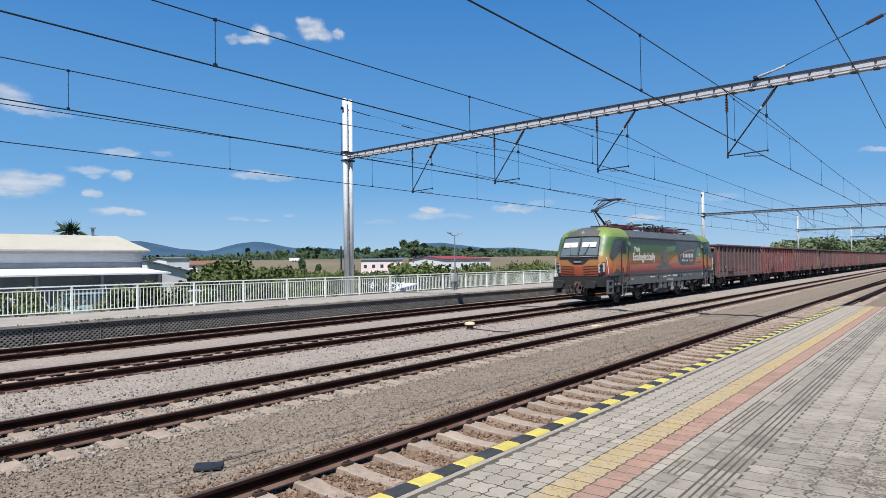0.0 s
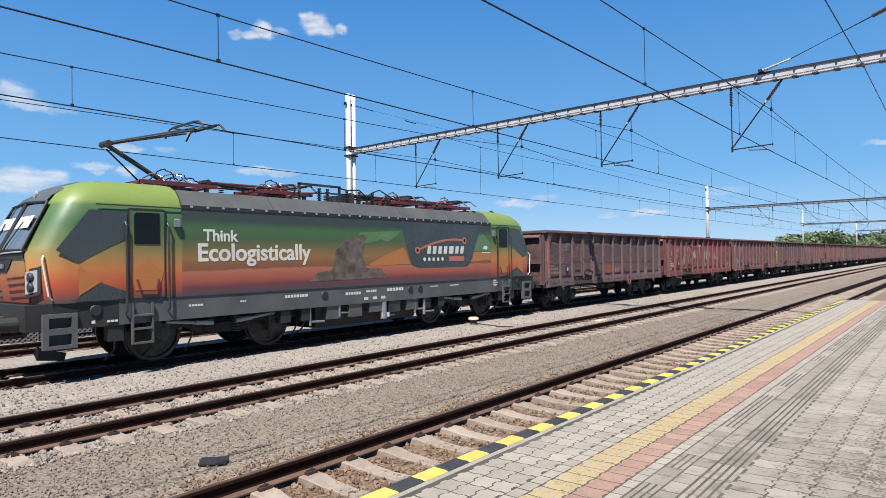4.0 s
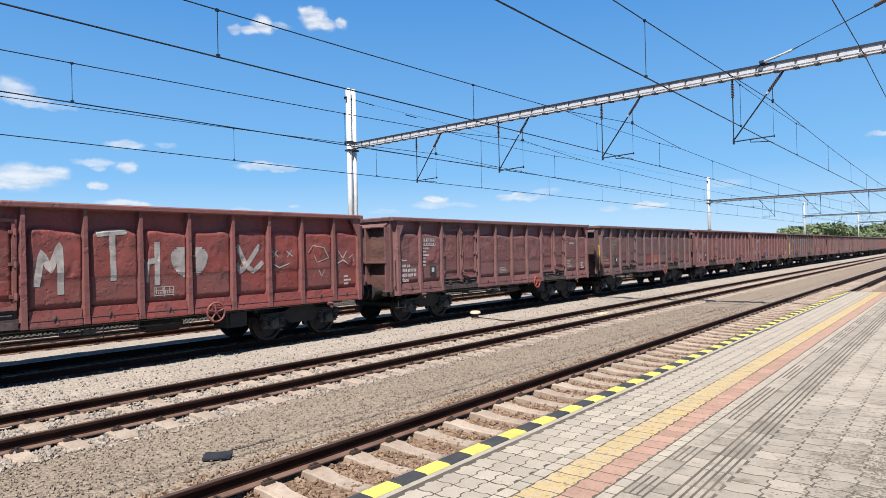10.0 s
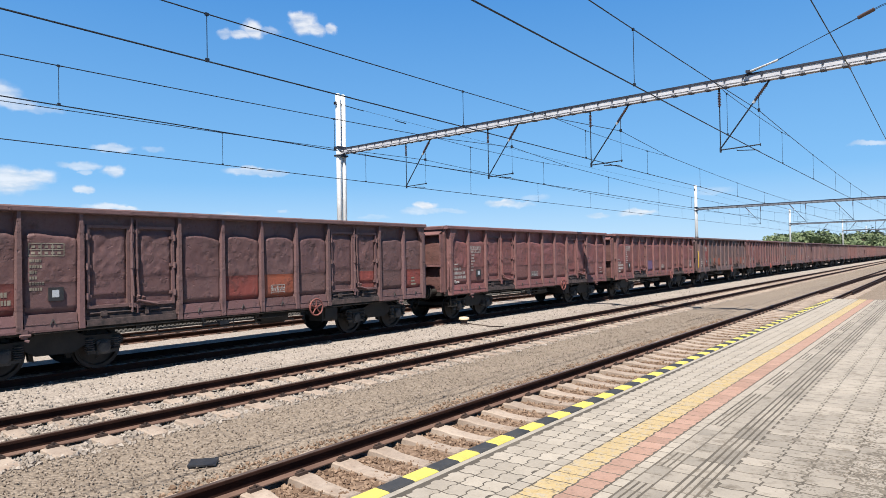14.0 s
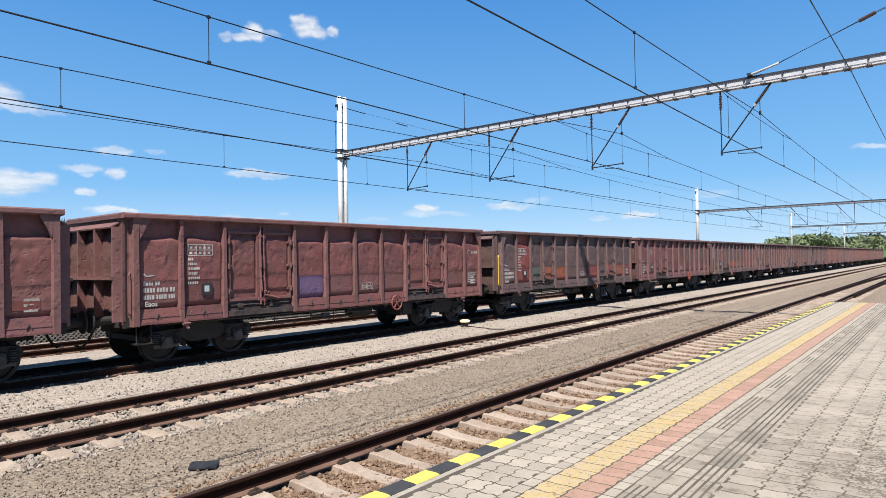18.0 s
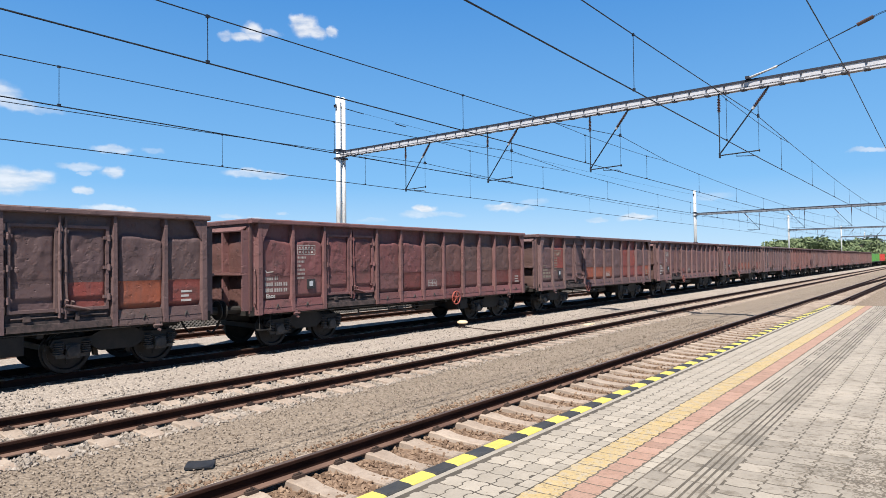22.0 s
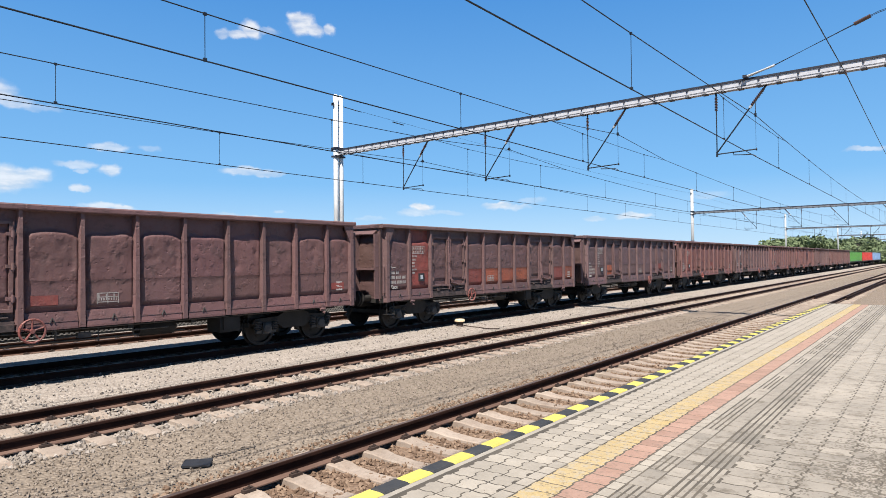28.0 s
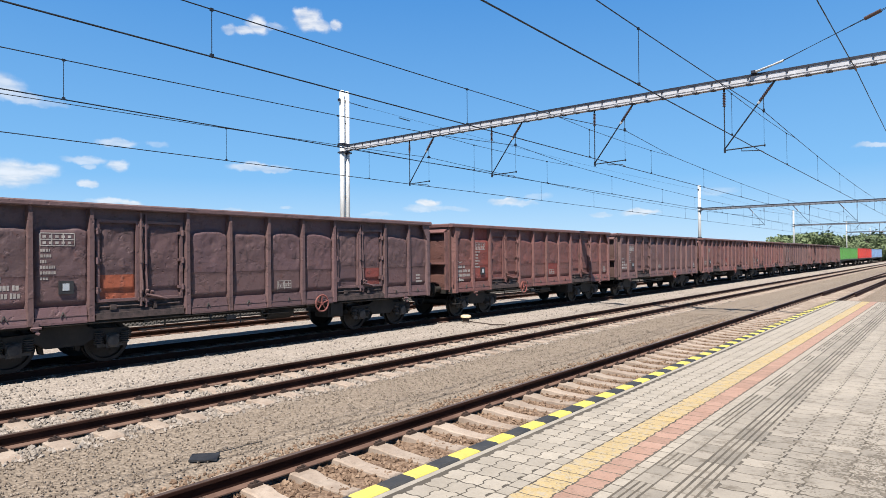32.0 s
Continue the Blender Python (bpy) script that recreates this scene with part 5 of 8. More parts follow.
for i in range(64):
    az = 39 + 21 * i / 64 + r.uniform(-0.2, 0.2)
    d = r.uniform(62, 92)
    x, y = polar(az, d)
    rise = float(np.interp(az, (39.0, 39.9, 40.3, 41.6, 43.1, 44.2, 46.2, 50.7, 52.7, 55.0, 57.0, 58.4, 59.7, 60.9), (-0.3, -0.2, 0.3, 0.62, 0.3, -0.3, -0.25, -0.05, 0.05, 0.2, 0.8, 0.9, 0.72, 0.3)))
    shrub(x, y, GZ, (5.07 + d * math.tan(radians(rise))) / 2.65 * r.uniform(0.78, 1.0))
for i in range(26):
    az = 20 + 19 * i / 26
    x, y = polar(az, r.uniform(95, 140))
    shrub(x, y, GZ - 0.3, r.uniform(1.6, 2.25))
for i in range(30):
    x = 3 + 28 * i / 30 + r.uniform(-0.4, 0.4)
    shrub(x, 30.6 + r.uniform(-0.8, 1.6), -0.76, r.uniform(0.72, 0.92) if 7 < x < 10.4 or 13.1 < x < 15.8 or x > 18.4 else r.uniform(0.28, 0.42))
for az, d, s in ((59.2, 85, 0.60), (58.2, 92, 0.61), (57.0, 120, 0.65)):
    x, y = polar(az, d)
    plant_tree(r.choice(BROAD), x, y, GZ, s, "leafy green tree behind the railing")
x, y = polar(70.0, 88)
t = thing("tree", "dark spiky treetop showing over the warehouse roof", "tree", at=(x, y, GZ))
part("trunk", Geo().path([(0, 0, 0), (0.15, 0, 4.5), (0, 0.1, 9.8)], 0.22, 8), M["bark"], t)
g, rs = Geo(), random.Random(31)
for k in range(84):
    a = (k % 21) * 0.3 + rs.uniform(-0.12, 0.12)
    d = Vector((math.cos(a), math.sin(a), rs.uniform(-0.35, 1.5) + 0.35 * math.sin(3 * a))).normalized()
    w = d.orthogonal().normalized() * rs.uniform(0.08, 0.22)
    c, n = Vector((0.25 * math.sin(2 * k), 0.2 * math.cos(5 * k), 9.6)), rs.choice((0.9, 1.2, 1.5, 1.9, 2.1))
    tip = c + d * n - Vector((0, 0, 0.12 * n * n * (1 - d.z)))
    g.add([c - w, c + d * n * 0.5 + w, tip, c + d * n * 0.5 - w], [(0, 1, 2), (0, 2, 3)])
part("crown", flat_leaves("crown", g, M["leaf_far"]), None, t, "pointed dark leaves")

# ---- weeds along the far platform ----
M["weed"] = leaf_material("dry_green_weeds", (0.075, 0.085, 0.025), (0.19, 0.17, 0.07))
g, rw = Geo(), random.Random(77)
for line_y, z, n in ((22.09, 0.475, 420), (26.42, 0.462, 520)):
    for _ in range(n):
        x = 5 + 50 * rw.random() ** 1.3
        if noise.noise((x * 0.9, line_y, 0)) < -0.12:
            continue
        for _ in range(4):
            px, py, s = x + rw.uniform(-0.12, 0.12), line_y + rw.uniform(-0.06, 0.08), rw.uniform(0.02, 0.065)
            a = rw.uniform(0, 6.28)
            g.add([(px - 0.02, py, z - 0.01), (px + 0.02, py + 0.01, z - 0.01), (px + s * 0.6 * math.cos(a), py + s * 0.6 * math.sin(a), z + s)], [(0, 1, 2)])
me = bpy.data.meshes.new("weeds")
me.from_pydata(g.v, [], g.f)
me.materials.append(M["weed"])
tagged(part("weeds", me, None), "dry green weeds along the far platform's edges", "weeds", kind="stuff")

# ---- fields and hills ----
M["field"] = surface("ripe_yellow_field", (0.104, 0.086, 0.050), (0.150, 0.122, 0.076), 0.95, big=0.02, fine=1.0, bump=0.3, dist=0.05)
# distance haze is put into the hills' colour as blue
M["hill"] = surface("hazed_blue_wooded_hills", (0.037, 0.074, 0.122), (0.056, 0.100, 0.160), 1.0, big=0.004, fine=0.05, bump=0.4, dist=4.0, spec=0.0)
g = Geo()
g.loft([[(*polar(az, d), -3.4 + z * min(1.0, (az - 8) / 8, (84 - az) / 8)) for d, z in ((200, 0.0), (225, 4.4), (340, 8.9), (520, 8.9), (640, 0.0))] for az in range(8, 85, 4)], closed=False, caps=False)
tagged(part("field", g, M["field"]), "ripe yellow field across the plain", "field", kind="structure")


def hill_height(az):
    h = 1.22 + 0.10 * noise.noise((az * 0.35, 0.2, 0)) + 0.06 * noise.noise((az * 1.3, 1.2, 0)) + 0.05 * noise.noise((az * 4.0, 1.2, 0))
    for c, k, w in ((65.6, 1.05, 3.6), (56.0, 0.98, 3.0), (50.5, 0.40, 2.5), (40.0, 0.70, 3.2), (33.0, 0.2, 5.0)):
        h += k * math.exp(-((az - c) / w) ** 2)
    return 0.35 + (h - 0.35) * max(0.0, min(1.0, (az - 14) / 20))


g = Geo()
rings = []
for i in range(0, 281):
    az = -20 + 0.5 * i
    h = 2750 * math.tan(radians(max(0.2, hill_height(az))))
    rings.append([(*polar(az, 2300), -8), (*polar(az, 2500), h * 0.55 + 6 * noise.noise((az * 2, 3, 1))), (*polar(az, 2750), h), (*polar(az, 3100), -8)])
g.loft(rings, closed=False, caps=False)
tagged(part("hills", g, M["hill"], smooth=True), "long wooded hills on the horizon, blue with painted haze", "hills", kind="structure")


# ---- the train ----
SPEED = 6.233                      # metres a second, towards -x
FIRST = 10.78 + 6 * SPEED          # where the first wagon's body begins at the start
PITCH, BODY = 14.04, 12.72
RIBS = (0.10, 1.12, 2.20, 4.25, 5.33, 6.42, 7.50, 8.60, 10.62, 11.70, 12.62)
DOORS = (2, 7)
FIXED = (0, 1, 7, 8, 9, 13, 16)       # wagons with one door only
SIDE, FLOOR_Z, TOP_Z, SEAM = -1.345, 1.06, 3.20, 1.86
carried = []                       # (thing, its x at the start)
spinning = []                      # (wheelset, its place, its radius)


def smooth(s):
    s = max(0.0, min(1.0, s))
    return s * s * (3 - 2 * s)


@functools.lru_cache(None)
def dents(seed):
    """Small blows in a side sheet: place, half size and depth, in shares of the sheet and metres."""
    q = random.Random(900 + seed)
    return [(q.uniform(0.14, 0.9), q.uniform(0.40, 0.80) if i % 5 else q.uniform(0.18, 0.32), q.uniform(0.030, 0.075), q.uniform(0.018, 0.045), q.uniform(-0.024, 0.008)) for i in range(13)]


def bulge(u, v, seed, amount=0.072):
    """How far a dented side sheet stands out at (u, v), both 0 to 1."""
    leaf = 20 <= seed < 40
    top = (0.965 if leaf else 0.83) - 0.05 * abs(2 * u - 1) ** 4 + (0.0 if leaf else 0.014 * math.sin(u * 5 + seed * 2.3))
    e = smooth((u - 0.06) / 0.04) * smooth((0.995 - u) / 0.03) * smooth((v - 0.105) / 0.022) * smooth((top - v) / 0.035)
    d = 0.022 * noise.noise((u * 2.2 + seed * 7.1, v * 3.0, seed)) + 0.011 * noise.noise((u * 5 + seed, v * 7, 3.3 + seed)) + 0.005 * noise.noise((u * 11 + seed, v * 15, seed))
    for du, dv, ru, rv, deep in dents(seed):
        q = ((u - du) / ru) ** 2 + ((v - dv) / rv) ** 2
        if q < 6.0:
            d += deep * math.exp(-q)
    # the sheets below the seam are flatter, under a narrow welded lip
    lip = 0.010 * math.exp(-((v - 0.372) / 0.010) ** 2)
    return e * (amount + d * (0.25 + 0.75 * smooth((v - 0.38) / 0.04)) - 0.012 * (1 - smooth((v - 0.375) / 0.012)) + lip)


def sheet(seed, w, z0, z1, zlo, zhi, nx=11, nz=9, amount=0.072):
    """A dented sheet w wide between zlo and zhi, a piece of one bulge from z0 to z1."""
    g = Geo()
    vs = []
    for j in range(nz + 1):
        for i in range(nx + 1):
            z = zlo + (zhi - zlo) * j / nz
            u = i / nx
            vs.append((u * w, -bulge(u, (z - z0) / (z1 - z0), seed, amount), z))
    n = nx + 1
    fs = [(j * n + i, j * n + i + 1, (j + 1) * n + i + 1, (j + 1) * n + i) for j in range(nz) for i in range(nx)]
    k = len(vs)
    vs += [(0, 0.03, zlo), (w, 0.03, zlo), (w, 0.03, zhi), (0, 0.03, zhi)]
    fs += [(k + 3, k + 2, k + 1, k)]
    g.add(vs, fs)
    me = bpy.data.meshes.new("side_sheet")
    me.from_pydata(g.v, [], g.f)
    me.materials.append(M["paint"])
    me.shade_smooth()
    return me


NV = 8
BAY_W = 1.02
UPPER = [sheet(s, BAY_W, FLOOR_Z, TOP_Z, SEAM, TOP_Z, 26, 32) for s in range(NV)]
LOWER = [sheet(s, BAY_W, FLOOR_Z, TOP_Z, FLOOR_Z, SEAM - 0.006, 24, 16) for s in range(NV)]
LEAF_W = 0.74
LEAF_UP = [sheet(s + 20, LEAF_W, 1.36, 2.93, SEAM, 2.93, 22, 26, 0.04) for s in range(4)]
LEAF_LO = [sheet(s + 20, LEAF_W, 1.36, 2.93, 1.36, SEAM - 0.006, 22, 12, 0.04) for s in range(4)]
HALF_W = 0.93
HALF_UP = [sheet(s + 70, HALF_W, FLOOR_Z, TOP_Z, SEAM, TOP_Z, 22, 28, 0.045) for s in range(2)]
HALF_LO = [sheet(s + 70, HALF_W, FLOOR_Z, TOP_Z, FLOOR_Z, SEAM - 0.006, 22, 16, 0.045) for s in range(2)]
# the sides turned away from the platform are plainer
BACK = {w: (sheet(5, w, FLOOR_Z, TOP_Z, SEAM, TOP_Z, 8, 8), sheet(5, w, FLOOR_Z, TOP_Z, FLOOR_Z, SEAM - 0.006, 8, 6)) for w in (BAY_W, HALF_W)}
BACK[LEAF_W] = sheet(20, LEAF_W, 1.36, 2.93, SEAM, 2.93, 7, 7, 0.04), sheet(20, LEAF_W, 1.36, 2.93, 1.36, SEAM - 0.006, 7, 5, 0.04)
END_UP = [sheet(s + 40, 0.84, 1.98, 3.07, 1.98, 3.07, 8, 10, 0.04) for s in range(3)]
END_LO = [sheet(s + 50, 0.84, 1.10, 1.90, 1.10, 1.90, 8, 8, 0.04) for s in range(3)]


M["grimy_sill"] = surface("grimy_flaking_sill_paint", (0.016, 0.013, 0.013), (0.085, 0.056, 0.053), 0.8, big=7, fine=45, bump=0.4, dist=0.006)


def wagon_meshes():
    m = {}
    # rib: a tapered hat section
    ring = lambda z, d, w: [(-w, 0, z), (-w * 0.62, -d, z), (w * 0.62, -d, z), (w, 0, z)]
    m["rib"] = Geo().loft([ring(0.93, 0.155, 0.085), ring(1.15, 0.15, 0.08), ring(3.04, 0.15, 0.055), ring(3.21, 0.14, 0.05)]).mesh("rib", M["paint_clean"])
    # corner post with its gusset
    g = Geo().loft([ring(0.90, 0.16, 0.10), ring(2.69, 0.155, 0.09), ring(3.21, 0.15, 0.10)])
    g.add([(0.06, -0.148, 3.205), (0.30, -0.148, 3.205), (0.08, -0.152, 2.75), (0.06, -0.10, 3.205), (0.30, -0.10, 3.205), (0.08, -0.10, 2.75)],
          [(0, 2, 1), (3, 4, 5), (0, 1, 4, 3), (1, 2, 5, 4), (2, 0, 3, 5)])
    g2 = Geo()
    g2.add([(-x, y, z) for x, y, z in g.v], g.f)
    g.box(-0.235, -0.07, 0.0, 0.035, 0.95, 3.20)
    m["post_l"] = g.mesh("corner_post", M["paint_clean"])
    m["post_r"] = g2.mesh("corner_post", M["paint_clean"])
    # rim: a folded channel with a lip, along the side
    m["rim"] = Geo().bar([(-1.335, 3.185), (-1.36, 3.185), (-1.37, 3.203), (-1.52, 3.20), (-1.535, 3.22), (-1.535, 3.29), (-1.515, 3.317), (-1.325, 3.317), (-1.325, 3.185)], -0.17, BODY + 0.03).mesh("rim", M["paint_clean"])
    m["end_rim"] = Geo().loft([[(x, y, z) for x, z in ((-0.06, 3.20), (0.09, 3.205), (0.09, 3.317), (-0.05, 3.317), (-0.07, 3.285))] for y in (-1.375, 1.375)]).mesh("end_rim", M["paint_clean"])
    m["sill"] = Geo().bar([(-1.38, 0.955), (-1.46, 0.955), (-1.46, 0.975), (-1.41, 0.985), (-1.41, 1.05), (-1.47, 1.06), (-1.47, 1.075), (-1.37, 1.075)], 0.02, BODY - 0.02).mesh("side_sill", M["paint_clean"])
    m["skirt"] = Geo().loft([[(x, -1.425, 1.255), (x, -1.36, 1.255), (x, -1.40, 0.93), (x, -1.478, 0.92), (x, -1.478, 0.96)] for x in (0.0, 0.92)]).mesh("sill_plate", M["paint"])
    m["flap_hook"] = Geo().tube((0.0, -0.02, 0.05), (0.045, -0.03, -0.05), 0.012, 5).tube((0.0, -0.02, 0.05), (-0.045, -0.03, -0.05), 0.012, 5).mesh("flap_hook", M["under_light"])
    m["floor"] = Geo().box(0.05, BODY - 0.05, -1.36, 1.36, 1.0, 1.10).mesh("floor", M["under"])
    # door leaf frame
    w, t = LEAF_W, 0.055
    f = Geo()
    for x0, x1, z0, z1 in ((-t, 0.0, 1.30, 2.99), (w, w + t, 1.30, 2.99), (0, w, 1.30, 1.36), (0, w, 2.93, 2.99)):
        f.box(x0, x1, -0.072, 0.02, z0, z1)
    m["leaf_frame"] = f.mesh("leaf_frame", M["paint_clean"])
    m["lock"] = (Geo().tube((0, -0.10, 1.18), (0, -0.10, 3.15), 0.028).box(-0.045, 0.045, -0.08, 0, 1.95, 2.12).box(-0.05, 0.05, -0.075, 0, 2.55, 2.66)
                 .box(-0.05, 0.05, -0.075, 0, 1.40, 1.50).box(-0.05, 0.05, -0.115, 0, 2.86, 2.93).box(-0.06, 0.06, -0.12, 0, 1.28, 1.36)
                 .tube((0, -0.12, 2.02), (0.02, -0.14, 1.52), 0.018).tube((0, -0.11, 2.10), (0, -0.11, 2.42), 0.036).tube((0.10, -0.13, 1.42), (0.42, -0.15, 1.34), 0.028).tube((0.10, -0.05, 1.36), (0.12, -0.14, 1.52), 0.035)).mesh("lock_bar", M["paint_clean"])
    m["hinge"] = Geo().tube((0, -0.085, -0.065), (0, -0.085, 0.065), 0.032).box(-0.10, 0.08, -0.08, 0.0, -0.032, 0.032).mesh("hinge", M["paint_clean"])
    m["door_head"] = Geo().box(-0.035, 1.945, -0.03, 0.018, 2.985, 3.212).mesh("door_head", M["paint"])
    m["door_step"] = (Geo().box(0, 1.9, -0.075, 0.0, 1.08, 1.13).box(0, 1.9, -0.03, 0.02, 1.13, 1.30).tube((0.1, -0.06, 1.2), (1.8, -0.06, 1.2), 0.02).box(0.02, 1.88, -0.134, -0.03, 0.948, 1.079)
                      .box(0.3, 0.42, -0.11, 0, 1.14, 1.24).box(1.2, 1.27, -0.12, 0, 1.12, 1.26).mesh("door_sill", M["grimy_sill"]))
    m["end_bar_v"] = Geo().box(-0.19, 0.10, -0.028, 0.028, 1.02, 3.02).mesh("end_stanchion", M["paint_clean"])
    m["end_bar_h"] = Geo().box(-0.24, 0.0, -1.33, 1.33, 1.905, 1.97).mesh("end_rail", M["paint_clean"])
    m["end_back"] = Geo().box(0.0, 0.05, -1.37, 1.37, 1.02, 3.21).mesh("end_wall", M["paint"])
    m["end_cap"] = Geo().loft([[(x, y, z) for x, z in ((-0.20, 3.02), (0.0, 3.14), (0.0, 3.11), (-0.19, 2.99))] for y in (-1.25, 1.25)]).mesh("end_flap_lip", M["paint_clean"])
    m["headstock"] = Geo().box(-0.12, 0.10, -1.36, 1.36, 0.88, 1.10).mesh("headstock", M["under"])
    m["buffer"] = Geo().turned([(0.0, -0.46), (0.10, -0.46), (0.10, 0.0)], (0, 0, 0), "x", 14).turned([(0.0, -0.50), (0.15, -0.50), (0.235, -0.485), (0.235, -0.455), (0.10, -0.44)], (0, 0, 0), "x", 18).mesh("buffer", M["under"])
    m["coupling"] = Geo().path([(0.0, 0, 0.98), (-0.25, 0, 0.98), (-0.36, 0, 0.86), (-0.62, 0, 0.80)], 0.04, 8).mesh("coupling", M["under"])
    m["hose"] = Geo().path([(-0.1, -0.35, 0.95), (-0.28, -0.35, 0.85), (-0.4, -0.33, 0.6), (-0.52, -0.3, 0.45), (-0.66, -0.3, 0.52)], 0.028, 7).mesh("brake_hose", M["under"])
    m["step"] = Geo().box(0, 0.36, -1.40, -1.16, 0.50, 0.53).tube((0.02, -1.38, 0.52), (0.02, -1.36, 0.95), 0.014).tube((0.34, -1.38, 0.52), (0.34, -1.36, 0.95), 0.014).mesh("step", M["under"])
    m["handrail"] = Geo().path([(0, 0, 1.15), (-0.06, -0.06, 1.2), (-0.06, -0.06, 2.0), (0, 0, 2.06)], 0.016).mesh("handrail", M["paint_clean"])
    m["centre_sill"] = Geo().box(0.1, BODY - 0.1, -0.25, 0.25, 0.72, 1.0).box(0.6, BODY - 0.6, -1.28, -1.16, 0.86, 1.0).box(0.6, BODY - 0.6, 1.16, 1.28, 0.86, 1.0).mesh("underframe", M["under"])
    m["cross"] = Geo().box(-0.06, 0.06, -1.3, 1.3, 0.80, 1.0).mesh("cross_member", M["under"])
    m["cylinder"] = Geo().turned([(0.0, -0.42), (0.17, -0.42), (0.19, -0.36), (0.19, 0.36), (0.17, 0.42), (0.0, 0.42)], (0, 0, 0), "x", 14).mesh("air_tank", M["under"])
    m["rods"] = Geo().tube((0, -0.9, 0.62), (4.4, -0.9, 0.62), 0.02).tube((0.4, -1.1, 0.74), (3.9, -1.1, 0.74), 0.018).tube((0.6, -0.9, 0.62), (0.6, -0.9, 0.95), 0.02).tube((3.2, -0.9, 0.62), (3.2, -0.9, 0.95), 0.02).tube((-2.0, -1.32, 0.885), (7.6, -1.32, 0.885), 0.015).tube((1.5, -1.3, 0.70), (1.5, -1.3, 0.95), 0.022).box(1.9, 2.15, -1.34, -1.22, 0.70, 0.80).tube((1.5, -1.3, 0.73), (2.3, -1.3, 0.76), 0.016).tube((2.3, -1.3, 0.60), (2.3, -1.3, 0.95), 0.014).mesh("brake_rod", M["under_light"])
    m["brake_box"] = Geo().box(-0.28, 0.28, -1.30, -0.75, 0.50, 0.92).box(-0.2, 0.2, -1.34, -1.30, 0.56, 0.86).mesh("valve_box", M["under"])
    # hand wheel
    g = Geo()
    for i in range(18):
        a, b = 6.28319 * i / 18, 6.28319 * (i + 1) / 18
        g.tube((0.22 * math.cos(a), -0.03, 0.22 * math.sin(a)), (0.22 * math.cos(b), -0.03, 0.22 * math.sin(b)), 0.022, 6)
    for i in range(5):
        a = 6.28319 * (i + 0.25) / 5
        g.tube((0, -0.02, 0), (0.21 * math.cos(a), -0.03, 0.21 * math.sin(a)), 0.018, 5)
    g.tube((0, -0.05, 0), (0, 0.2, 0), 0.045, 8)
    m["hand_wheel"] = g.mesh("hand_wheel", M["paint_clean"])
    m["hook"] = Geo().box(-0.05, 0.05, -0.05, 0.02, -0.08, 0.10).tube((-0.09, -0.06, -0.02), (0.09, -0.06, -0.02), 0.03, 6).tube((0, -0.04, -0.10), (0.06, -0.07, -0.13), 0.028, 6).mesh("rope_hook", M["paint_clean"])
    # bogie: side frames, bolster, springs, axle boxes
    b = Geo()
    for s in (-1, 1):
        y0, y1 = sorted((s * 0.93, s * 1.07))
        pts = [(-1.32, 0.60), (-1.25, 0.72), (-0.55, 0.74), (-0.35, 0.84), (0.35, 0.84), (0.55, 0.74), (1.25, 0.72), (1.32, 0.60), (1.2, 0.50), (0.55, 0.56), (0.35, 0.42), (-0.35, 0.42), (-0.55, 0.56), (-1.2, 0.50)]
        b.loft([[(x, y, z) for x, z in pts] for y in (y0, y1)])
    b.box(-0.16, 0.16, -1.0, 1.0, 0.50, 0.80).box(-1.36, -1.30, -0.95, 0.95, 0.5, 0.62).box(1.30, 1.36, -0.95, 0.95, 0.5, 0.62)
    m["bogie"] = b.mesh("bogie", M["under"])
    a = Geo().chamfer_box(-0.13, 0.13, -0.08, 0.06, 0.32, 0.62, 0.03).turned([(0.0, -0.13), (0.09, -0.13), (0.125, -0.115), (0.13, -0.08)], (0, 0, 0.46), "y", 14).box(-0.30, 0.30, -0.05, 0.04, 0.34, 0.40)
    m["axle_box"] = a.mesh("axle_box", M["under_light"])
    sp = Geo()
    sp.turned([(0.0, 0.40)] + [q for i in range(6) for q in ((0.060, 0.40 + i * 0.045), (0.098, 0.415 + i * 0.045), (0.098, 0.425 + i * 0.045), (0.060, 0.44 + i * 0.045))] + [(0.0, 0.67)], (0, 0, 0), "z", 12)
    m["spring"] = sp.mesh("spring", M["under_light"])
    m["brake_shoe"] = Geo().loft([[(0.0, y, 0.30), (0.09, y, 0.28), (0.06, y, 0.46), (0.09, y, 0.64), (0.0, y, 0.62), (-0.03, y, 0.46)] for y in (-0.81, -0.70)]).mesh("brake_shoe", M["under"])
    m["wheelset"] = wheelset_geo(0.46).mesh("wheelset", M["wheel"])
    m["wheelset"].materials.append(M["under"])
    return m


def wheelset_geo(r, gauge=0.75, holes=0):
    g = Geo()
    for s in (-1, 1):
        y = s * gauge
        o = 1 if s > 0 else -1
        g.turned([(0.0, o * 0.06), (0.10, o * 0.06), (0.12, o * 0.02), (r - 0.09, o * 0.005), (r - 0.07, o * 0.06), (r, o * 0.06), (r + 0.003, -o * 0.03), (r + 0.028, -o * 0.045), (r + 0.026, -o * 0.07), (r - 0.08, -o * 0.07), (r - 0.1, -o * 0.02), (0.0, -o * 0.03)], (0, y, 0), "y", 28)
        for i in range(4):
            a = 1.5708 * i + 0.4
            g.tube((0.24 * math.cos(a), y + o * 0.012, 0.24 * math.sin(a)), (0.24 * math.cos(a), y + o * 0.035, 0.24 * math.sin(a)), 0.035, 8)
    g.tube((0, -gauge, 0), (0, gauge, 0), 0.085, 12)
    return g


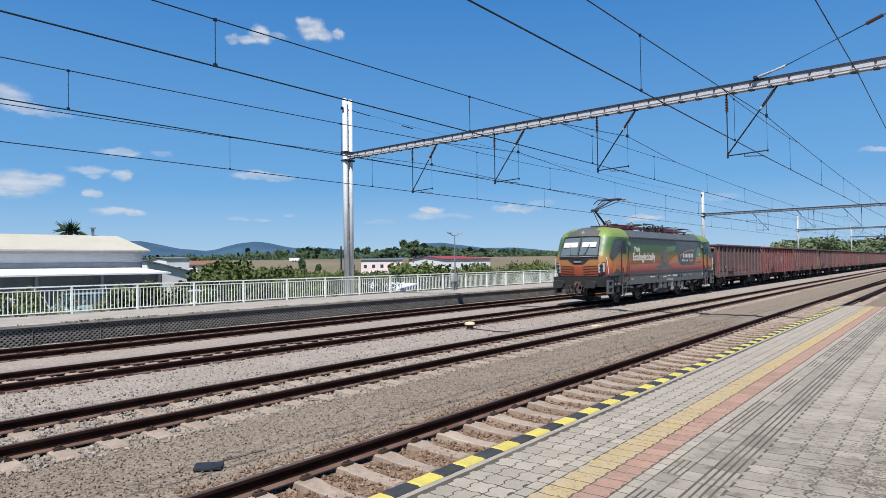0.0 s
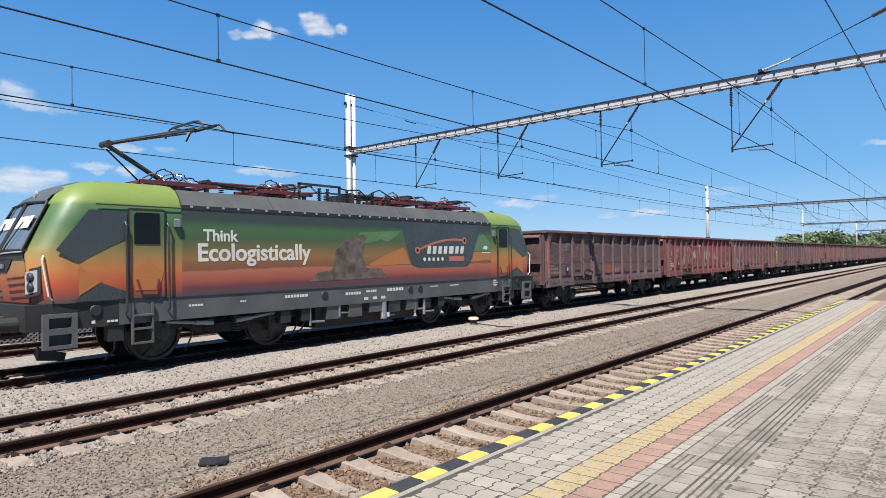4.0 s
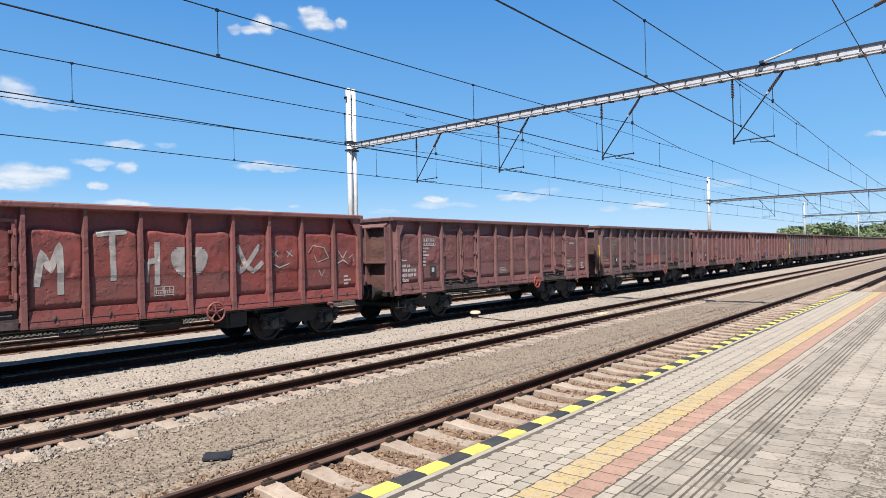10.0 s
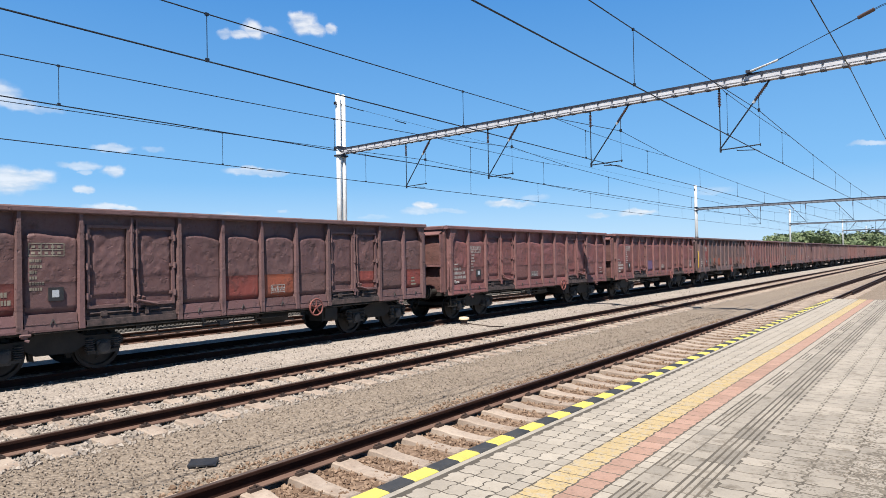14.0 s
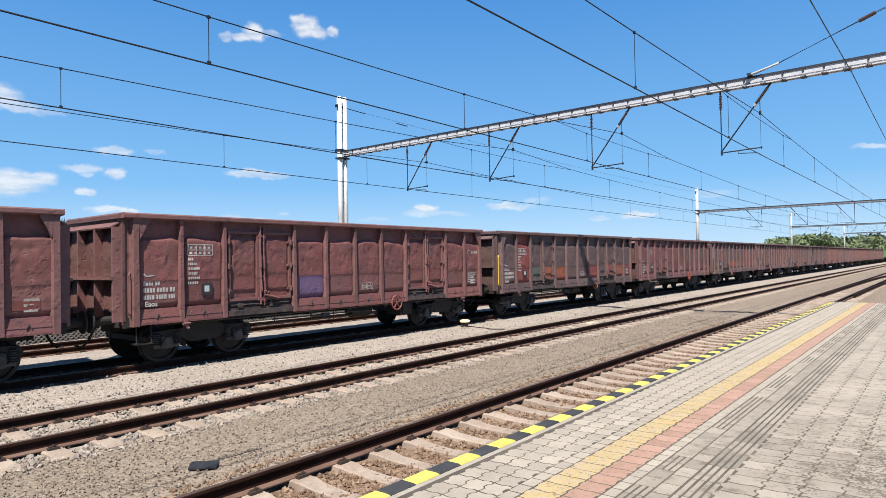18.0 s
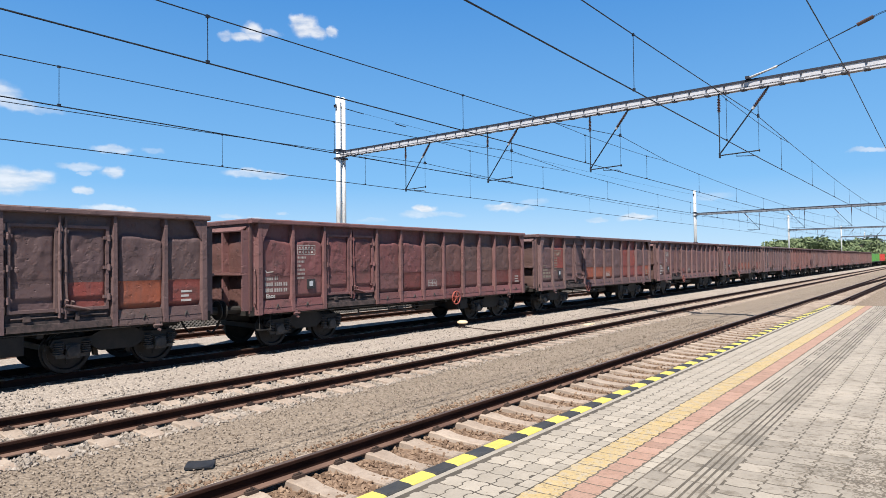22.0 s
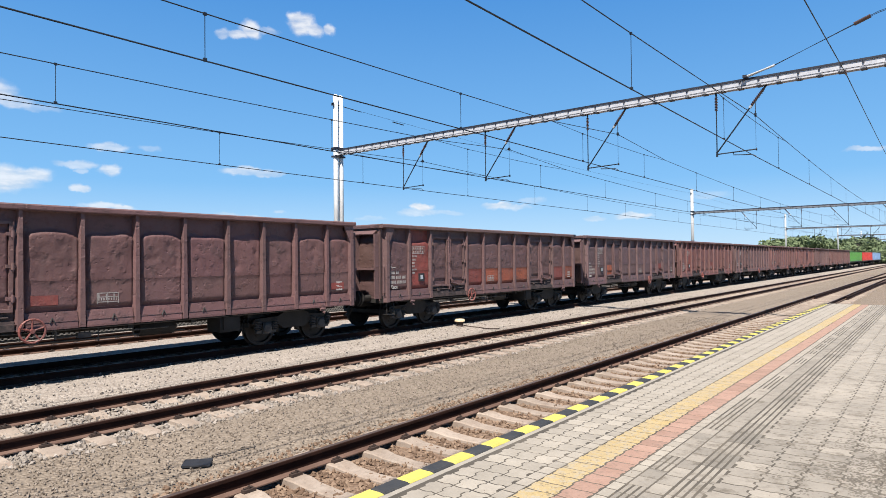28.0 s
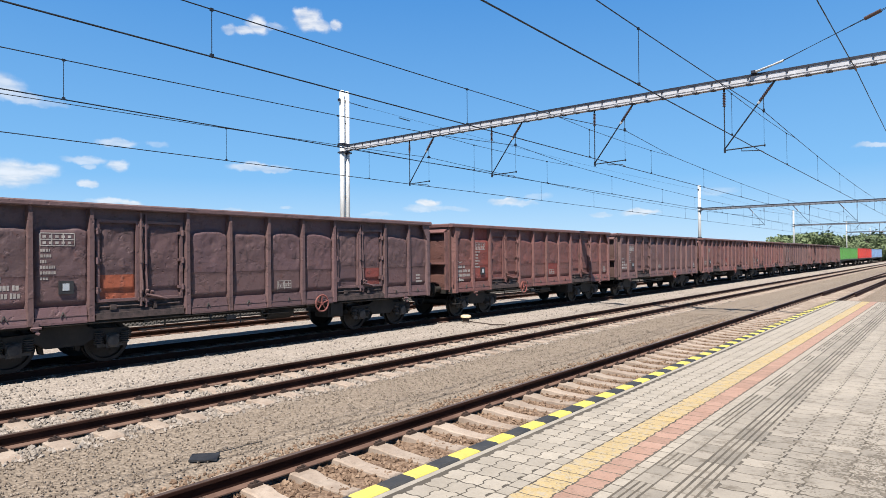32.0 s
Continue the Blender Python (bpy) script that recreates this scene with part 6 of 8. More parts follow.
M["wheel"] = surface("dirty_wheel_steel", (0.009, 0.008, 0.008), (0.028, 0.024, 0.022), 0.6, 0.4, big=4, fine=40)
# paler copy of the running gear, light on springs and rods in its colour
M["under_light"] = surface("lit_running_gear", (0.024, 0.023, 0.024), (0.070, 0.066, 0.063), 0.7, 0.15, big=5, fine=40)
WM = wagon_meshes()


def add_bogie(wagon, x):
    b = part("bogie", WM["bogie"], None, wagon, "dark grimy two-axle bogie", at=(x, 0, 0))
    for s in (-0.9, 0.9):
        ws = part("wheelset", WM["wheelset"], None, b, at=(s, 0, 0.46))
        spinning.append((ws, (s, 0, 0.46), 0.46))
        for y, rz in ((-1.03, 0), (1.03, 180)):
            ab = part("axle_box", WM["axle_box"], None, b, at=(s, y, 0))
            ab.rotation_euler = (0, 0, radians(rz))
        part("brake_shoe", WM["brake_shoe"], None, b, at=(s + (0.52 if s < 0 else -0.61), 0, 0))
        for d in (-0.26, 0.26):
            part("spring", WM["spring"], None, b, at=(s + d, -1.06, 0))


def ribbon(g, pts, width, yf):
    """A flat painted stroke along points of (x, z), lying on the surface yf(x, z)."""
    row = []
    for a, b in zip(pts, pts[1:]):
        n = max(1, int(math.dist(a, b) / 0.06))
        row += [(a[0] + (b[0] - a[0]) * i / n, a[1] + (b[1] - a[1]) * i / n) for i in range(n)]
    row.append(pts[-1])
    vs = []
    for i, (x, z) in enumerate(row):
        (xa, za), (xb, zb) = row[max(0, i - 1)], row[min(len(row) - 1, i + 1)]
        d = math.hypot(xb - xa, zb - za) or 1.0
        nx, nz = -(zb - za) / d * width / 2, (xb - xa) / d * width / 2
        vs += [(x + k * nx, yf(x + k * nx, z + k * nz), z + k * nz) for k in (-1, -0.33, 0.33, 1)]
    g.add(vs, [(i * 4 + k, i * 4 + k + 1, i * 4 + k + 5, i * 4 + k + 4) for i in range(len(row) - 1) for k in range(3)])


def plate(g, x0, x1, z0, z1, yf):
    ribbon(g, [(x0, (z0 + z1) / 2), (x1, (z0 + z1) / 2)], z1 - z0, yf)


def flat_mesh(name, g, material):
    me = bpy.data.meshes.new(name)
    me.from_pydata(g.v, [], g.f)
    me.materials.append(material)
    return me


ORANGE, RED, DARKRED, PURPLE = (0.255, 0.078, 0.036), (0.20, 0.050, 0.038), (0.125, 0.036, 0.03), (0.10, 0.075, 0.16)
GREY, GREEN = (0.10, 0.10, 0.095), (0.07, 0.10, 0.075)

# per wagon: paint, patches of other paint by bay ("u" upper, "l" lower, "a"/"b" door leaves), extras
LOOKS = [
    dict(c=(0.104, 0.073, 0.070), tone="grey-brown", p={"4l": ORANGE, "5x": RED, "6x": DARKRED}, redpost=1, words="orange patch"),
    dict(c=(0.185, 0.044, 0.034), tone="red-brown", p={"0l": RED, "1l": RED, "9l": RED}, graffiti=1, words="white scrawled lines"),
    dict(c=(0.150, 0.067, 0.060), tone="dull red-brown", p={}, words="faded stencils"),
    dict(c=(0.105, 0.063, 0.060), tone="dark brown", p={"0l": DARKRED, "4l": RED, "5l": ORANGE, "7bl": RED, "9l": RED}, yellowrail=1, words="red patches"),
    dict(c=(0.165, 0.070, 0.064), tone="red-brown", p={"4x": GREY, "9x": DARKRED}, words="dented sides"),
    dict(c=(0.158, 0.063, 0.056), tone="red-brown", p={"3l": PURPLE, "1l": (0.12, 0.045, 0.04)}, words="faded purple patch"),
    dict(c=(0.088, 0.065, 0.060), tone="grey-brown", p={"1u": RED, "1l": RED, "2al": GREEN, "2bl": ORANGE, "3l": ORANGE, "6l": RED, "7bl": RED, "8l": ORANGE, "9l": RED}, yellowrail=1, words="orange and red patches"),
    dict(c=(0.140, 0.059, 0.056), tone="red-brown", p={"4l": DARKRED, "5u": (0.092, 0.055, 0.046), "6u": (0.115, 0.060, 0.050), "6l": DARKRED, "7au": (0.098, 0.066, 0.056), "7bu": (0.100, 0.064, 0.054),
         "7al": (0.106, 0.052, 0.045), "7bl": (0.102, 0.060, 0.050), "8u": (0.092, 0.055, 0.045), "8l": DARKRED, "9u": (0.105, 0.058, 0.048), "9l": DARKRED}, words="white stencils"),
    dict(c=(0.100, 0.067, 0.064), tone="grey-brown", p={"1u": RED, "3l": ORANGE, "4l": ORANGE, "5l": ORANGE, "7au": RED, "7al": RED, "7bu": RED, "7bl": RED, "8l": RED, "9l": ORANGE}, words="orange lower patches"),
    dict(c=(0.120, 0.068, 0.064), tone="grey-brown", p={"3x": RED, "9x": RED}, words="small red plates"),
    dict(c=(0.098, 0.061, 0.058), tone="dark brown", p={"1u": RED, "1l": RED, "3l": RED, "4l": ORANGE, "5l": ORANGE, "6l": ORANGE, "8l": RED, "9l": ORANGE}, words="rust-red lower patches"),
    dict(c=(0.095, 0.065, 0.066), tone="grey-brown", p={"2al": ORANGE, "7bl": RED}, words="one orange door patch"),
    dict(c=(0.150, 0.067, 0.055), tone="rusty brown", p={"1u": RED, "1l": RED, "5l": RED}, words="rust-red patches"),
    dict(c=(0.115, 0.070, 0.066), tone="grey-brown", p={}, words="dented sides"),
    dict(c=(0.150, 0.070, 0.060), tone="red-brown", p={"4l": RED}, words="dented sides"),
    dict(c=(0.165, 0.072, 0.060), tone="rusty brown", p={"6l": RED}, words="rust patches"),
    dict(c=(0.110, 0.068, 0.064), tone="grey-brown", p={}, words="dented sides"),
    dict(c=(0.140, 0.070, 0.060), tone="brown", p={"3l": RED}, words="rust patches"),
    dict(c=(0.120, 0.067, 0.060), tone="brown", p={}, words="dented sides"),
]
# strokes of the white scrawl on the second wagon, (x, z) in its own space
SCRAWL_A = [[(0.47, 2.86), (0.56, 2.12)], [(0.37, 2.86), (1.0, 2.84)], [(2.93, 2.71), (2.8, 1.97), (2.53, 1.57)], [(3.14, 2.76), (2.9, 1.64), (2.53, 1.43)],
            [(3.3, 2.19), (3.65, 2.71)], [(3.36, 1.62), (3.36, 2.24), (3.46, 2.28), (3.4, 1.67)], [(3.82, 2.66), (3.73, 1.65)],
            [(4.47, 1.71), (4.57, 2.36), (4.71, 2.01), (4.88, 2.51), (4.89, 1.54)]]
SCRAWL_B = [[(5.55, 2.72), (6.15, 2.78)], [(5.86, 2.72), (5.87, 1.76)], [(6.54, 1.69), (6.54, 2.12), (6.79, 2.17)], [(6.78, 2.56), (6.78, 1.62)],
            [(8.73, 2.48), (8.98, 1.98), (9.38, 2.48)], [(8.73, 2.04), (8.82, 1.83), (8.98, 1.98), (9.18, 1.83), (9.46, 2.06)]]
SCRAWL_C = [[(9.74, 2.32), (9.92, 2.18)], [(9.90, 2.34), (9.75, 2.17)], [(10.16, 2.32), (10.36, 2.18)], [(10.34, 2.34), (10.18, 2.16)], [(9.78, 1.99), (9.95, 1.90), (10.25, 2.0)],
            [(10.84, 2.26), (11.0, 2.46), (11.38, 2.4), (11.54, 2.12), (11.14, 2.0), (11.05, 2.2)], [(11.2, 1.8), (11.3, 1.62), (11.4, 1.8)],
            [(11.9, 2.3), (12.05, 2.1), (12.2, 2.3)], [(11.85, 1.95), (12.05, 2.05), (12.25, 1.92)], [(12.28, 2.1), (12.42, 2.2), (12.45, 2.0)]]
M["scrawl"] = surface("faded_white_spray", (0.225, 0.199, 0.188), (0.330, 0.307, 0.292), 0.85, big=4, fine=30)
M["teal_spray"] = surface("faded_teal_spray", (0.06, 0.15, 0.13), (0.10, 0.20, 0.18), 0.8, big=4, fine=30)
M["faded_mark"] = surface("worn_stencil_paint", (0.150, 0.130, 0.100), (0.215, 0.190, 0.155), 0.85, big=6, fine=50)
M["black_plate"] = surface("black_plate", (0.012, 0.012, 0.014), (0.025, 0.025, 0.028), 0.6)
M["yellow_rail"] = surface("yellow_handrail_paint", (0.55, 0.38, 0.03), (0.45, 0.30, 0.04), 0.6)


def mixc(a, b, k):
    return tuple(x + (y - x) * k for x, y in zip(a, b))


def open_wagon(k, look_):
    r = random.Random(100 + k)
    w = thing("open_wagon", f"{look_['tone']} high-sided open freight wagon with {look_['words']} on rails", "freight wagon", "open wagons of the train")
    base = look_["c"]
    jit = lambda c, s=0.10: (lambda q: tuple(max(0.01, v * q * r.uniform(0.97, 1.03)) for v in c))(r.uniform(1 - s, 1 + s))
    trim = mixc(base, (0.145, 0.105, 0.098), 0.42)
    surf = {}

    def side(sign):
        nearside = sign < 0
        fr = part("side_frame", WM["sill"], None, w, "long side sill", color=jit(trim)) if nearside else part("side_frame", WM["sill"], None, w, color=jit(trim))
        rim = part("rim", WM["rim"], None, w, "folded top rim", color=jit(trim, 0.05))
        obs = [fr, rim]
        for b in range(10):
            xa, xb = RIBS[b], RIBS[b + 1]
            if b == 7 and k in FIXED:
                # fixed flat panels in place of the second door
                for li, x in enumerate((xa + 0.045, xb - 0.045 - HALF_W)):
                    nm = "ab"[li]
                    cu = look_["p"].get(f"{b}{nm}u", base) if nearside else base
                    cl = look_["p"].get(f"{b}{nm}l", base) if nearside else base
                    obs.append(part("side_sheet", HALF_UP[li] if nearside else BACK[HALF_W][0], None, w, at=(x, SIDE, 0), color=jit(cu)))
                    obs.append(part("side_sheet", HALF_LO[li] if nearside else BACK[HALF_W][1], None, w, at=(x, SIDE, 0), color=jit(cl)))
                    surf[(b, li)] = (x, HALF_W, li + 70, FLOOR_Z, TOP_Z, 0.045, SIDE)
                    obs.append(part("sill_plate", WM["skirt"], None, w, at=(x + 0.005, 0, 0), color=jit(base, 0.25)))
                obs.append(part("rib", WM["rib"], None, w, at=((xa + xb) / 2, SIDE + 0.005, 0), color=jit(trim)))
            elif b in DOORS:
                for li, x in enumerate((xa + 0.165, xb - 0.165 - LEAF_W)):
                    v = r.randrange(4)
                    nm = "ab"[li]
                    d = part("door", WM["leaf_frame"], None, w, "hinged steel side door leaf", at=(x, SIDE - 0.02, 0), color=jit(trim))
                    cu = look_["p"].get(f"{b}{nm}u", base) if nearside else base
                    cl = look_["p"].get(f"{b}{nm}l", base) if nearside else base
                    part("door_sheet", LEAF_UP[v] if nearside else BACK[LEAF_W][0], None, d, at=(0, 0.01, 0), color=jit(cu))
                    part("door_sheet", LEAF_LO[v] if nearside else BACK[LEAF_W][1], None, d, at=(0, 0.01, 0), color=jit(cl))
                    surf[(b, li)] = (x, LEAF_W, v + 20, 1.36, 2.93, 0.04, SIDE - 0.01)
                    for hz in (1.55, 2.15, 2.75):
                        part("hinge", WM["hinge"], None, d, at=((-0.05 if li == 0 else LEAF_W + 0.05), 0, hz), color=jit(trim))
                    obs.append(d)
                obs.append(part("lock_bar", WM["lock"], None, w, at=((xa + xb) / 2 - 0.03, SIDE - 0.01, 0), color=jit(trim)))
                obs.append(part("lock_bar", WM["lock"], None, w, at=((xa + xb) / 2 + 0.09, SIDE + 0.02, -0.03), color=jit(base)))
                obs.append(part("door_head", WM["door_head"], None, w, at=(xa + 0.07, SIDE, 0), color=jit(base)))
                obs.append(part("door_sill", WM["door_step"], None, w, at=(xa + 0.07, SIDE, 0), color=jit(base)))
            else:
                v = r.randrange(NV)
                x = (xa + xb) / 2 - BAY_W / 2
                cu = look_["p"].get(f"{b}u", base) if nearside else base
                cl = look_["p"].get(f"{b}l", mixc(base, (0.13, 0.085, 0.075), 0.3)) if nearside else base
                obs.append(part("side_sheet", UPPER[v] if nearside else BACK[BAY_W][0], None, w, at=(x, SIDE, 0), color=jit(cu)))
                obs.append(part("side_sheet", LOWER[v] if nearside else BACK[BAY_W][1], None, w, at=(x, SIDE, 0), color=jit(cl)))
                surf[b] = (x, BAY_W, v, FLOOR_Z, TOP_Z, 0.072, SIDE)
                obs.append(part("sill_plate", WM["skirt"], None, w, at=((xa + xb) / 2 - 0.46, 0, 0), color=jit(base, 0.25)))
                if nearside:
                    obs.append(part("flap_hook", WM["flap_hook"], None, w, at=((xa + xb) / 2 + r.uniform(-0.1, 0.1), -1.45, 1.10)))
        for i, x in enumerate(RIBS):
            name = "post_l" if i == 0 else "post_r" if i == 10 else "rib"
            c = trim
            obs.append(part("corner_post" if i in (0, 10) else "rib", WM[name], None, w, at=(x, SIDE + 0.005, 0), color=jit(c)))
        for x in (1.2, 11.5):
            obs.append(part("rope_hook", WM["hook"], None, w, at=(x, -1.45, 0.90), color=jit(trim)))
        if not nearside:
            for o in obs:
                x, y, z = o.location
                o.location = (BODY - x, -y, z)
                o.rotation_euler = (0, 0, math.pi)

    side(1)
    surf.clear()
    side(-1)
    part("floor", WM["floor"], None, w, "bare steel floor")
    for x, rz in ((0.0, 0), (BODY, 180)):
        # end walls mixed darker: dark rust, and the recesses' shade put into the colour
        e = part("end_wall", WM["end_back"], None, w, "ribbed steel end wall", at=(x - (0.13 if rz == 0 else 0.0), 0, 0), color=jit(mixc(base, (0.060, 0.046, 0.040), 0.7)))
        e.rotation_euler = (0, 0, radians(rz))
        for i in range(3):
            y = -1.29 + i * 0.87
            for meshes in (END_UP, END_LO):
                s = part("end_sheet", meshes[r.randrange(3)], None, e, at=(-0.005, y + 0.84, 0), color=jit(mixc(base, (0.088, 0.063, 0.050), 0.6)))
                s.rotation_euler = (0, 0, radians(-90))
        for y in (-0.44, 0.43, -1.30, 1.30):
            part("end_stanchion", WM["end_bar_v"], None, e, at=(0, y, 0), color=jit(trim))
        part("end_rail", WM["end_bar_h"], None, e, color=jit(trim))
        part("end_lip", WM["end_cap"], None, e, color=jit(trim))
        part("end_rim", WM["end_rim"], None, e, color=jit(trim))
        hs = part("headstock", WM["headstock"], None, w, "dark buffer beam", at=(x, 0, 0))
        hs.rotation_euler = (0, 0, radians(rz))
        for y in (-0.875, 0.875):
            part("buffer", WM["buffer"], None, hs, "round steel buffer", at=(-0.12, y, 1.04))
        part("coupling", WM["coupling"], None, hs, at=(-0.08, 0, 0))
        part("brake_hose", WM["hose"], None, hs)
        part("step", WM["step"], None, hs, at=(0.12, 0, 0))
        part("handrail", WM["handrail"], None, w, "bent grab rail", at=(x, -1.40, 0), color=jit(trim))
    if look_.get("redpost"):
        part("red_streak", Geo().loft([[(0.035, -1.502, 1.30), (0.055, -1.505, 1.30), (0.055, -1.50, 1.30)], [(-0.005, -1.45, 1.75), (0.075, -1.503, 1.75), (0.07, -1.49, 1.75)], [(-0.005, -1.45, 2.60), (0.075, -1.503, 2.60), (0.07, -1.49, 2.60)], [(0.035, -1.502, 2.92), (0.055, -1.505, 2.92), (0.055, -1.50, 2.92)]]), M["paint_clean"], w, "bright red paint streak on the corner post", color=(0.40, 0.075, 0.035))
    if look_.get("yellowrail"):
        part("handrail", Geo().path([(-0.1, -1.40, 1.2), (-0.17, -1.44, 1.25), (-0.17, -1.44, 2.3), (-0.1, -1.40, 2.36)], 0.02), M["yellow_rail"], w, "yellow grab rail")
    part("underframe", WM["centre_sill"], None, w, "dark steel underframe")
    for x in (3.4, 4.9, 6.36, 7.8, 9.3):
        part("cross_member", WM["cross"], None, w, at=(x, 0, 0))
    part("air_tank", WM["cylinder"], None, w, at=(7.15, -0.8, 0.74))
    part("valve_box", WM["brake_box"], None, w, at=(8.75, 0, 0))
    part("brake_rod", WM["rods"], None, w, at=(3.4, 0, 0))
    hx = 4.43 if k in (8, 9, 10, 12, 15) else 8.08
    part("hand_wheel", WM["hand_wheel"], None, w, "spoked hand brake wheel", at=(hx, -1.50, 0.93), color=(0.30, 0.07, 0.045) if k in (2, 7) else (0.20, 0.070, 0.055))
    add_bogie(w, 1.86)
    add_bogie(w, 10.86)

    # stencils: rows of bars for what cannot be read or is a number, outlined tables, plates
    def yf_for(key):
        x0, bw, seed, z0, z1, amount, y = surf[key]
        return lambda x, z: y - bulge((x - x0) / bw, (z - z0) / (z1 - z0), seed, amount) - 0.006

    faded = r.random() < 0.3
    mk = "faded_mark" if k in (0, 3, 8) else "scrawl" if faded else "mark"
    g, yf = Geo(), yf_for(0)
    for i, (x0, n) in enumerate(((0.28, 3), (0.28, 6), (0.28, 6))):
        x, z = x0, 1.76 - i * 0.15
        for q in range(n * 2):
            ln = r.uniform(0.036, 0.060)
            plate(g, x, min(x + ln, 1.0), z, z + 0.102 - 0.012 * r.random(), yf)
            x += ln + (0.045 if q % 4 == 3 else 0.014)
            if x > 0.95:
                break
    if k in (1, 2, 4, 5, 6, 7, 9, 10, 11, 12):
        part("lettering", CLASS_MARK, None, w, "white stencilled class letters", at=(0.30, SIDE - 0.082, 1.31))
    ribbon(g, [(0.28, 2.02), (0.34, 1.96), (0.52, 1.98)], 0.03, yf)
    tagged(part("stencil", flat_mesh("stencil", g, M[mk]), None, w, "rows of faded white stencilled marks"), kind="stuff")
    g, yf = Geo(), yf_for(1)
    xo, zo = 1.30, r.uniform(2.36, 2.48)
    for z in (zo, zo + 0.12, zo + 0.24):
        ribbon(g, [(xo, z), (xo + 0.60, z)], 0.018, yf)
    for x in (xo, xo + 0.2, xo + 0.4, xo + 0.6):
        ribbon(g, [(x, zo), (x, zo + 0.24)], 0.018, yf)
    for i in range(5):
        plate(g, xo + 0.04 + i * 0.11, xo + 0.10 + i * 0.11, zo + 0.15, zo + 0.20, yf)
        plate(g, xo + 0.04 + i * 0.11, xo + 0.10 + i * 0.11, zo + 0.03, zo + 0.08, yf)
    z = zo - 0.12
    for i in range(6):
        x = xo
        for _ in range(r.randrange(3, 7)):
            ln = r.uniform(0.022, 0.045)
            plate(g, x, x + ln, z, z + 0.058, yf)
            x += ln + 0.013
        z -= 0.108
    tagged(part("stencil", flat_mesh("stencil", g, M[mk]), None, w, "white outlined load table and stencilled marks"), kind="stuff")
    p = part("label_holder", Geo().box(1.62, 1.88, SIDE - 0.10, SIDE - 0.05, 1.50, 1.76), M["black_plate"], w, "black label holder")
    part("paper_label", Geo().box(1.68, 1.80, SIDE - 0.106, SIDE - 0.1005, 1.57, 1.71), M["label"], p, "white paper label with a blue mark")
    b = r.choice((4, 5))
    g, yf = Geo(), yf_for(b)
    xm = RIBS[b] + 0.3
    for z in (1.30, 1.40, 1.50, 1.58):
        ribbon(g, [(xm, z), (xm + 0.42, z)], 0.016, yf)
    for x in (xm, xm + 0.21, xm + 0.42):
        ribbon(g, [(x, 1.30), (x, 1.58)], 0.016, yf)
    for i in range(8):
        plate(g, xm + 0.02 + 0.05 * i, xm + 0.045 + 0.05 * i, 1.43, 1.48 if i % 3 else 1.56, yf)
    tagged(part("stencil", flat_mesh("stencil", g, M["scrawl"]), None, w, "small white outlined table"), kind="stuff")
    g, yf = Geo(), yf_for(9)
    for i in range(3):
        plate(g, 12.08, 12.08 + r.uniform(0.15, 0.3), 1.36 + i * 0.10, 1.41 + i * 0.10, yf)
    tagged(part("stencil", flat_mesh("stencil", g, M[mk]), None, w, "small white stencilled marks"), kind="stuff")
    if k in (2, 5):
        # a small italic company mark drawn as plain shapes, with rows of fine marks below
        bay = 8 if k == 2 else 9
        g, yf = Geo(), yf_for(bay)
        xm = RIBS[bay] + (0.22 if k == 5 else 0.16)
        ribbon(g, [(xm, 2.42), (xm + 0.05, 2.56), (xm + 0.13, 2.56)], 0.03, yf)
        for i, wd in enumerate((0.09, 0.07, 0.08, 0.07, 0.06)):
            plate(g, xm + 0.22 + i * 0.10, xm + 0.22 + i * 0.10 + wd, 2.44, 2.52, yf)
        for i in range(5):
            plate(g, xm + 0.02, xm + 0.02 + r.uniform(0.22, 0.50), 1.42 + i * 0.075, 1.455 + i * 0.075, yf)
        tagged(part("stencil", flat_mesh("stencil", g, M["scrawl"]), None, w, "faded pale company mark and fine stencilled rows"), kind="stuff")
    if k == 6:
        yf = yf_for((2, 0))
        for row in (1.56, 1.72):
            g = Geo()
            ribbon(g, [(2.42 + 0.055 * i, row + (0.06 if i % 2 else 0.0) + 0.02 * (i % 3)) for i in range(12)], 0.018, yf)
            part("painted_stroke", flat_mesh("painted_stroke", g, M["teal_spray"]), None, w, "thin teal sprayed scrawl")
    for key, col in look_["p"].items():
        if key.endswith("x"):
            bay = int(key[0])
            g, yf = Geo(), yf_for(bay)
            plate(g, RIBS[bay] + 0.18, RIBS[bay] + 0.66, 1.30, 1.58, yf)
            ob = part("painted_panel", flat_mesh("painted_panel", g, M["paint"]), None, w, "small painted panel", color=col)
    if look_.get("graffiti"):
        for bay in (5, 6):
            g = Geo()
            for i in range(16):
                z = 1.72 + i * 0.045
                half = 0.44 * (1 - ((i - 11) / 11.5) ** 2) ** 0.7 if i < 12 else 0.44 * (1 - ((i - 11) / 5.5) ** 2) ** 0.5
                lo, hi = max(7.52 - half, RIBS[bay] + 0.1), min(7.52 + half, RIBS[bay + 1] - 0.1)
                if hi - lo > 0.03:
                    plate(g, lo, hi, z, z + 0.045, yf_for(bay))
            part("painted_heart", flat_mesh("painted_heart", g, M["scrawl"]), None, w, "half of a faded pale sprayed heart")
        for strokes, wide in ((SCRAWL_A, 0.12), (SCRAWL_B, 0.12), (SCRAWL_C, 0.028)):
            for s in strokes:
                x = sum(q[0] for q in s) / len(s)
                key = max(i for i in range(10) if RIBS[i] <= x)
                if key in DOORS:
                    key = (key, 0 if x < (RIBS[key] + RIBS[key + 1]) / 2 else 1)
                g = Geo()
                ribbon(g, s, wide, yf_for(key))
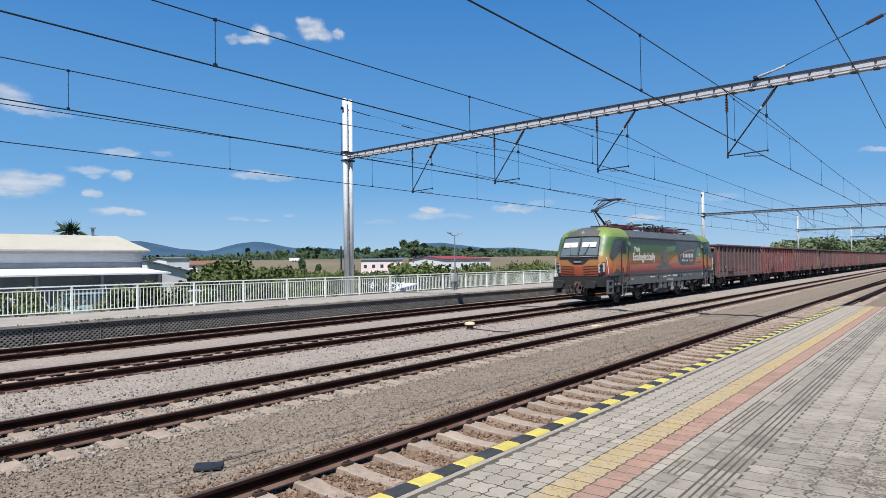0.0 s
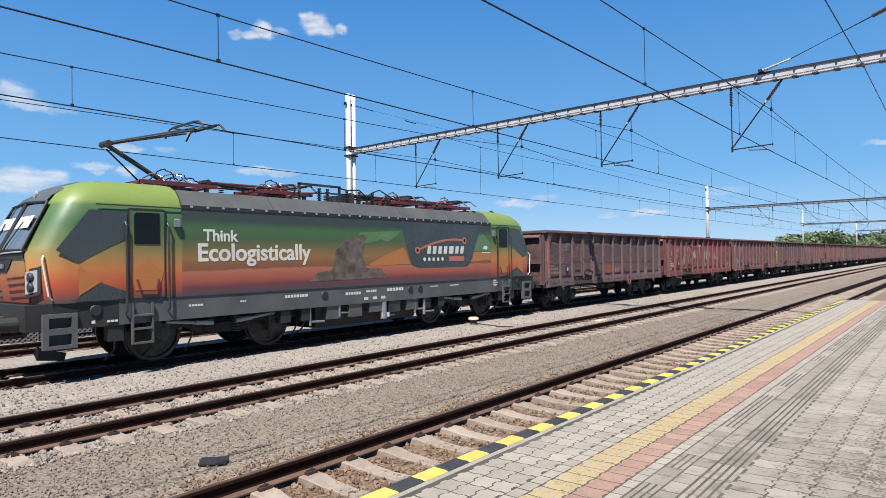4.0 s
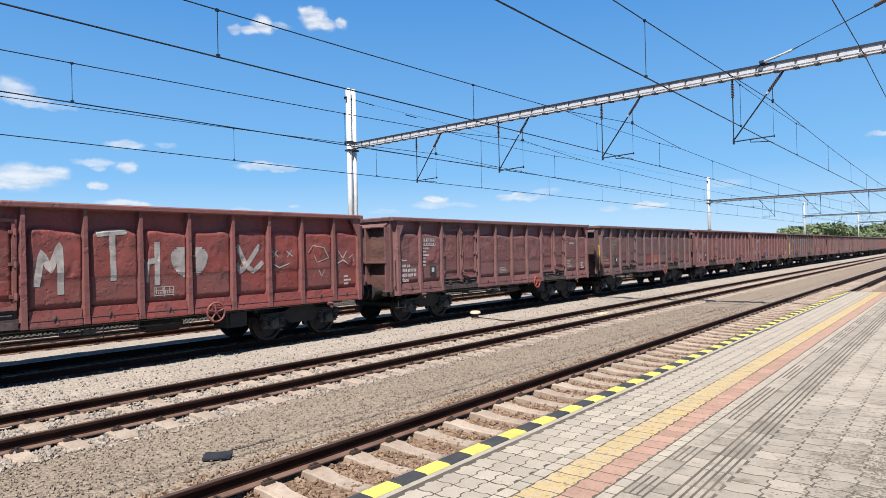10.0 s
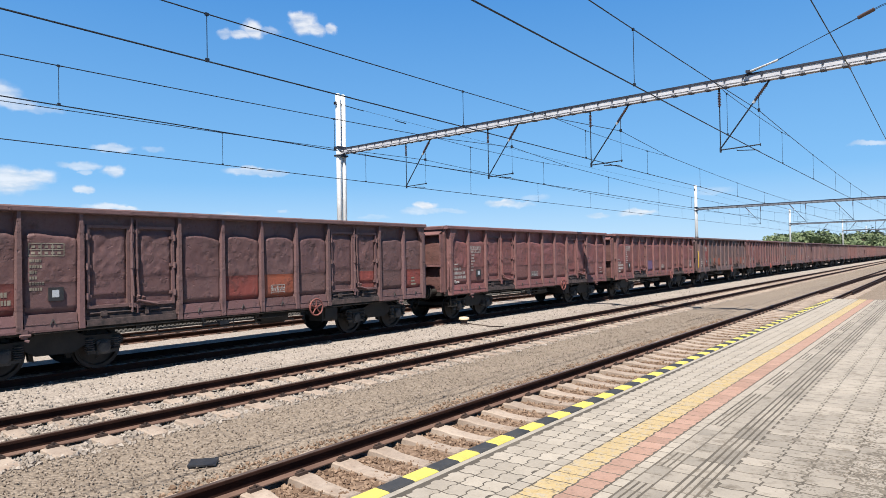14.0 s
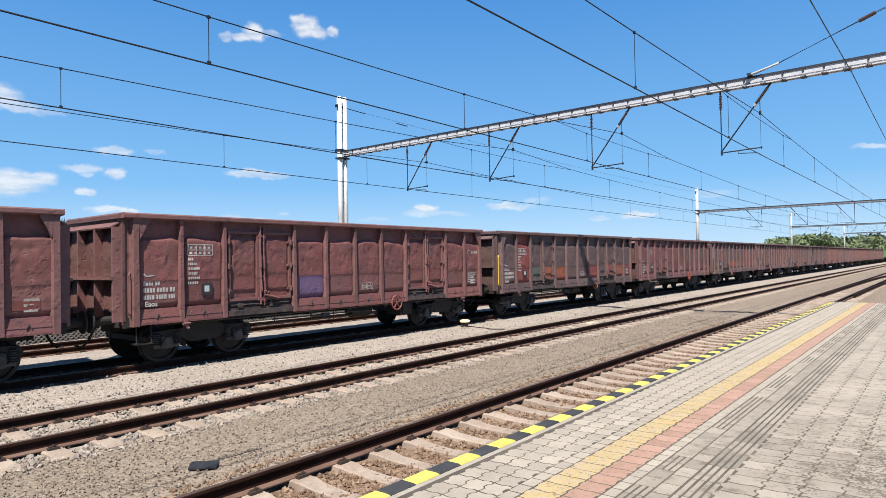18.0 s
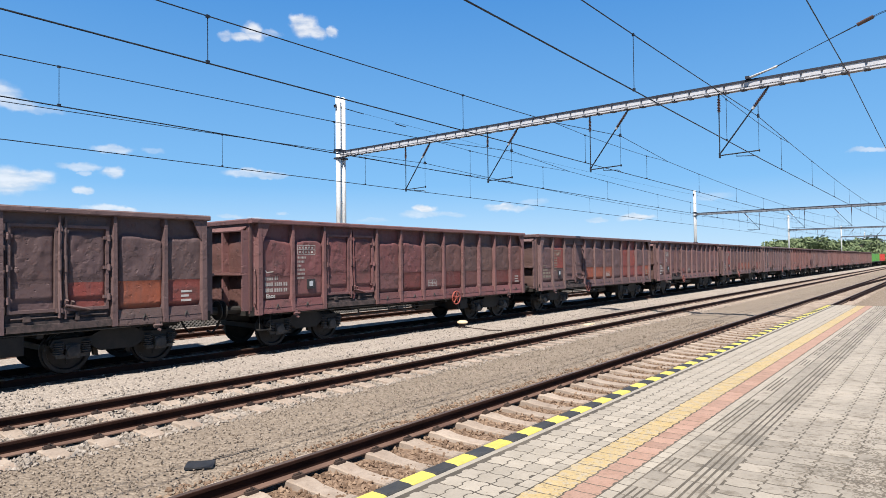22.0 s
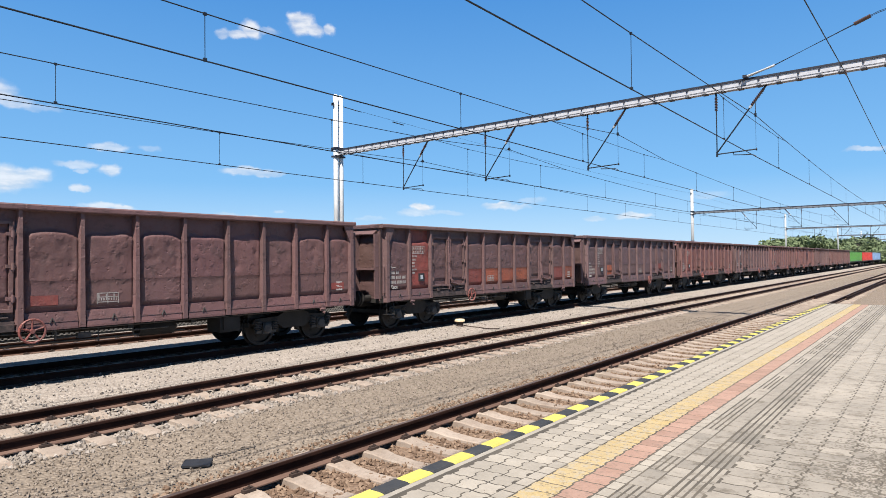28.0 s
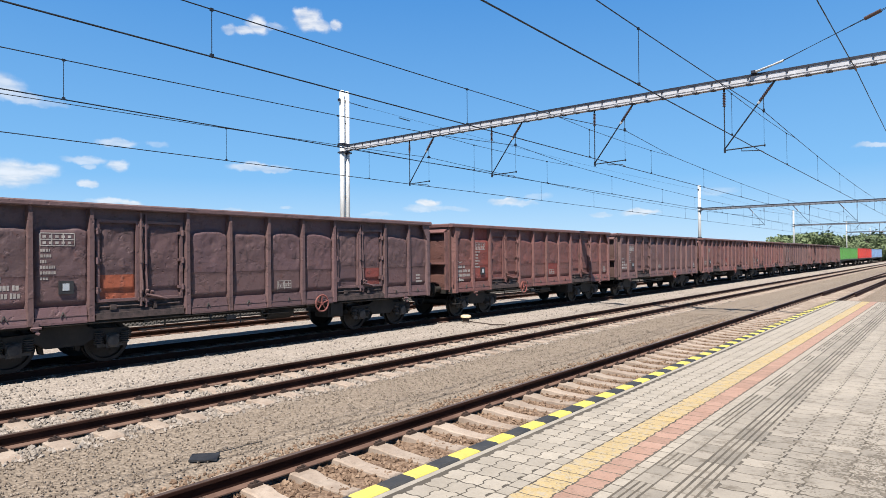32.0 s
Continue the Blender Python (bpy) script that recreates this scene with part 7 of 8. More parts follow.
                part("painted_stroke", flat_mesh("painted_stroke", g, M["scrawl"]), None, w, "faded white sprayed stroke")
    carried.append((w, FIRST + PITCH * k - (0.17, 0.17, 0.05)[k] if k < 3 else FIRST + PITCH * k))
    return w


def lettering(text, size, depth=0.003):
    """Built-in font letters as a mesh, upright in the xz plane and facing -y."""
    cu = bpy.data.curves.new("lettering", "FONT")
    cu.body, cu.size, cu.extrude, cu.offset = text, size, depth, size * 0.022
    ob = new("lettering", cu)
    dg = bpy.context.evaluated_depsgraph_get()
    me = bpy.data.meshes.new_from_object(ob.evaluated_get(dg))
    bpy.data.objects.remove(ob)
    me.transform(Matrix.Rotation(radians(90), 4, "X"))
    return me


CLASS_MARK = lettering("Eaos", 0.15)
CLASS_MARK.materials.append(M["mark"])
M["label"] = surface("white_paper", (0.30, 0.33, 0.37), (0.40, 0.42, 0.44), 0.7, big=30, fine=90)
for k, lk in enumerate(LOOKS):
    open_wagon(k, lk)

# ---- flat wagons with coloured containers behind the open wagons ----
M["steel_box"] = object_paint("container_paint", 0.08, 0.5, 0.1)


def corrugated(l, z0, z1):
    """A container side: upright corrugations along x."""
    g = Geo()
    n = int(l / 0.14)
    pts = []
    for i in range(n):
        x = l * i / n
        pts += [(x, 0), (x + l / n * 0.25, -0.03), (x + l / n * 0.5, -0.03), (x + l / n * 0.75, 0)]
    pts.append((l, 0))
    for (xa, ya), (xb, yb) in zip(pts, pts[1:]):
        g.add([(xa, ya, z0), (xb, yb, z0), (xb, yb, z1), (xa, ya, z1)], [(0, 1, 2, 3)])
    return g


C_LEN, C_Z0, C_Z1 = 12.19, 1.17, 3.10
SIDE_WALL = corrugated(C_LEN - 0.3, C_Z0 + 0.12, C_Z1 - 0.10).mesh("corrugated_side", M["steel_box"])
C_FRAME = Geo()
for y in (-1.22, 1.14):
    C_FRAME.box(0, C_LEN, y, y + 0.08, C_Z0, C_Z0 + 0.13).box(0, C_LEN, y, y + 0.08, C_Z1 - 0.11, C_Z1)
    C_FRAME.box(0, 0.16, y, y + 0.08, C_Z0, C_Z1).box(C_LEN - 0.16, C_LEN, y, y + 0.08, C_Z0, C_Z1)
C_FRAME = C_FRAME.mesh("frame", M["steel_box"])
C_ENDS = Geo().box(0.02, 0.08, -1.15, 1.15, C_Z0, C_Z1 - 0.02).box(C_LEN - 0.08, C_LEN - 0.02, -1.15, 1.15, C_Z0, C_Z1 - 0.02).mesh("end_wall", M["steel_box"])
C_ROOF = Geo().box(0.05, C_LEN - 0.05, -1.16, 1.16, C_Z1 - 0.06, C_Z1 - 0.02).mesh("roof", M["steel_box"])
DECK = Geo().box(0.0, 25.3, -1.2, 1.2, 1.00, 1.165).box(0.4, 24.9, -0.3, 0.3, 0.75, 1.0).mesh("deck", M["under"])
x0 = FIRST + PITCH * len(LOOKS)
for tone, col in (("green", (0.07, 0.30, 0.05)), ("red", (0.50, 0.045, 0.03)), ("light blue", (0.18, 0.36, 0.58))):
    fw = thing("flat_wagon", f"long dark flat wagon carrying {tone} freight containers", "freight wagon", "container wagons")
    part("deck", DECK, None, fw, "dark steel deck")
    for x in (2.2, 23.1):
        add_bogie(fw, x)
    for x, rz in ((0.0, 0), (25.3, 180)):
        hs = part("headstock", WM["headstock"], None, fw, at=(x, 0, 0))
        hs.rotation_euler = (0, 0, radians(rz))
        for y in (-0.875, 0.875):
            part("buffer", WM["buffer"], None, hs, at=(-0.12, y, 1.04))
    carried.append((fw, x0))
    for dx in (0.3, 12.85):
        c = thing("container", f"{tone} corrugated steel freight container on a flat wagon", "container", "containers")
        part("frame", C_FRAME, None, c, color=col)
        for y, rz in ((-1.18, 0), (1.18, 180)):
            s = part("corrugated_side", SIDE_WALL, None, c, at=(0.15 if rz == 0 else C_LEN - 0.15, y, 0), color=col)
            s.rotation_euler = (0, 0, radians(rz))
        part("end_wall", C_ENDS, None, c, color=col)
        part("roof", C_ROOF, None, c, color=col)
        carried.append((c, x0 + dx))
    x0 += 26.6


# ---- the locomotive ----
def livery(name, stops, swirl, rough=0.40):
    """Painted bands that run over one another along the body, one colour above the other."""
    n = Nodes(name)
    sep = n.nt.nodes.new("ShaderNodeSeparateXYZ")
    n.link(n.raw, sep.inputs[0])
    slow = n.noise(0.55, 3, 0.5, n.raw)
    quick = n.noise(1.7, 4, 0.55, n.raw)
    z = n.math("ADD", sep.outputs[2], n.math("MULTIPLY_ADD", slow, swirl, -0.5 * swirl))
    z = n.math("ADD", z, n.math("MULTIPLY_ADD", quick, swirl * 0.35, -0.175 * swirl))
    ramp = n.nt.nodes.new("ShaderNodeValToRGB")
    ramp.color_ramp.interpolation = "LINEAR"
    els = ramp.color_ramp.elements
    lo, hi = 1.4, 4.1
    while len(els) < len(stops):
        els.new(0.5)
    for e, (h, c) in zip(els, stops):
        e.position, e.color = (h - lo) / (hi - lo), (*c, 1)
    n.link(n.step(z, lo, hi), ramp.inputs[0])
    dirt = n.noise(5, 5, 0.7)
    c = n.mix(n.step(dirt, 0.5, 0.8, 0.0, 0.25), ramp.outputs[0], (0.10, 0.085, 0.07))
    return n.done(c, n.step(dirt, 0.3, 0.7, rough, rough + 0.15), spec=0.5)


M["cab_paint"] = livery("cab_paint", [(1.45, (0.071, 0.050, 0.050)), (1.62, (0.260, 0.054, 0.033)), (1.85, (0.430, 0.088, 0.034)), (2.10, (0.410, 0.155, 0.042)), (2.35, (0.275, 0.170, 0.052)),
                                      (2.62, (0.115, 0.138, 0.046)), (3.0, (0.054, 0.112, 0.040)), (3.37, (0.062, 0.126, 0.044)), (3.46, (0.150, 0.208, 0.048)), (3.95, (0.158, 0.214, 0.050))], 0.08)
M["side_paint"] = livery("side_paint", [(1.48, (0.063, 0.046, 0.052)), (1.62, (0.122, 0.035, 0.037)), (1.76, (0.277, 0.069, 0.046)), (1.98, (0.344, 0.118, 0.067)), (2.02, (0.181, 0.067, 0.030)),
                                        (2.30, (0.223, 0.118, 0.038)), (2.52, (0.126, 0.105, 0.038)), (2.72, (0.052, 0.092, 0.038)), (2.98, (0.052, 0.113, 0.044)), (3.16, (0.034, 0.049, 0.042))], 0.16)
M["loco_grey"] = surface("dark_grey_loco_paint", (0.062, 0.064, 0.064), (0.092, 0.093, 0.092), 0.35, big=1.2, fine=30, bump=0.06, grit=0.3)
M["apron_grey"] = surface("grimy_dark_grey_paint", (0.012, 0.013, 0.013), (0.022, 0.022, 0.022), 0.6, big=3, fine=30, bump=0.1)
M["roof_grey"] = surface("grey_roof_paint", (0.065, 0.068, 0.068), (0.095, 0.095, 0.093), 0.45, big=1.2, fine=30, bump=0.06, grit=0.3)
M["slate"] = surface("slate_livery_paint", (0.039, 0.046, 0.049), (0.049, 0.058, 0.058), 0.28, big=1.0, fine=30, bump=0.03, grit=0.3)
M["nose_orange"] = livery("nose_orange", [(1.45, (0.190, 0.040, 0.025)), (1.70, (0.290, 0.062, 0.028)), (1.95, (0.320, 0.090, 0.032)), (2.12, (0.290, 0.150, 0.050)), (2.35, (0.260, 0.160, 0.055))], 0.03)
M["salmon"] = surface("salmon_livery_paint", (0.378, 0.119, 0.070), (0.420, 0.140, 0.084), 0.3, big=2, fine=30, bump=0.03, grit=0.3)
M["amber"] = surface("amber_livery_paint", (0.351, 0.142, 0.038), (0.378, 0.128, 0.038), 0.3, big=1.0, fine=30, bump=0.03, grit=0.3)
M["leaf_paint"] = surface("green_livery_paint", (0.075, 0.147, 0.057), (0.099, 0.183, 0.069), 0.3, big=1.5, fine=30, bump=0.03, grit=0.3)
M["white_paint"] = surface("white_lettering", (0.500, 0.494, 0.450), (0.587, 0.575, 0.525), 0.4, big=2, fine=40, bump=0.02, grit=0.3)
M["rock_paint"] = surface("grey_brown_print", (0.058, 0.042, 0.031), (0.163, 0.124, 0.098), 0.35, big=3.5, fine=12, bump=0.03)
M["steel"] = surface("worn_bright_steel", (0.22, 0.22, 0.22), (0.32, 0.32, 0.31), 0.35, 0.7, big=4, fine=30, bump=0.08)
M["red_frame"] = surface("red_pantograph_paint", (0.092, 0.018, 0.021), (0.145, 0.028, 0.030), 0.5, big=4, fine=30)
M["soot"] = surface("dark_pantograph_steel", (0.03, 0.03, 0.035), (0.06, 0.06, 0.065), 0.5, 0.4, big=4, fine=30)


def glass_material():
    m = bpy.data.materials.new("sky_tinted_glass")
    m.use_nodes = True
    b = m.node_tree.nodes["Principled BSDF"]
    # sky reflection and see-through brightness are put into this base colour
    b.inputs["Base Color"].default_value = (0.10, 0.125, 0.14, 1)
    b.inputs["Roughness"].default_value = 0.04
    b.inputs["Specular IOR Level"].default_value = 0.9
    return m


M["glass"] = glass_material()
M["cab_window"] = surface("dark_cab_glass", (0.005, 0.006, 0.007), (0.009, 0.010, 0.011), 0.15, big=2, fine=30, bump=0.01, spec=0.2)
M["lamp_glass"] = surface("clear_lamp_lens", (0.28, 0.30, 0.32), (0.36, 0.38, 0.40), 0.12, big=8, fine=40, bump=0.02)


def slab(g, pts, y, t=0.004):
    """A flat shape of (x, z) points on the plane y, t thick towards -y."""
    n = len(pts)
    g.add([(x, y, z) for x, z in pts] + [(x, y - t, z) for x, z in pts], [tuple(range(n)), tuple(range(n, 2 * n))[::-1]] + [(i, (i + 1) % n, (i + 1) % n + n, i + n) for i in range(n)])
    return g


CAB_ROWS = [(1.43, 0.66, 1.30, 1.485, 1.10), (1.90, 0.58, 1.25, 1.49, 1.12), (2.40, 0.55, 1.25, 1.49, 1.12), (2.52, 0.62, 1.30, 1.49, 1.12), (3.0, 0.84, 1.46, 1.48, 1.10),
            (3.40, 1.04, 1.60, 1.46, 1.05), (3.62, 1.18, 1.74, 1.35, 0.99), (3.80, 1.42, 1.95, 1.20, 0.88), (3.92, 1.76, 2.25, 0.95, 0.68), (3.98, 2.2, 2.65, 0.62, 0.44)]


def nose_x(y, z):
    """How far forward the flat of the nose stands at (y, z)."""
    zs, xf, _, _, wf = zip(*CAB_ROWS)
    return float(np.interp(z, zs, xf)) + float(np.interp(abs(y) / float(np.interp(z, zs, wf)), (0, 0.55, 1.0), (0, 0.02, 0.08)))


def nose_sheet(ys, zs, out):
    """A skin that follows the nose, out in front of it."""
    return Geo().loft([[(nose_x(y, z) - out, y, z) for y in ys] for z in zs], closed=False, caps=False)


def cab_shell():
    """Half a body end, from the nose at small x to x = 3.55: horizontal outlines lofted upwards."""
    rings = []
    for z, xf, xs, w, wf in CAB_ROWS:
        side = [(3.55, -w, z), (xs + 0.35, -w, z), (xs, -w * 0.992, z)]
        for k in (0.33, 0.66):
            a = k * 1.5708
            side.append((xs + (xf + 0.10 - xs) * math.sin(a), -(wf + (w - wf) * math.cos(a)), z))
        side += [(xf + 0.08, -wf, z), (xf + 0.02, -wf * 0.55, z)]
        ring = side + [(xf, 0, z)] + [(x, -y, q) for x, y, q in reversed(side)]
        rings.append(ring)
    g = Geo().loft(rings, caps=False, closed=False)
    n = len(rings[0])
    g.f.append(tuple(range(len(rings) * n - n, len(rings) * n)))
    g.f.append(tuple(i * n for i in range(len(rings)))[::-1] + tuple(i * n + n - 1 for i in range(len(rings))))
    return g


def locomotive():
    L0 = thing("locomotive", "electric locomotive in green, orange and dark grey livery hauling the train", "locomotive")
    mirror = Matrix.Translation((18.98, 0, 0)) @ Matrix.Rotation(math.pi, 4, "Z")
    P = lambda name, geo, mat, parent=L0, label="", smooth=False: part(name, geo, M[mat], parent, label, smooth=smooth)
    CAB = cab_shell()
    for end in (0, 1):
        def put(name, geo, mat, parent=None, label="", smooth=False, keep=False):
            """Parts of one cab; those of the far cab are turned round."""
            ob = part(name, geo, M[mat], parent or L0, label, smooth=smooth)
            if end and parent is None:
                ob.matrix_basis = mirror
            return ob

        cab = put("cab", CAB, "cab_paint", label="rounded driver's cab in green and orange")
        cab.data.shade_smooth()
        cab.data.set_sharp_from_angle(angle=radians(30))
        # grey nose top and roof between the green flanks
        g = Geo().loft([[(x, y, z - 0.01 - (0.085 * (z - 3.475) / 0.53 + 0.02 if abs(y) > 0.6 else 0.012 if y else 0.0)) for y in (-0.86, -0.45, 0, 0.45, 0.86)] for x, z in ((1.055, 3.475), (1.17, 3.645), (1.42, 3.83), (1.76, 3.945), (2.2, 4.005), (3.55, 4.01))], closed=False, caps=False)
        put("nose_roof", g, "roof_grey", label="dark grey nose roof", smooth=True)
        # windscreen: two raked panes in a dark band
        for s in (-1, 1):
            q = lambda u, v: (0.525 + 0.48 * v + 0.075 * u * u, s * (0.05 + u * 0.98 * (1 - 0.06 * v)), 2.50 + 0.93 * v)
            g = Geo()
            vs = [q(i / 6, j / 4) for j in range(5) for i in range(7)]
            g.add(vs, [(j * 7 + i, j * 7 + i + 1, (j + 1) * 7 + i + 1, (j + 1) * 7 + i) for j in range(4) for i in range(6)])
            put("windscreen", g, "glass", label="raked windscreen pane", smooth=True)
        put("sun_blind", Geo().loft([[(0.515 + 0.48 * v, y, 2.50 + 0.93 * v) for v in (0.45, 0.72)] for y in (-0.9, -0.12)], closed=False, caps=False)
            .loft([[(0.515 + 0.48 * v, y, 2.50 + 0.93 * v) for v in (0.45, 0.72)] for y in (0.12, 0.9)], closed=False, caps=False), "white_paint", label="pale sun blinds behind the windscreen")
        put("windscreen_frame", Geo().path([(0.50, 0, 2.485), (0.585, -1.06, 2.485), (1.05, -0.99, 3.44), (0.985, 0, 3.475), (1.05, 0.99, 3.44), (0.585, 1.06, 2.485), (0.50, 0, 2.485)], 0.028, 6), "black_plate", label="black windscreen frame")
        put("window_post", Geo().path([(0.50, 0, 2.48), (0.755, 0, 2.98), (0.995, 0, 3.46)], 0.034), "black_plate")
        for s in (-1, 1):
            w = put("wiper", Geo().path([(0.50, s * 0.30, 2.50), (0.53, s * 0.42, 2.62), (0.765, s * 0.55, 3.05)], 0.014), "soot", label="black wiper")
            # headlight cluster
            corner = ((0.655, 1.05), (0.70, 1.20), (0.775, 1.325), (0.815, 1.355))
            skin = lambda lo, hi, o, a, b: [[(x - 0.8 * q, s * (y + 0.6 * q), z) for q in (0.0, o) for z in ((lo + 0.03 * i, hi + 0.022 * i) if q == 0.0 else (hi + 0.022 * i, lo + 0.03 * i))] for i, (x, y) in enumerate(corner[a:b])]
            h = put("headlight", Geo().loft(skin(1.55, 2.10, 0.018, 0, 4)), "black_plate", label="headlight cluster in a dark frame")
            part("lamp_plate", Geo().loft(skin(1.62, 2.05, 0.026, 0, 3)), M["zinc"], h, "pale lamp panel")
            for z in (1.76, 1.95):
                part("lens", Geo().turned([(0.0, -0.035), (0.085, -0.03), (0.10, 0.0), (0.10, 0.03)], (0.675, s * 1.19, z), "x", 16), M["black_plate"], h, "dark round lamp")
            # white grab bar at the nose corner
            put("grab_bar", Geo().path([(0.98, s * 1.44, 1.50), (0.90, s * 1.48, 1.58), (0.80, s * 1.45, 2.28), (0.84, s * 1.40, 2.36)], 0.018), "white_paint", label="white grab bar")
        put("roof_lamp", Geo().turned([(0, -0.03), (0.075, -0.02), (0.085, 0.02)], (1.15, 0, 3.66), "x", 14), "lamp_glass", label="round upper headlight")
        # dark band below the windscreen, nose emblem shape and orange grille bars
        ys = [-1.08, -0.85, -0.61, -0.3, 0, 0.3, 0.61, 0.85, 1.08]
        put("nose_panel", nose_sheet(ys, (1.455, 1.7, 1.9, 2.1, 2.32), 0.012), "nose_orange", label="orange nose panel fading to amber")
        put("nose_band", nose_sheet(ys, (2.31, 2.40, 2.50), 0.030), "black_plate", label="black band under the windscreen")
        put("nose_ledge", Geo().loft([[(nose_x(y, 2.5) - 0.10, y, 2.455), (nose_x(y, 2.5) - 0.10, y, 2.485), (nose_x(y, 2.5), y, 2.50), (nose_x(y, 2.5), y, 2.45)] for y in ys]), "black_plate", label="black ledge under the windscreen")
        put("nose_rail", Geo().path([(nose_x(y, 2.42) - 0.06, y, 2.425 + 0.02 * abs(y)) for y in ys], 0.016), "zinc", label="pale rail under the windscreen")
        put("nose_shield", Geo().loft([[(nose_x(y, z) - o, y, z) for y, z in ((-0.62, 2.32), (0.62, 2.32), (0.34, 2.10), (0.22, 2.05), (-0.22, 2.05), (-0.34, 2.10))] for o in (0.0, 0.032)]), "black_plate", label="dark nose shield")
        put("nose_emblem", Geo().box(0.500, 0.530, -0.20, 0.20, 2.13, 2.22), "zinc_dark", label="small grey emblem plate")
        for i in range(4):
            z = 1.53 + i * 0.128
            for s in (-1, 1):
                put("grille_slot", Geo().loft([[(nose_x(y, z) - 0.03, s * y, z + 0.05 * (y - 0.26)), (nose_x(y, z) - 0.03, s * y, z + 0.024 + 0.05 * (y - 0.26)), (nose_x(y, z) + 0.02, s * y, z + 0.024 + 0.05 * (y - 0.26)), (nose_x(y, z) + 0.02, s * y, z + 0.05 * (y - 0.26))] for y in (0.26, 0.60, 1.02)]), "black_plate", label="black grille slot")
        # front apron, buffers, steps, plough
        put("apron", Geo().loft([[(0.55, -1.38, 0.92), (0.55, 1.38, 0.92), (2.2, 1.46, 0.92), (2.2, -1.46, 0.92)], [(0.52, -1.40, 1.425), (0.52, 1.40, 1.425), (2.2, 1.47, 1.425), (2.2, -1.47, 1.425)]]), "apron_grey", label="dark grey front apron")
        for s in (-1, 1):
            put("buffer", Geo().loft([[(x, s * 0.875 + py * k, 1.05 + pz * k) for py, pz in ((-0.28, -0.13), (-0.22, -0.19), (0.22, -0.19), (0.28, -0.13), (0.28, 0.13), (0.22, 0.19), (-0.22, 0.19), (-0.28, 0.13))] for x, k in ((0.0, 0.93), (0.02, 1.0), (0.06, 1.0), (0.09, 0.6))])
                .turned([(0.0, 0.05), (0.09, 0.05), (0.09, 0.22), (0.14, 0.23), (0.15, 0.55)], (0.0, s * 0.875, 1.05), "x", 16), "apron_grey", label="flat dark buffer with rounded corners")
            ya, yb = s * 1.44 - 0.05, s * 1.44 + 0.05
            f = put("foot_step", Geo().box(0.80, 0.90, ya, yb, 0.56, 1.24).box(1.30, 1.40, ya, yb, 0.56, 1.24).box(0.90, 1.30, ya, yb, 1.16, 1.24).box(0.90, 1.30, ya, yb, 0.84, 0.96).box(0.90, 1.30, ya, yb, 0.56, 0.63), "roof_grey", label="grey corner step panel with two openings")
            # black sheet puts the shade of the step's openings into colour
            part("step_recess", Geo().box(0.90, 1.30, s * 1.40 - 0.012, s * 1.40 + 0.012, 0.63, 1.16), M["black_plate"], f)
        put("plough", Geo().loft([[(1.15, 0, 0.20), (1.35, -0.8, 0.24), (1.4, -0.8, 0.24), (1.2, 0, 0.20)], [(1.2, 0, 0.42), (1.4, -0.8, 0.40), (1.44, -0.8, 0.40), (1.25, 0, 0.42)]])
            .loft([[(1.15, 0, 0.20), (1.35, 0.8, 0.24), (1.4, 0.8, 0.24), (1.2, 0, 0.20)], [(1.2, 0, 0.42), (1.4, 0.8, 0.40), (1.44, 0.8, 0.40), (1.25, 0, 0.42)]]), "under", label="dark snow plough")
        put("coupling", Geo().path([(0.5, 0, 1.05), (0.2, 0, 1.05), (0.12, 0, 0.92), (0.3, 0, 0.62)], 0.05, 8), "under", label="screw coupling")
        put("draw_hook", Geo().path([(0.50, 0, 1.06), (0.22, 0, 1.08), (0.12, 0, 1.02), (0.14, 0, 0.93), (0.24, 0, 0.92)], 0.045, 8).box(0.44, 0.54, -0.16, 0.16, 0.94, 1.18), "rail_foot", label="rusty draw hook")
        put("screw_link", Geo().path([(0.30, -0.10, 0.98), (0.24, -0.11, 0.70), (0.30, 0.0, 0.52), (0.24, 0.11, 0.70), (0.30, 0.10, 0.98)], 0.03, 7), "rail_foot", label="rusty coupling shackle")
        for y in (-0.62, -0.45, -0.3, 0.35, 0.5, 0.64):
            put("brake_hose", Geo().path([(0.5, y, 1.0), (0.30, y, 0.92), (0.26, y * 0.9, 0.7), (0.42, y * 0.8, 0.55)], 0.03, 7), "soot")
        # side of the cab
        for s in (-1, 1):
            y = -1.492 if s < 0 else 1.496
            put("cab_glass", slab(Geo(), [(1.02, 2.47), (1.62, 3.28), (2.36, 3.28), (2.36, 2.72), (1.42, 2.22), (1.28, 2.28)], y), "slate", label="slate grey cab side field")
            put("side_wedge", slab(Geo(), [(1.30, 1.455), (1.86, 1.80), (2.36, 1.60), (2.36, 1.455)], y), "slate", label="slate grey wedge low on the cab side")
            put("chevron", slab(Geo(), [(1.42, 2.17), (1.84, 1.83), (1.42, 1.56)], y - (0.005 if s < 0 else -0.005)), "amber", label="amber pointed side field")
            put("chevron", slab(Geo(), [(2.42, 1.96), (2.78, 2.30), (3.12, 1.98), (3.02, 1.62), (2.52, 1.62)], y - 0.009 if s < 0 else y + 0.009), "amber", label="amber roof-shaped door field")
            d = put("door", slab(Geo(), [(2.40, 1.46), (3.14, 1.46), (3.14, 3.32), (2.40, 3.32)], y + (0.001 if s < 0 else -0.001), 0.006), "cab_paint", label="cab side door")
            part("window", slab(Geo(), [(2.50, 2.60), (3.04, 2.60), (3.04, 3.26), (2.54, 3.26), (2.50, 3.20)], y - (0.012 if s < 0 else -0.014), 0.006), M["cab_window"], d, "dark door window")
            g = Geo()
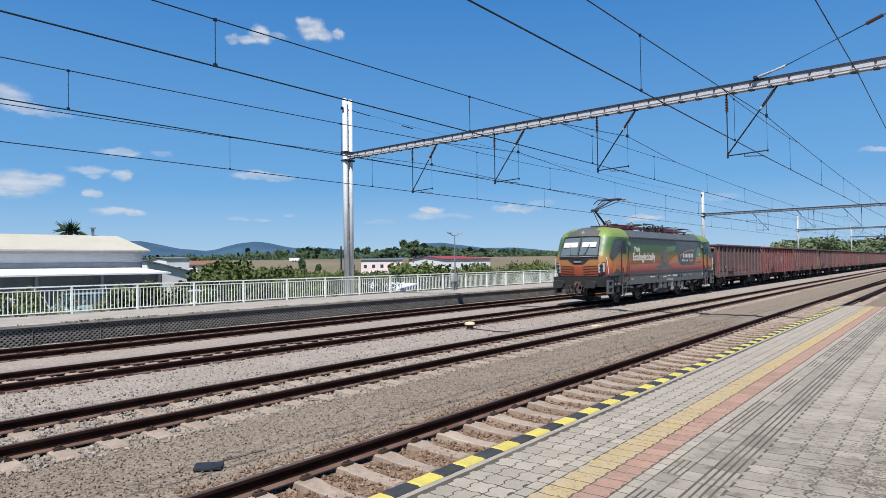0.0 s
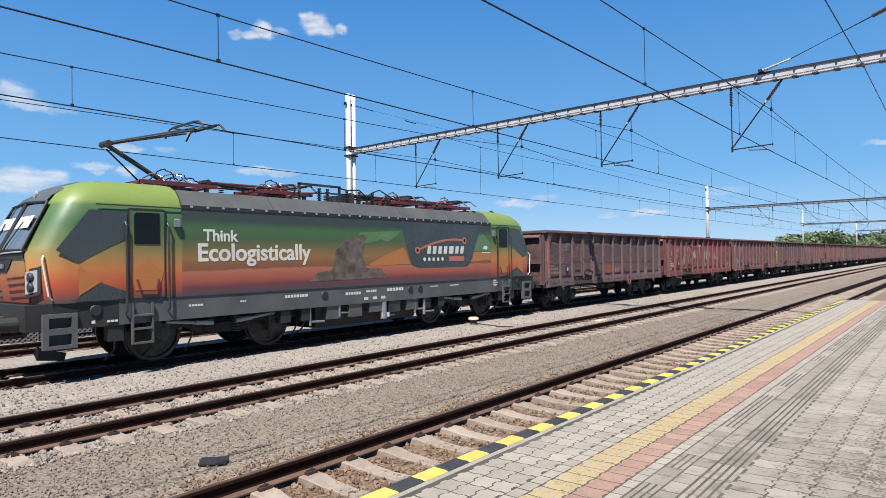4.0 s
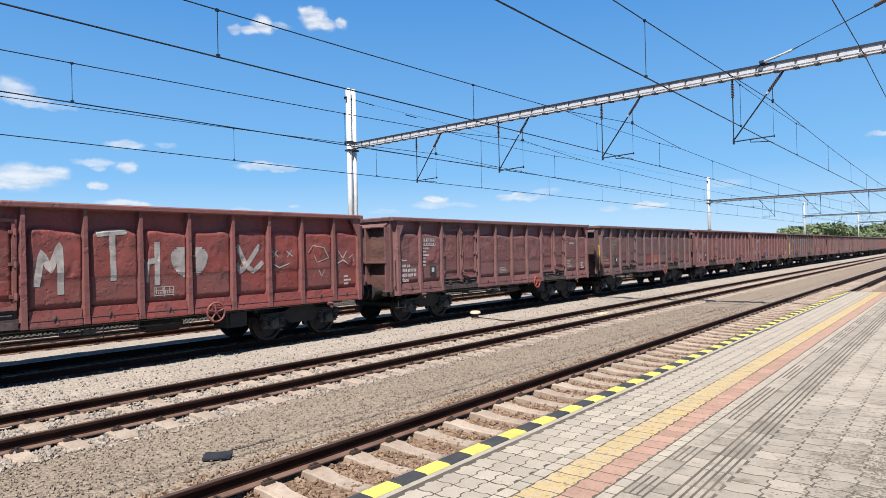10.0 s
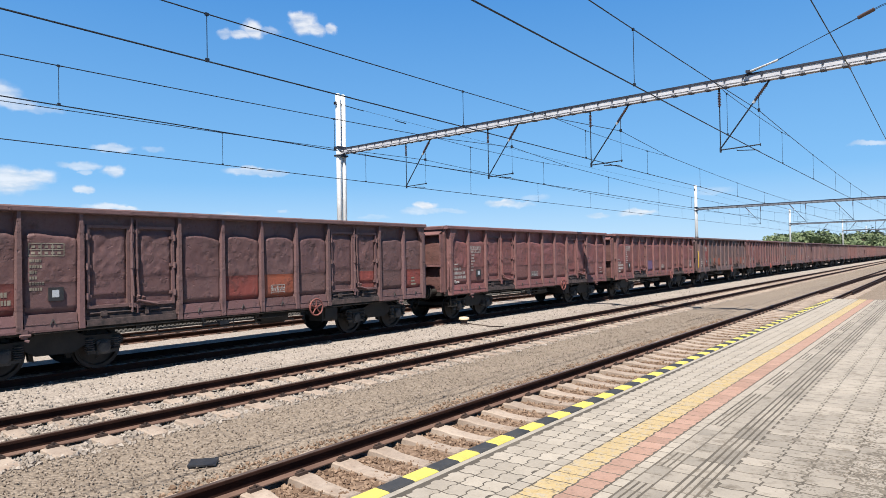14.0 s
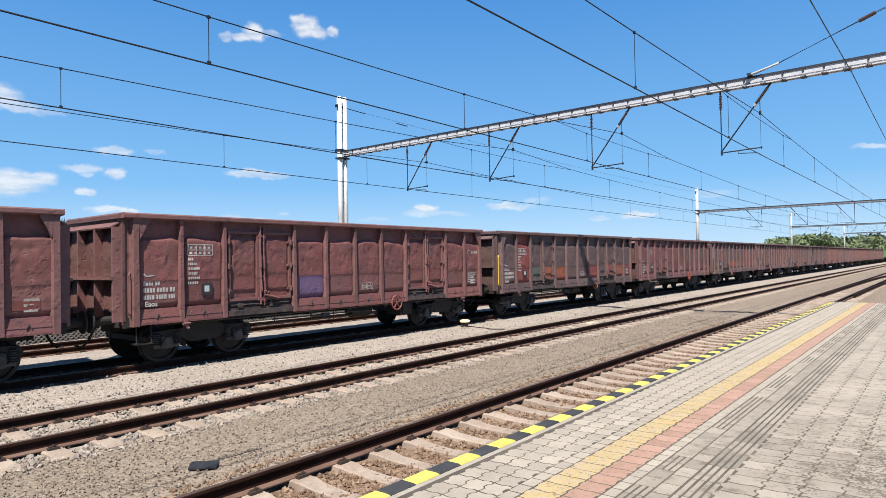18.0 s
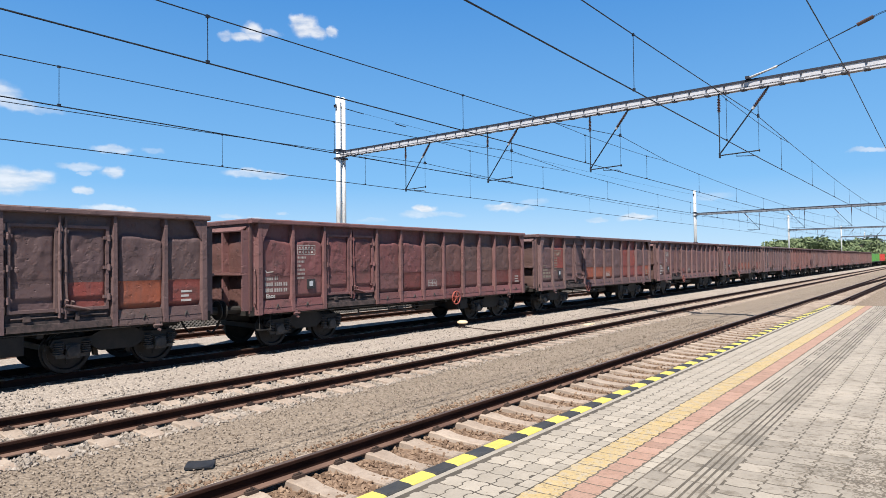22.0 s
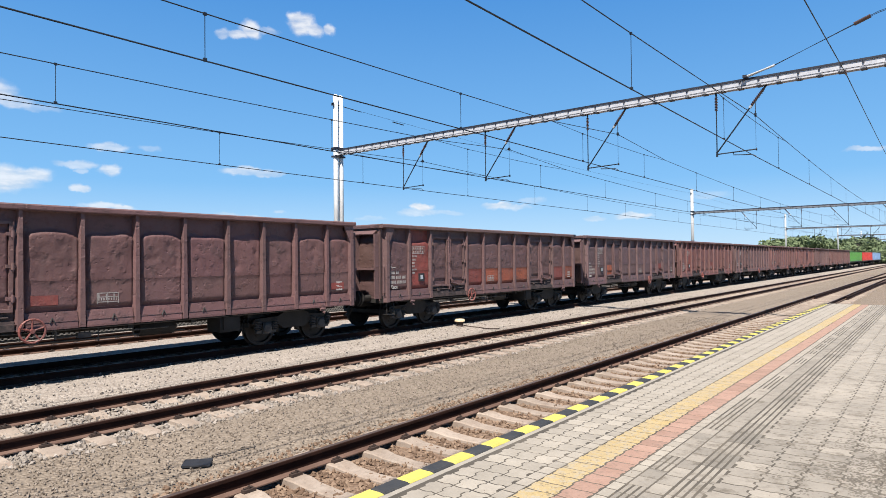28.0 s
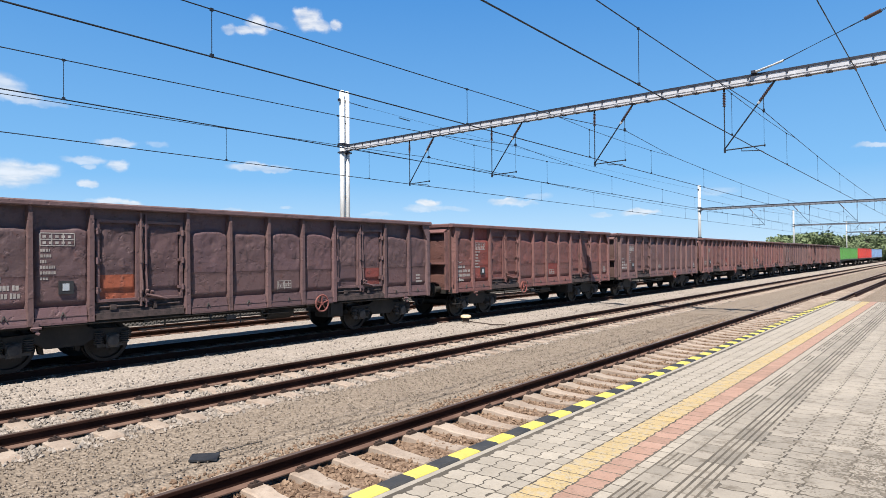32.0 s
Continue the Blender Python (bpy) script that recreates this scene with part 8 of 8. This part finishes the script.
            for x0, x1, z0, z1 in ((2.37, 2.40, 1.45, 3.33), (3.14, 3.17, 1.45, 3.33), (2.40, 3.14, 3.32, 3.35)):
                g.box(x0, x1, y - 0.012, y + 0.012, z0, z1)
            part("door_frame", g, M["black_plate"], d)
            part("door_handle", Geo().path([(2.55, y - 0.03, 1.85), (2.60, y - 0.05, 1.62), (2.95, y - 0.05, 1.60), (3.0, y - 0.03, 1.85)], 0.02) if s < 0 else Geo().path([(2.55, y + 0.03, 1.85), (2.60, y + 0.05, 1.62), (2.95, y + 0.05, 1.60), (3.0, y + 0.03, 1.85)], 0.02), M["red_frame"], d, "red door handle rail")
            o = -1 if s < 0 else 1
            for x in (2.32, 3.22):
                put("handrail", Geo().path([(x, y, 1.15), (x, y + o * 0.07, 1.2), (x, y + o * 0.07, 2.98), (x, y, 3.05)], 0.022), "soot", label="dark steel handrail")
            put("mirror", Geo().chamfer_box(3.36, 3.48, min(y, y + o * 0.08), max(y, y + o * 0.08), 2.98, 3.16, 0.03), "zinc_dark", label="folded side mirror")
            lad = put("ladder", Geo().box(2.42, 2.46, y + o * 0.03 - 0.03, y + o * 0.03 + 0.03, 0.50, 1.36).box(2.84, 2.88, y + o * 0.03 - 0.03, y + o * 0.03 + 0.03, 0.50, 1.36), "roof_grey", label="grey cab ladder")
            for z in (0.50, 0.80, 1.08):
                part("rung", Geo().box(2.46, 2.84, y + o * 0.03 - 0.05, y + o * 0.03 + 0.05, z, z + 0.04), M["roof_grey"], lad)
            put("edge_line", Geo().box(1.75, 3.55, min(y, y + o * 0.01), max(y, y + o * 0.01), 3.385, 3.41), "black_plate")
            put("socket", Geo().turned([(0.0, o * 0.02), (0.10, o * 0.02), (0.12, 0.0)], (1.75, s * 1.462, 1.26), "y", 14), "black_plate", label="oval socket cover")

    # machine room
    P("body_side", Geo().box(3.55, 15.43, -1.49, -1.43, 1.43, 3.40), "side_paint", label="side wall printed with hills in orange and green")
    P("body_side", Geo().box(3.55, 15.43, 1.43, 1.49, 1.43, 3.40), "side_paint", label="side wall printed with hills in orange and green")
    P("floor", Geo().box(2.0, 16.98, -1.43, 1.43, 1.40, 1.50), "under")
    for s in (-1, 1):
        y0, y1 = sorted((s * 1.42, s * 1.475))
        P("skirt", Geo().box(2.2, 16.78, y0, y1, 0.93, 1.425), "loco_grey", label="dark grey lower skirt")
        P("skirt_line", Geo().box(2.2, 16.78, s * 1.486 - 0.008, s * 1.486 + 0.008, 1.425, 1.437), "black_plate")
        P("gutter", Geo().box(3.55, 15.43, min(s * 1.40, s * 1.50), max(s * 1.40, s * 1.50), 3.385, 3.475), "black_plate", label="black roof gutter")
        g = Geo()
        for i in range(30):
            g.box(3.75 + i * 0.395, 3.81 + i * 0.395, min(s * 1.46, s * 1.506), max(s * 1.46, s * 1.506), 3.425, 3.470)
        tagged(P("gutter_bracket", g, "zinc", label="small pale gutter brackets"), kind="stuff")
    xs = (3.57, 6.0, 8.4, 10.75, 13.1, 15.41)
    for a, b in zip(xs, xs[1:]):
        P("roof_panel", Geo().bar([(-1.47, 3.472), (-1.17, 3.84), (-0.6, 3.86), (0.6, 3.86), (1.17, 3.84), (1.47, 3.472)], a + 0.012, b - 0.012), "roof_grey", label="grey removable roof panel")
    # side prints: slate badge with its arc, dots and plain bars; hill shapes; rock
    Y = -1.4905
    badge = P("badge", slab(Geo(), [(10.62, 3.36), (10.98, 2.25), (11.12, 2.0), (11.42, 1.90), (13.95, 1.90), (14.15, 2.02), (14.30, 2.25), (14.66, 3.12), (14.85, 3.36)], Y, 0.004), "slate", label="slate grey badge field")
    pts = [(11.38 + 2.45 * k / 14, 2.46 + 0.52 * math.sin(0.30 + 1.62 * k / 14) - 0.15) for k in range(15)]
    g = Geo()
    for (xa, za), (xb, zb) in zip(pts, pts[1:]):
        slab(g, [(xa, za - 0.035), (xb, zb - 0.035), (xb, zb + 0.035), (xa, za + 0.035)], Y - 0.004, 0.003)
    part("arc", g, M["salmon"], badge, "salmon arc")
    for x, z in (pts[0], pts[-1]):
        part("ring", Geo().turned([(0.055, -0.004), (0.115, -0.004), (0.115, 0.0), (0.055, 0.0), (0.055, -0.004)], (x, Y - 0.005, z), "y", 20), M["salmon"], badge)
    for i, (x0, x1) in enumerate(((11.85, 12.08), (12.12, 12.36), (12.40, 12.64), (12.68, 12.92), (12.96, 13.26), (13.30, 13.54), (13.58, 13.82))):
        part("bar", slab(Geo(), [(x0, 2.35), (x1 - 0.07, 2.35), (x1 - 0.03, 2.60), (x0 + 0.04, 2.60)], Y - 0.004, 0.003), M["white_paint"], badge, "white bar")
    part("bar", slab(Geo(), [(12.98, 2.10), (13.80, 2.10), (13.80, 2.26), (12.98, 2.26)], Y - 0.004, 0.003), M["salmon"], badge, "salmon bar")
    for i in range(5):
        part("dot", Geo().turned([(0.0, -0.004), (0.062, -0.004), (0.062, 0.0)], (11.72 + i * 0.225, Y - 0.004, 2.17), "y", 14), M["white_paint"], badge, "white dot")
    P("hill_print", slab(Geo(), [(8.9, 2.98), (10.62, 3.06), (10.35, 2.85), (10.05, 2.72), (9.75, 2.80), (9.5, 2.70), (8.8, 2.66)], Y, 0.003), "leaf_paint", label="green hill shape")
    P("hill_print", slab(Geo(), [(9.25, 2.05), (9.9, 2.30), (10.75, 2.55), (10.98, 2.14), (11.08, 2.04), (9.4, 2.0)], Y, 0.0035), "amber", label="amber hill shape")
    P("hill_print", slab(Geo(), [(14.30, 2.42), (14.72, 2.98), (14.95, 3.05), (15.4, 2.72), (15.42, 2.42)], Y, 0.003), "leaf_paint", label="green peak shape")
    P("hill_print", slab(Geo(), [(14.30, 2.40), (15.42, 2.40), (15.42, 2.12), (14.18, 2.06)], Y, 0.003), "amber", label="amber slope shape")
    P("mark_bar", slab(Geo(), [(14.85, 2.36), (15.38, 2.36), (15.38, 2.40), (14.85, 2.40)], Y - 0.004, 0.003), "white_paint")
    P("white_shape", slab(Geo(), [(14.92, 2.52), (15.0, 2.62), (15.15, 2.62), (15.22, 2.54), (15.12, 2.48)], Y - 0.004, 0.003), "white_paint", label="small white shape")
    P("rock_print", slab(Geo(), [(7.08, 1.63), (7.35, 1.86), (7.85, 1.92), (8.0, 2.45), (8.35, 2.78), (8.82, 2.84), (9.02, 2.94), (9.2, 2.86), (9.1, 2.74), (9.0, 2.3), (9.15, 1.95), (9.75, 1.92), (9.98, 1.64)], Y - 0.0, 0.0045), "rock_paint", label="grey-brown rock shape")
    part("lettering", lettering("Think", 0.38), M["white_paint"], L0, "white slogan lettering", at=(4.06, Y - 0.003, 2.68)).data.materials.append(M["white_paint"])
    part("lettering", lettering("Ecologistically", 0.575), M["white_paint"], L0, "white slogan lettering", at=(3.90, Y - 0.003, 2.22)).data.materials.append(M["white_paint"])
    # skirt marks
    r = random.Random(5)
    for x, n, z, hgt in ((1.66, 1, 1.0, 0.06), (1.95, 3, 1.0, 0.045), (3.7, 5, 1.20, 0.045), (5.0, 3, 1.22, 0.035), (6.3, 8, 1.24, 0.07), (8.35, 6, 1.20, 0.075), (9.15, 5, 1.24, 0.06), (10.0, 6, 1.23, 0.09), (12.0, 7, 1.27, 0.03), (13.0, 9, 1.26, 0.035), (15.55, 3, 1.33, 0.05), (15.55, 4, 1.24, 0.05), (15.58, 3, 1.15, 0.05), (16.1, 5, 1.10, 0.025)):
        for q in range(n):
            wd = hgt * r.uniform(0.5, 1.0) + 0.02
            P("mark_bar", slab(Geo(), [(x, z), (x + wd, z), (x + wd, z + hgt), (x, z + hgt)], -1.475, 0.003), "white_paint")
            x += wd + hgt * 0.35
    for x in (9.05, 9.40, 9.75):
        P("label_plate", slab(Geo(), [(x, 1.02), (x + 0.17, 1.02), (x + 0.17, 1.10), (x, 1.10)], -1.475, 0.004), "white_paint", label="small white label plate")
    for x in (7.6, 11.05, 11.5):
        P("socket", Geo().turned([(0.0, -0.02), (0.10, -0.02), (0.12, 0.0)], (x, -1.476, 1.24), "y", 14), "black_plate", label="round socket cover")
    # roof gear
    for i, x in enumerate((5.6, 6.6, 7.6, 8.6, 9.3, 9.9, 10.5)):
        ins = Geo()
        for j in range(5):
            ins.turned([(0.035, 0), (0.085, 0.015), (0.035, 0.035)], (x, -0.35 if i % 2 else 0.3, 3.88 + j * 0.05), "z", 10)
        P("roof_insulator", ins, "insulator", label="ribbed roof insulator")
    P("roof_bus_bar", Geo().path([(5.6, 0.3, 4.17), (6.6, -0.35, 4.18), (7.6, 0.3, 4.18), (8.6, -0.35, 4.18), (9.9, -0.3, 4.2), (10.5, 0.3, 4.17), (12.2, 0.2, 4.17)], 0.025), "soot", label="dark roof conductor")
    for i, (x, y) in enumerate(((8.05, -0.75), (8.35, -0.75), (9.05, -0.8), (9.55, -0.8), (10.15, -0.75), (10.9, -0.6), (11.0, 0.4))):
        ins = Geo().tube((x, y, 3.86), (x, y, 4.22), 0.035, 8)
        for j in range(6):
            ins.turned([(0.03, 0), (0.082, 0.012), (0.03, 0.034)], (x, y, 3.90 + j * 0.048), "z", 10)
        P("roof_insulator", ins.turned([(0.0, 0.0), (0.05, 0.0), (0.05, 0.05), (0.0, 0.05)], (x, y, 4.20), "z", 8), "insulator" if i % 2 else "soot", label="ribbed roof insulator")
    P("roof_frame", Geo().box(7.3, 7.36, -0.8, -0.74, 3.86, 4.34).box(8.75, 8.81, -0.8, -0.74, 3.86, 4.34).box(7.3, 8.81, -0.8, -0.74, 4.30, 4.36), "soot", label="dark roof conductor frame")
    P("roof_cable", Geo().path([(8.81, -0.77, 4.30), (9.05, -0.8, 4.26), (9.55, -0.8, 4.30), (9.85, -0.78, 4.12), (10.15, -0.75, 4.27), (10.5, -0.7, 4.38), (10.9, -0.6, 4.28), (11.3, -0.5, 4.18)], 0.022), "soot")
    P("breaker", Geo().box(8.9, 9.5, -0.5, -0.1, 3.86, 4.12).tube((9.7, -0.3, 3.86), (9.7, -0.3, 4.24), 0.08).tube((10.0, -0.3, 4.2), (10.6, -0.3, 4.2), 0.06), "soot", label="main circuit breaker")
    for up, bx in ((True, 3.95), (False, 6.95), (False, 11.75), (False, 14.45)):
        pg = P("pantograph", Geo().box(bx - 0.85, bx + 1.05, -0.52, -0.42, 4.02, 4.11).box(bx - 0.85, bx + 1.05, 0.42, 0.52, 4.02, 4.11).box(bx - 0.35, bx + 0.35, -0.45, 0.45, 4.03, 4.13).box(bx + 0.85, bx + 1.05, -0.5, 0.5, 4.04, 4.10).box(bx - 0.85, bx - 0.70, -0.5, 0.5, 4.04, 4.10), "red_frame", label="raised pantograph" if up else "folded pantograph")
        for x in (bx - 0.6, bx + 0.8):
            for y in (-0.44, 0.44):
                part("foot_insulator", Geo().tube((x, y, 3.84), (x, y, 4.03), 0.06, 10), M["insulator"], pg)
        knee = Vector((bx - 1.40, 0, 4.90)) if up else Vector((bx - 2.0, 0, 4.22))
        head = Vector((bx + 0.75, 0, 5.56)) if up else Vector((bx + 0.55, 0, 4.24))
        base = Vector((bx - 0.05, 0, 4.14))
        part("lower_arm", Geo().tube(base, knee, 0.055, 10), M["soot"], pg)
        part("guide_rod", Geo().tube(base + Vector((-0.55, 0.1, -0.02)), knee + Vector((0.05, 0.08, -0.1)), 0.02), M["soot"], pg)
        part("upper_arm", Geo().path([knee, head], 0.045, 8).path([knee + Vector((0, 0.12, 0.0)), head + Vector((0, 0.42, -0.06))], 0.022).path([knee + Vector((0, -0.12, 0.0)), head + Vector((0, -0.42, -0.06))], 0.022), M["soot" if up else "red_frame"], pg)
        part("joint", Geo().tube(knee + Vector((0, -0.2, 0)), knee + Vector((0, 0.2, 0)), 0.07, 10), M["soot"], pg)
        for dx in (-0.28, 0.28):
            hx = head + Vector((dx, 0, 0.07))
            part("contact_strip", Geo().path([hx + Vector((0, -0.95, -0.22)), hx + Vector((0, -0.72, -0.03)), hx + Vector((0, -0.5, 0)), hx + Vector((0, 0.5, 0)), hx + Vector((0, 0.72, -0.03)), hx + Vector((0, 0.95, -0.22))], 0.025), M["soot"], pg)
        part("head_frame", Geo().path([head + Vector((-0.3, -0.5, 0.04)), head + Vector((0.3, -0.5, 0.04)), head + Vector((0.3, 0.5, 0.04)), head + Vector((-0.3, 0.5, 0.04)), head + Vector((-0.3, -0.5, 0.04))], 0.018), M["soot"], pg)
        for q, y in enumerate((-0.36, -0.25, -0.1, 0.05, 0.25, 0.36)):
            x0, ln, hgt = bx - 0.75 + 0.22 * q, 0.55 + 0.16 * (q % 3), 0.16 + 0.07 * ((q * 2) % 3)
            part("cable_loop", Geo().path([(x0 + ln * k / 10, y + 0.06 * math.sin(2.2 * k + q), 4.12 + hgt * math.sin(3.14159 * k / 10)) for k in range(11)], 0.017), M["soot" if q % 2 else "steel"], pg)
    P("horn", Geo().turned([(0.0, -0.1), (0.09, -0.1), (0.03, 0.1)], (16.9, -0.55, 3.96), "x", 10).box(16.8, 17.05, -0.62, -0.48, 3.86, 3.95), "soot", label="small roof horn")
    # belly and bogies
    P("transformer", Geo().loft([[(7.35, -1.38, 0.95), (7.35, 1.38, 0.95), (11.65, 1.38, 0.95), (11.65, -1.38, 0.95)], [(7.5, -1.15, 0.34), (7.5, 1.15, 0.34), (11.5, 1.15, 0.34), (11.5, -1.15, 0.34)]]), "under", label="dark transformer case")
    for x in (7.7, 8.5, 9.3, 10.1, 10.9):
        P("equipment_box", Geo().box(x, x + 0.5, -1.44, -1.25, 0.55 + 0.1 * r.random(), 0.94), "soot" if r.random() < 0.6 else "loco_grey", label="small underfloor case")
    for x, z0, z1, wd in ((7.15, 0.45, 0.93, 0.10), (8.15, 0.62, 0.93, 0.16), (9.9, 0.42, 0.92, 0.30), (11.3, 0.5, 0.93, 0.12), (11.75, 0.40, 0.90, 0.14)):
        P("air_pipe", Geo().tube((x, -1.40, z0), (x, -1.40, z1), wd * 0.35, 10).tube((x, -1.40, z0 + 0.1), (x + 0.5, -1.38, z0 + 0.08), 0.03, 7), "zinc_dark", label="grey underfloor cylinder and pipe")
    P("label_plate", slab(Geo(), [(9.8, 0.46), (10.1, 0.46), (10.1, 0.60), (9.8, 0.60)], -1.46, 0.004), "white_paint", label="small white plate")
    for x in (2.15, 2.95, 6.35, 7.0, 11.9, 12.6, 16.1, 16.85):
        P("sand_box", Geo().chamfer_box(x - 0.15, x + 0.15, -1.43, -1.20, 0.60, 0.94, 0.03).path([(x, -1.35, 0.62), (x + 0.05, -1.2, 0.4), (x + 0.02, -0.8, 0.14)], 0.022, 6), "apron_grey", label="grimy sand box with its pipe")
    wg = wheelset_geo(0.625, 0.75)
    for i in range(12):
        a = 6.28319 * i / 12
        for s in (-1, 1):
            wg.tube((0.46 * math.cos(a), s * 0.755, 0.46 * math.sin(a)), (0.46 * math.cos(a), s * 0.785, 0.46 * math.sin(a)), 0.022, 6)
    wheel = wg.mesh("wheelset", M["loco_wheel"])
    for bx in (4.74, 14.24):
        g = Geo()
        for s in (-1, 1):
            y0, y1 = sorted((s * 0.98, s * 1.12))
            pts = [(-2.2, 0.72), (-2.1, 0.90), (-0.9, 0.92), (-0.5, 0.74), (0.5, 0.74), (0.9, 0.92), (2.1, 0.90), (2.2, 0.72), (1.9, 0.66), (0.95, 0.72), (0.55, 0.52), (-0.55, 0.52), (-0.95, 0.72), (-1.9, 0.66)]
            g.loft([[(x, y, z) for x, z in pts] for y in (y0, y1)])
        g.box(-0.35, 0.35, -1.0, 1.0, 0.5, 0.85)
        b = part("bogie", g, M["under"], L0, "dark locomotive bogie", at=(bx, 0, 0))
        for s in (-1.5, 1.5):
            ws = part("wheelset", wheel, None, b, at=(s, 0, 0.625))
            spinning.append((ws, (s, 0, 0.625), 0.625))
            for y in (-1.05, 1.05):
                part("axle_box", Geo().box(s - 0.2, s + 0.2, y - 0.1, y + 0.1, 0.42, 0.84).turned([(0, -0.14), (0.15, -0.14), (0.17, -0.09)] if y < 0 else [(0, 0.14), (0.15, 0.14), (0.17, 0.09)], (s, y, 0.62), "y", 14), M["under_light"], b)
                part("brake_cylinder", Geo().tube((s + 0.45, y, 0.68), (s + 0.45, y, 0.98), 0.07, 10), M["roof_grey"], b)
            for y in (-1.1, 1.1):
                part("coil_spring", Geo().turned([(0.0, 0.50)] + [q for i in range(7) for q in ((0.085, 0.50 + i * 0.065), (0.125, 0.52 + i * 0.065), (0.125, 0.535 + i * 0.065), (0.085, 0.555 + i * 0.065))] + [(0.0, 0.95)], (s * 0.24, y, 0), "z", 14), M["under_light"], b, "coil spring in the paler lit tone")
            for y in (-1.2, 1.2):
                part("damper", Geo().tube((s * 0.45, y, 0.80), (s * 0.95, y, 0.88), 0.045, 10).tube((s * 0.2, y, 0.77), (s * 0.5, y, 0.81), 0.065, 10), M["zinc_dark"], b, "pale grey damper")
                part("sand_pipe", Geo().path([(s + 0.78, y * 0.86, 0.95), (s + 0.80, y * 0.82, 0.5), (s + 0.72, y * 0.66, 0.12)], 0.022), M["soot"], b)
    carried.append((L0, FIRST - 0.62 - 18.98 - 0.13))


M["loco_wheel"] = surface("grey_wheel_steel", (0.028, 0.025, 0.024), (0.070, 0.063, 0.058), 0.5, 0.5, big=4, fine=40)
locomotive()


# ---- what moves ----
def motions():
    for ob, x in carried:
        walk(ob, [(s, pose(x - SPEED * s, TRACKS[2], 0)) for s in (0, 1 / 30, 4, 8, 12, 16, 20, 24, 28, 32 - 1 / 30, 32)])
    done = {}
    for ob, at, radius in spinning:
        key = (round(at[0], 3), radius)
        if key not in done:
            done[key] = ob
            walk(ob, [(i / 10, pose(*at) @ Matrix.Rotation(-SPEED * (i / 10) / radius, 4, "Y")) for i in range(321)])
        else:
            # the wheels of all wagons turn alike
            first = done[key].animation_data
            ob.rotation_mode = "QUATERNION"
            keys = ob.animation_data_create()
            keys.action = first.action
            keys.action_slot = first.action_slot


motions()
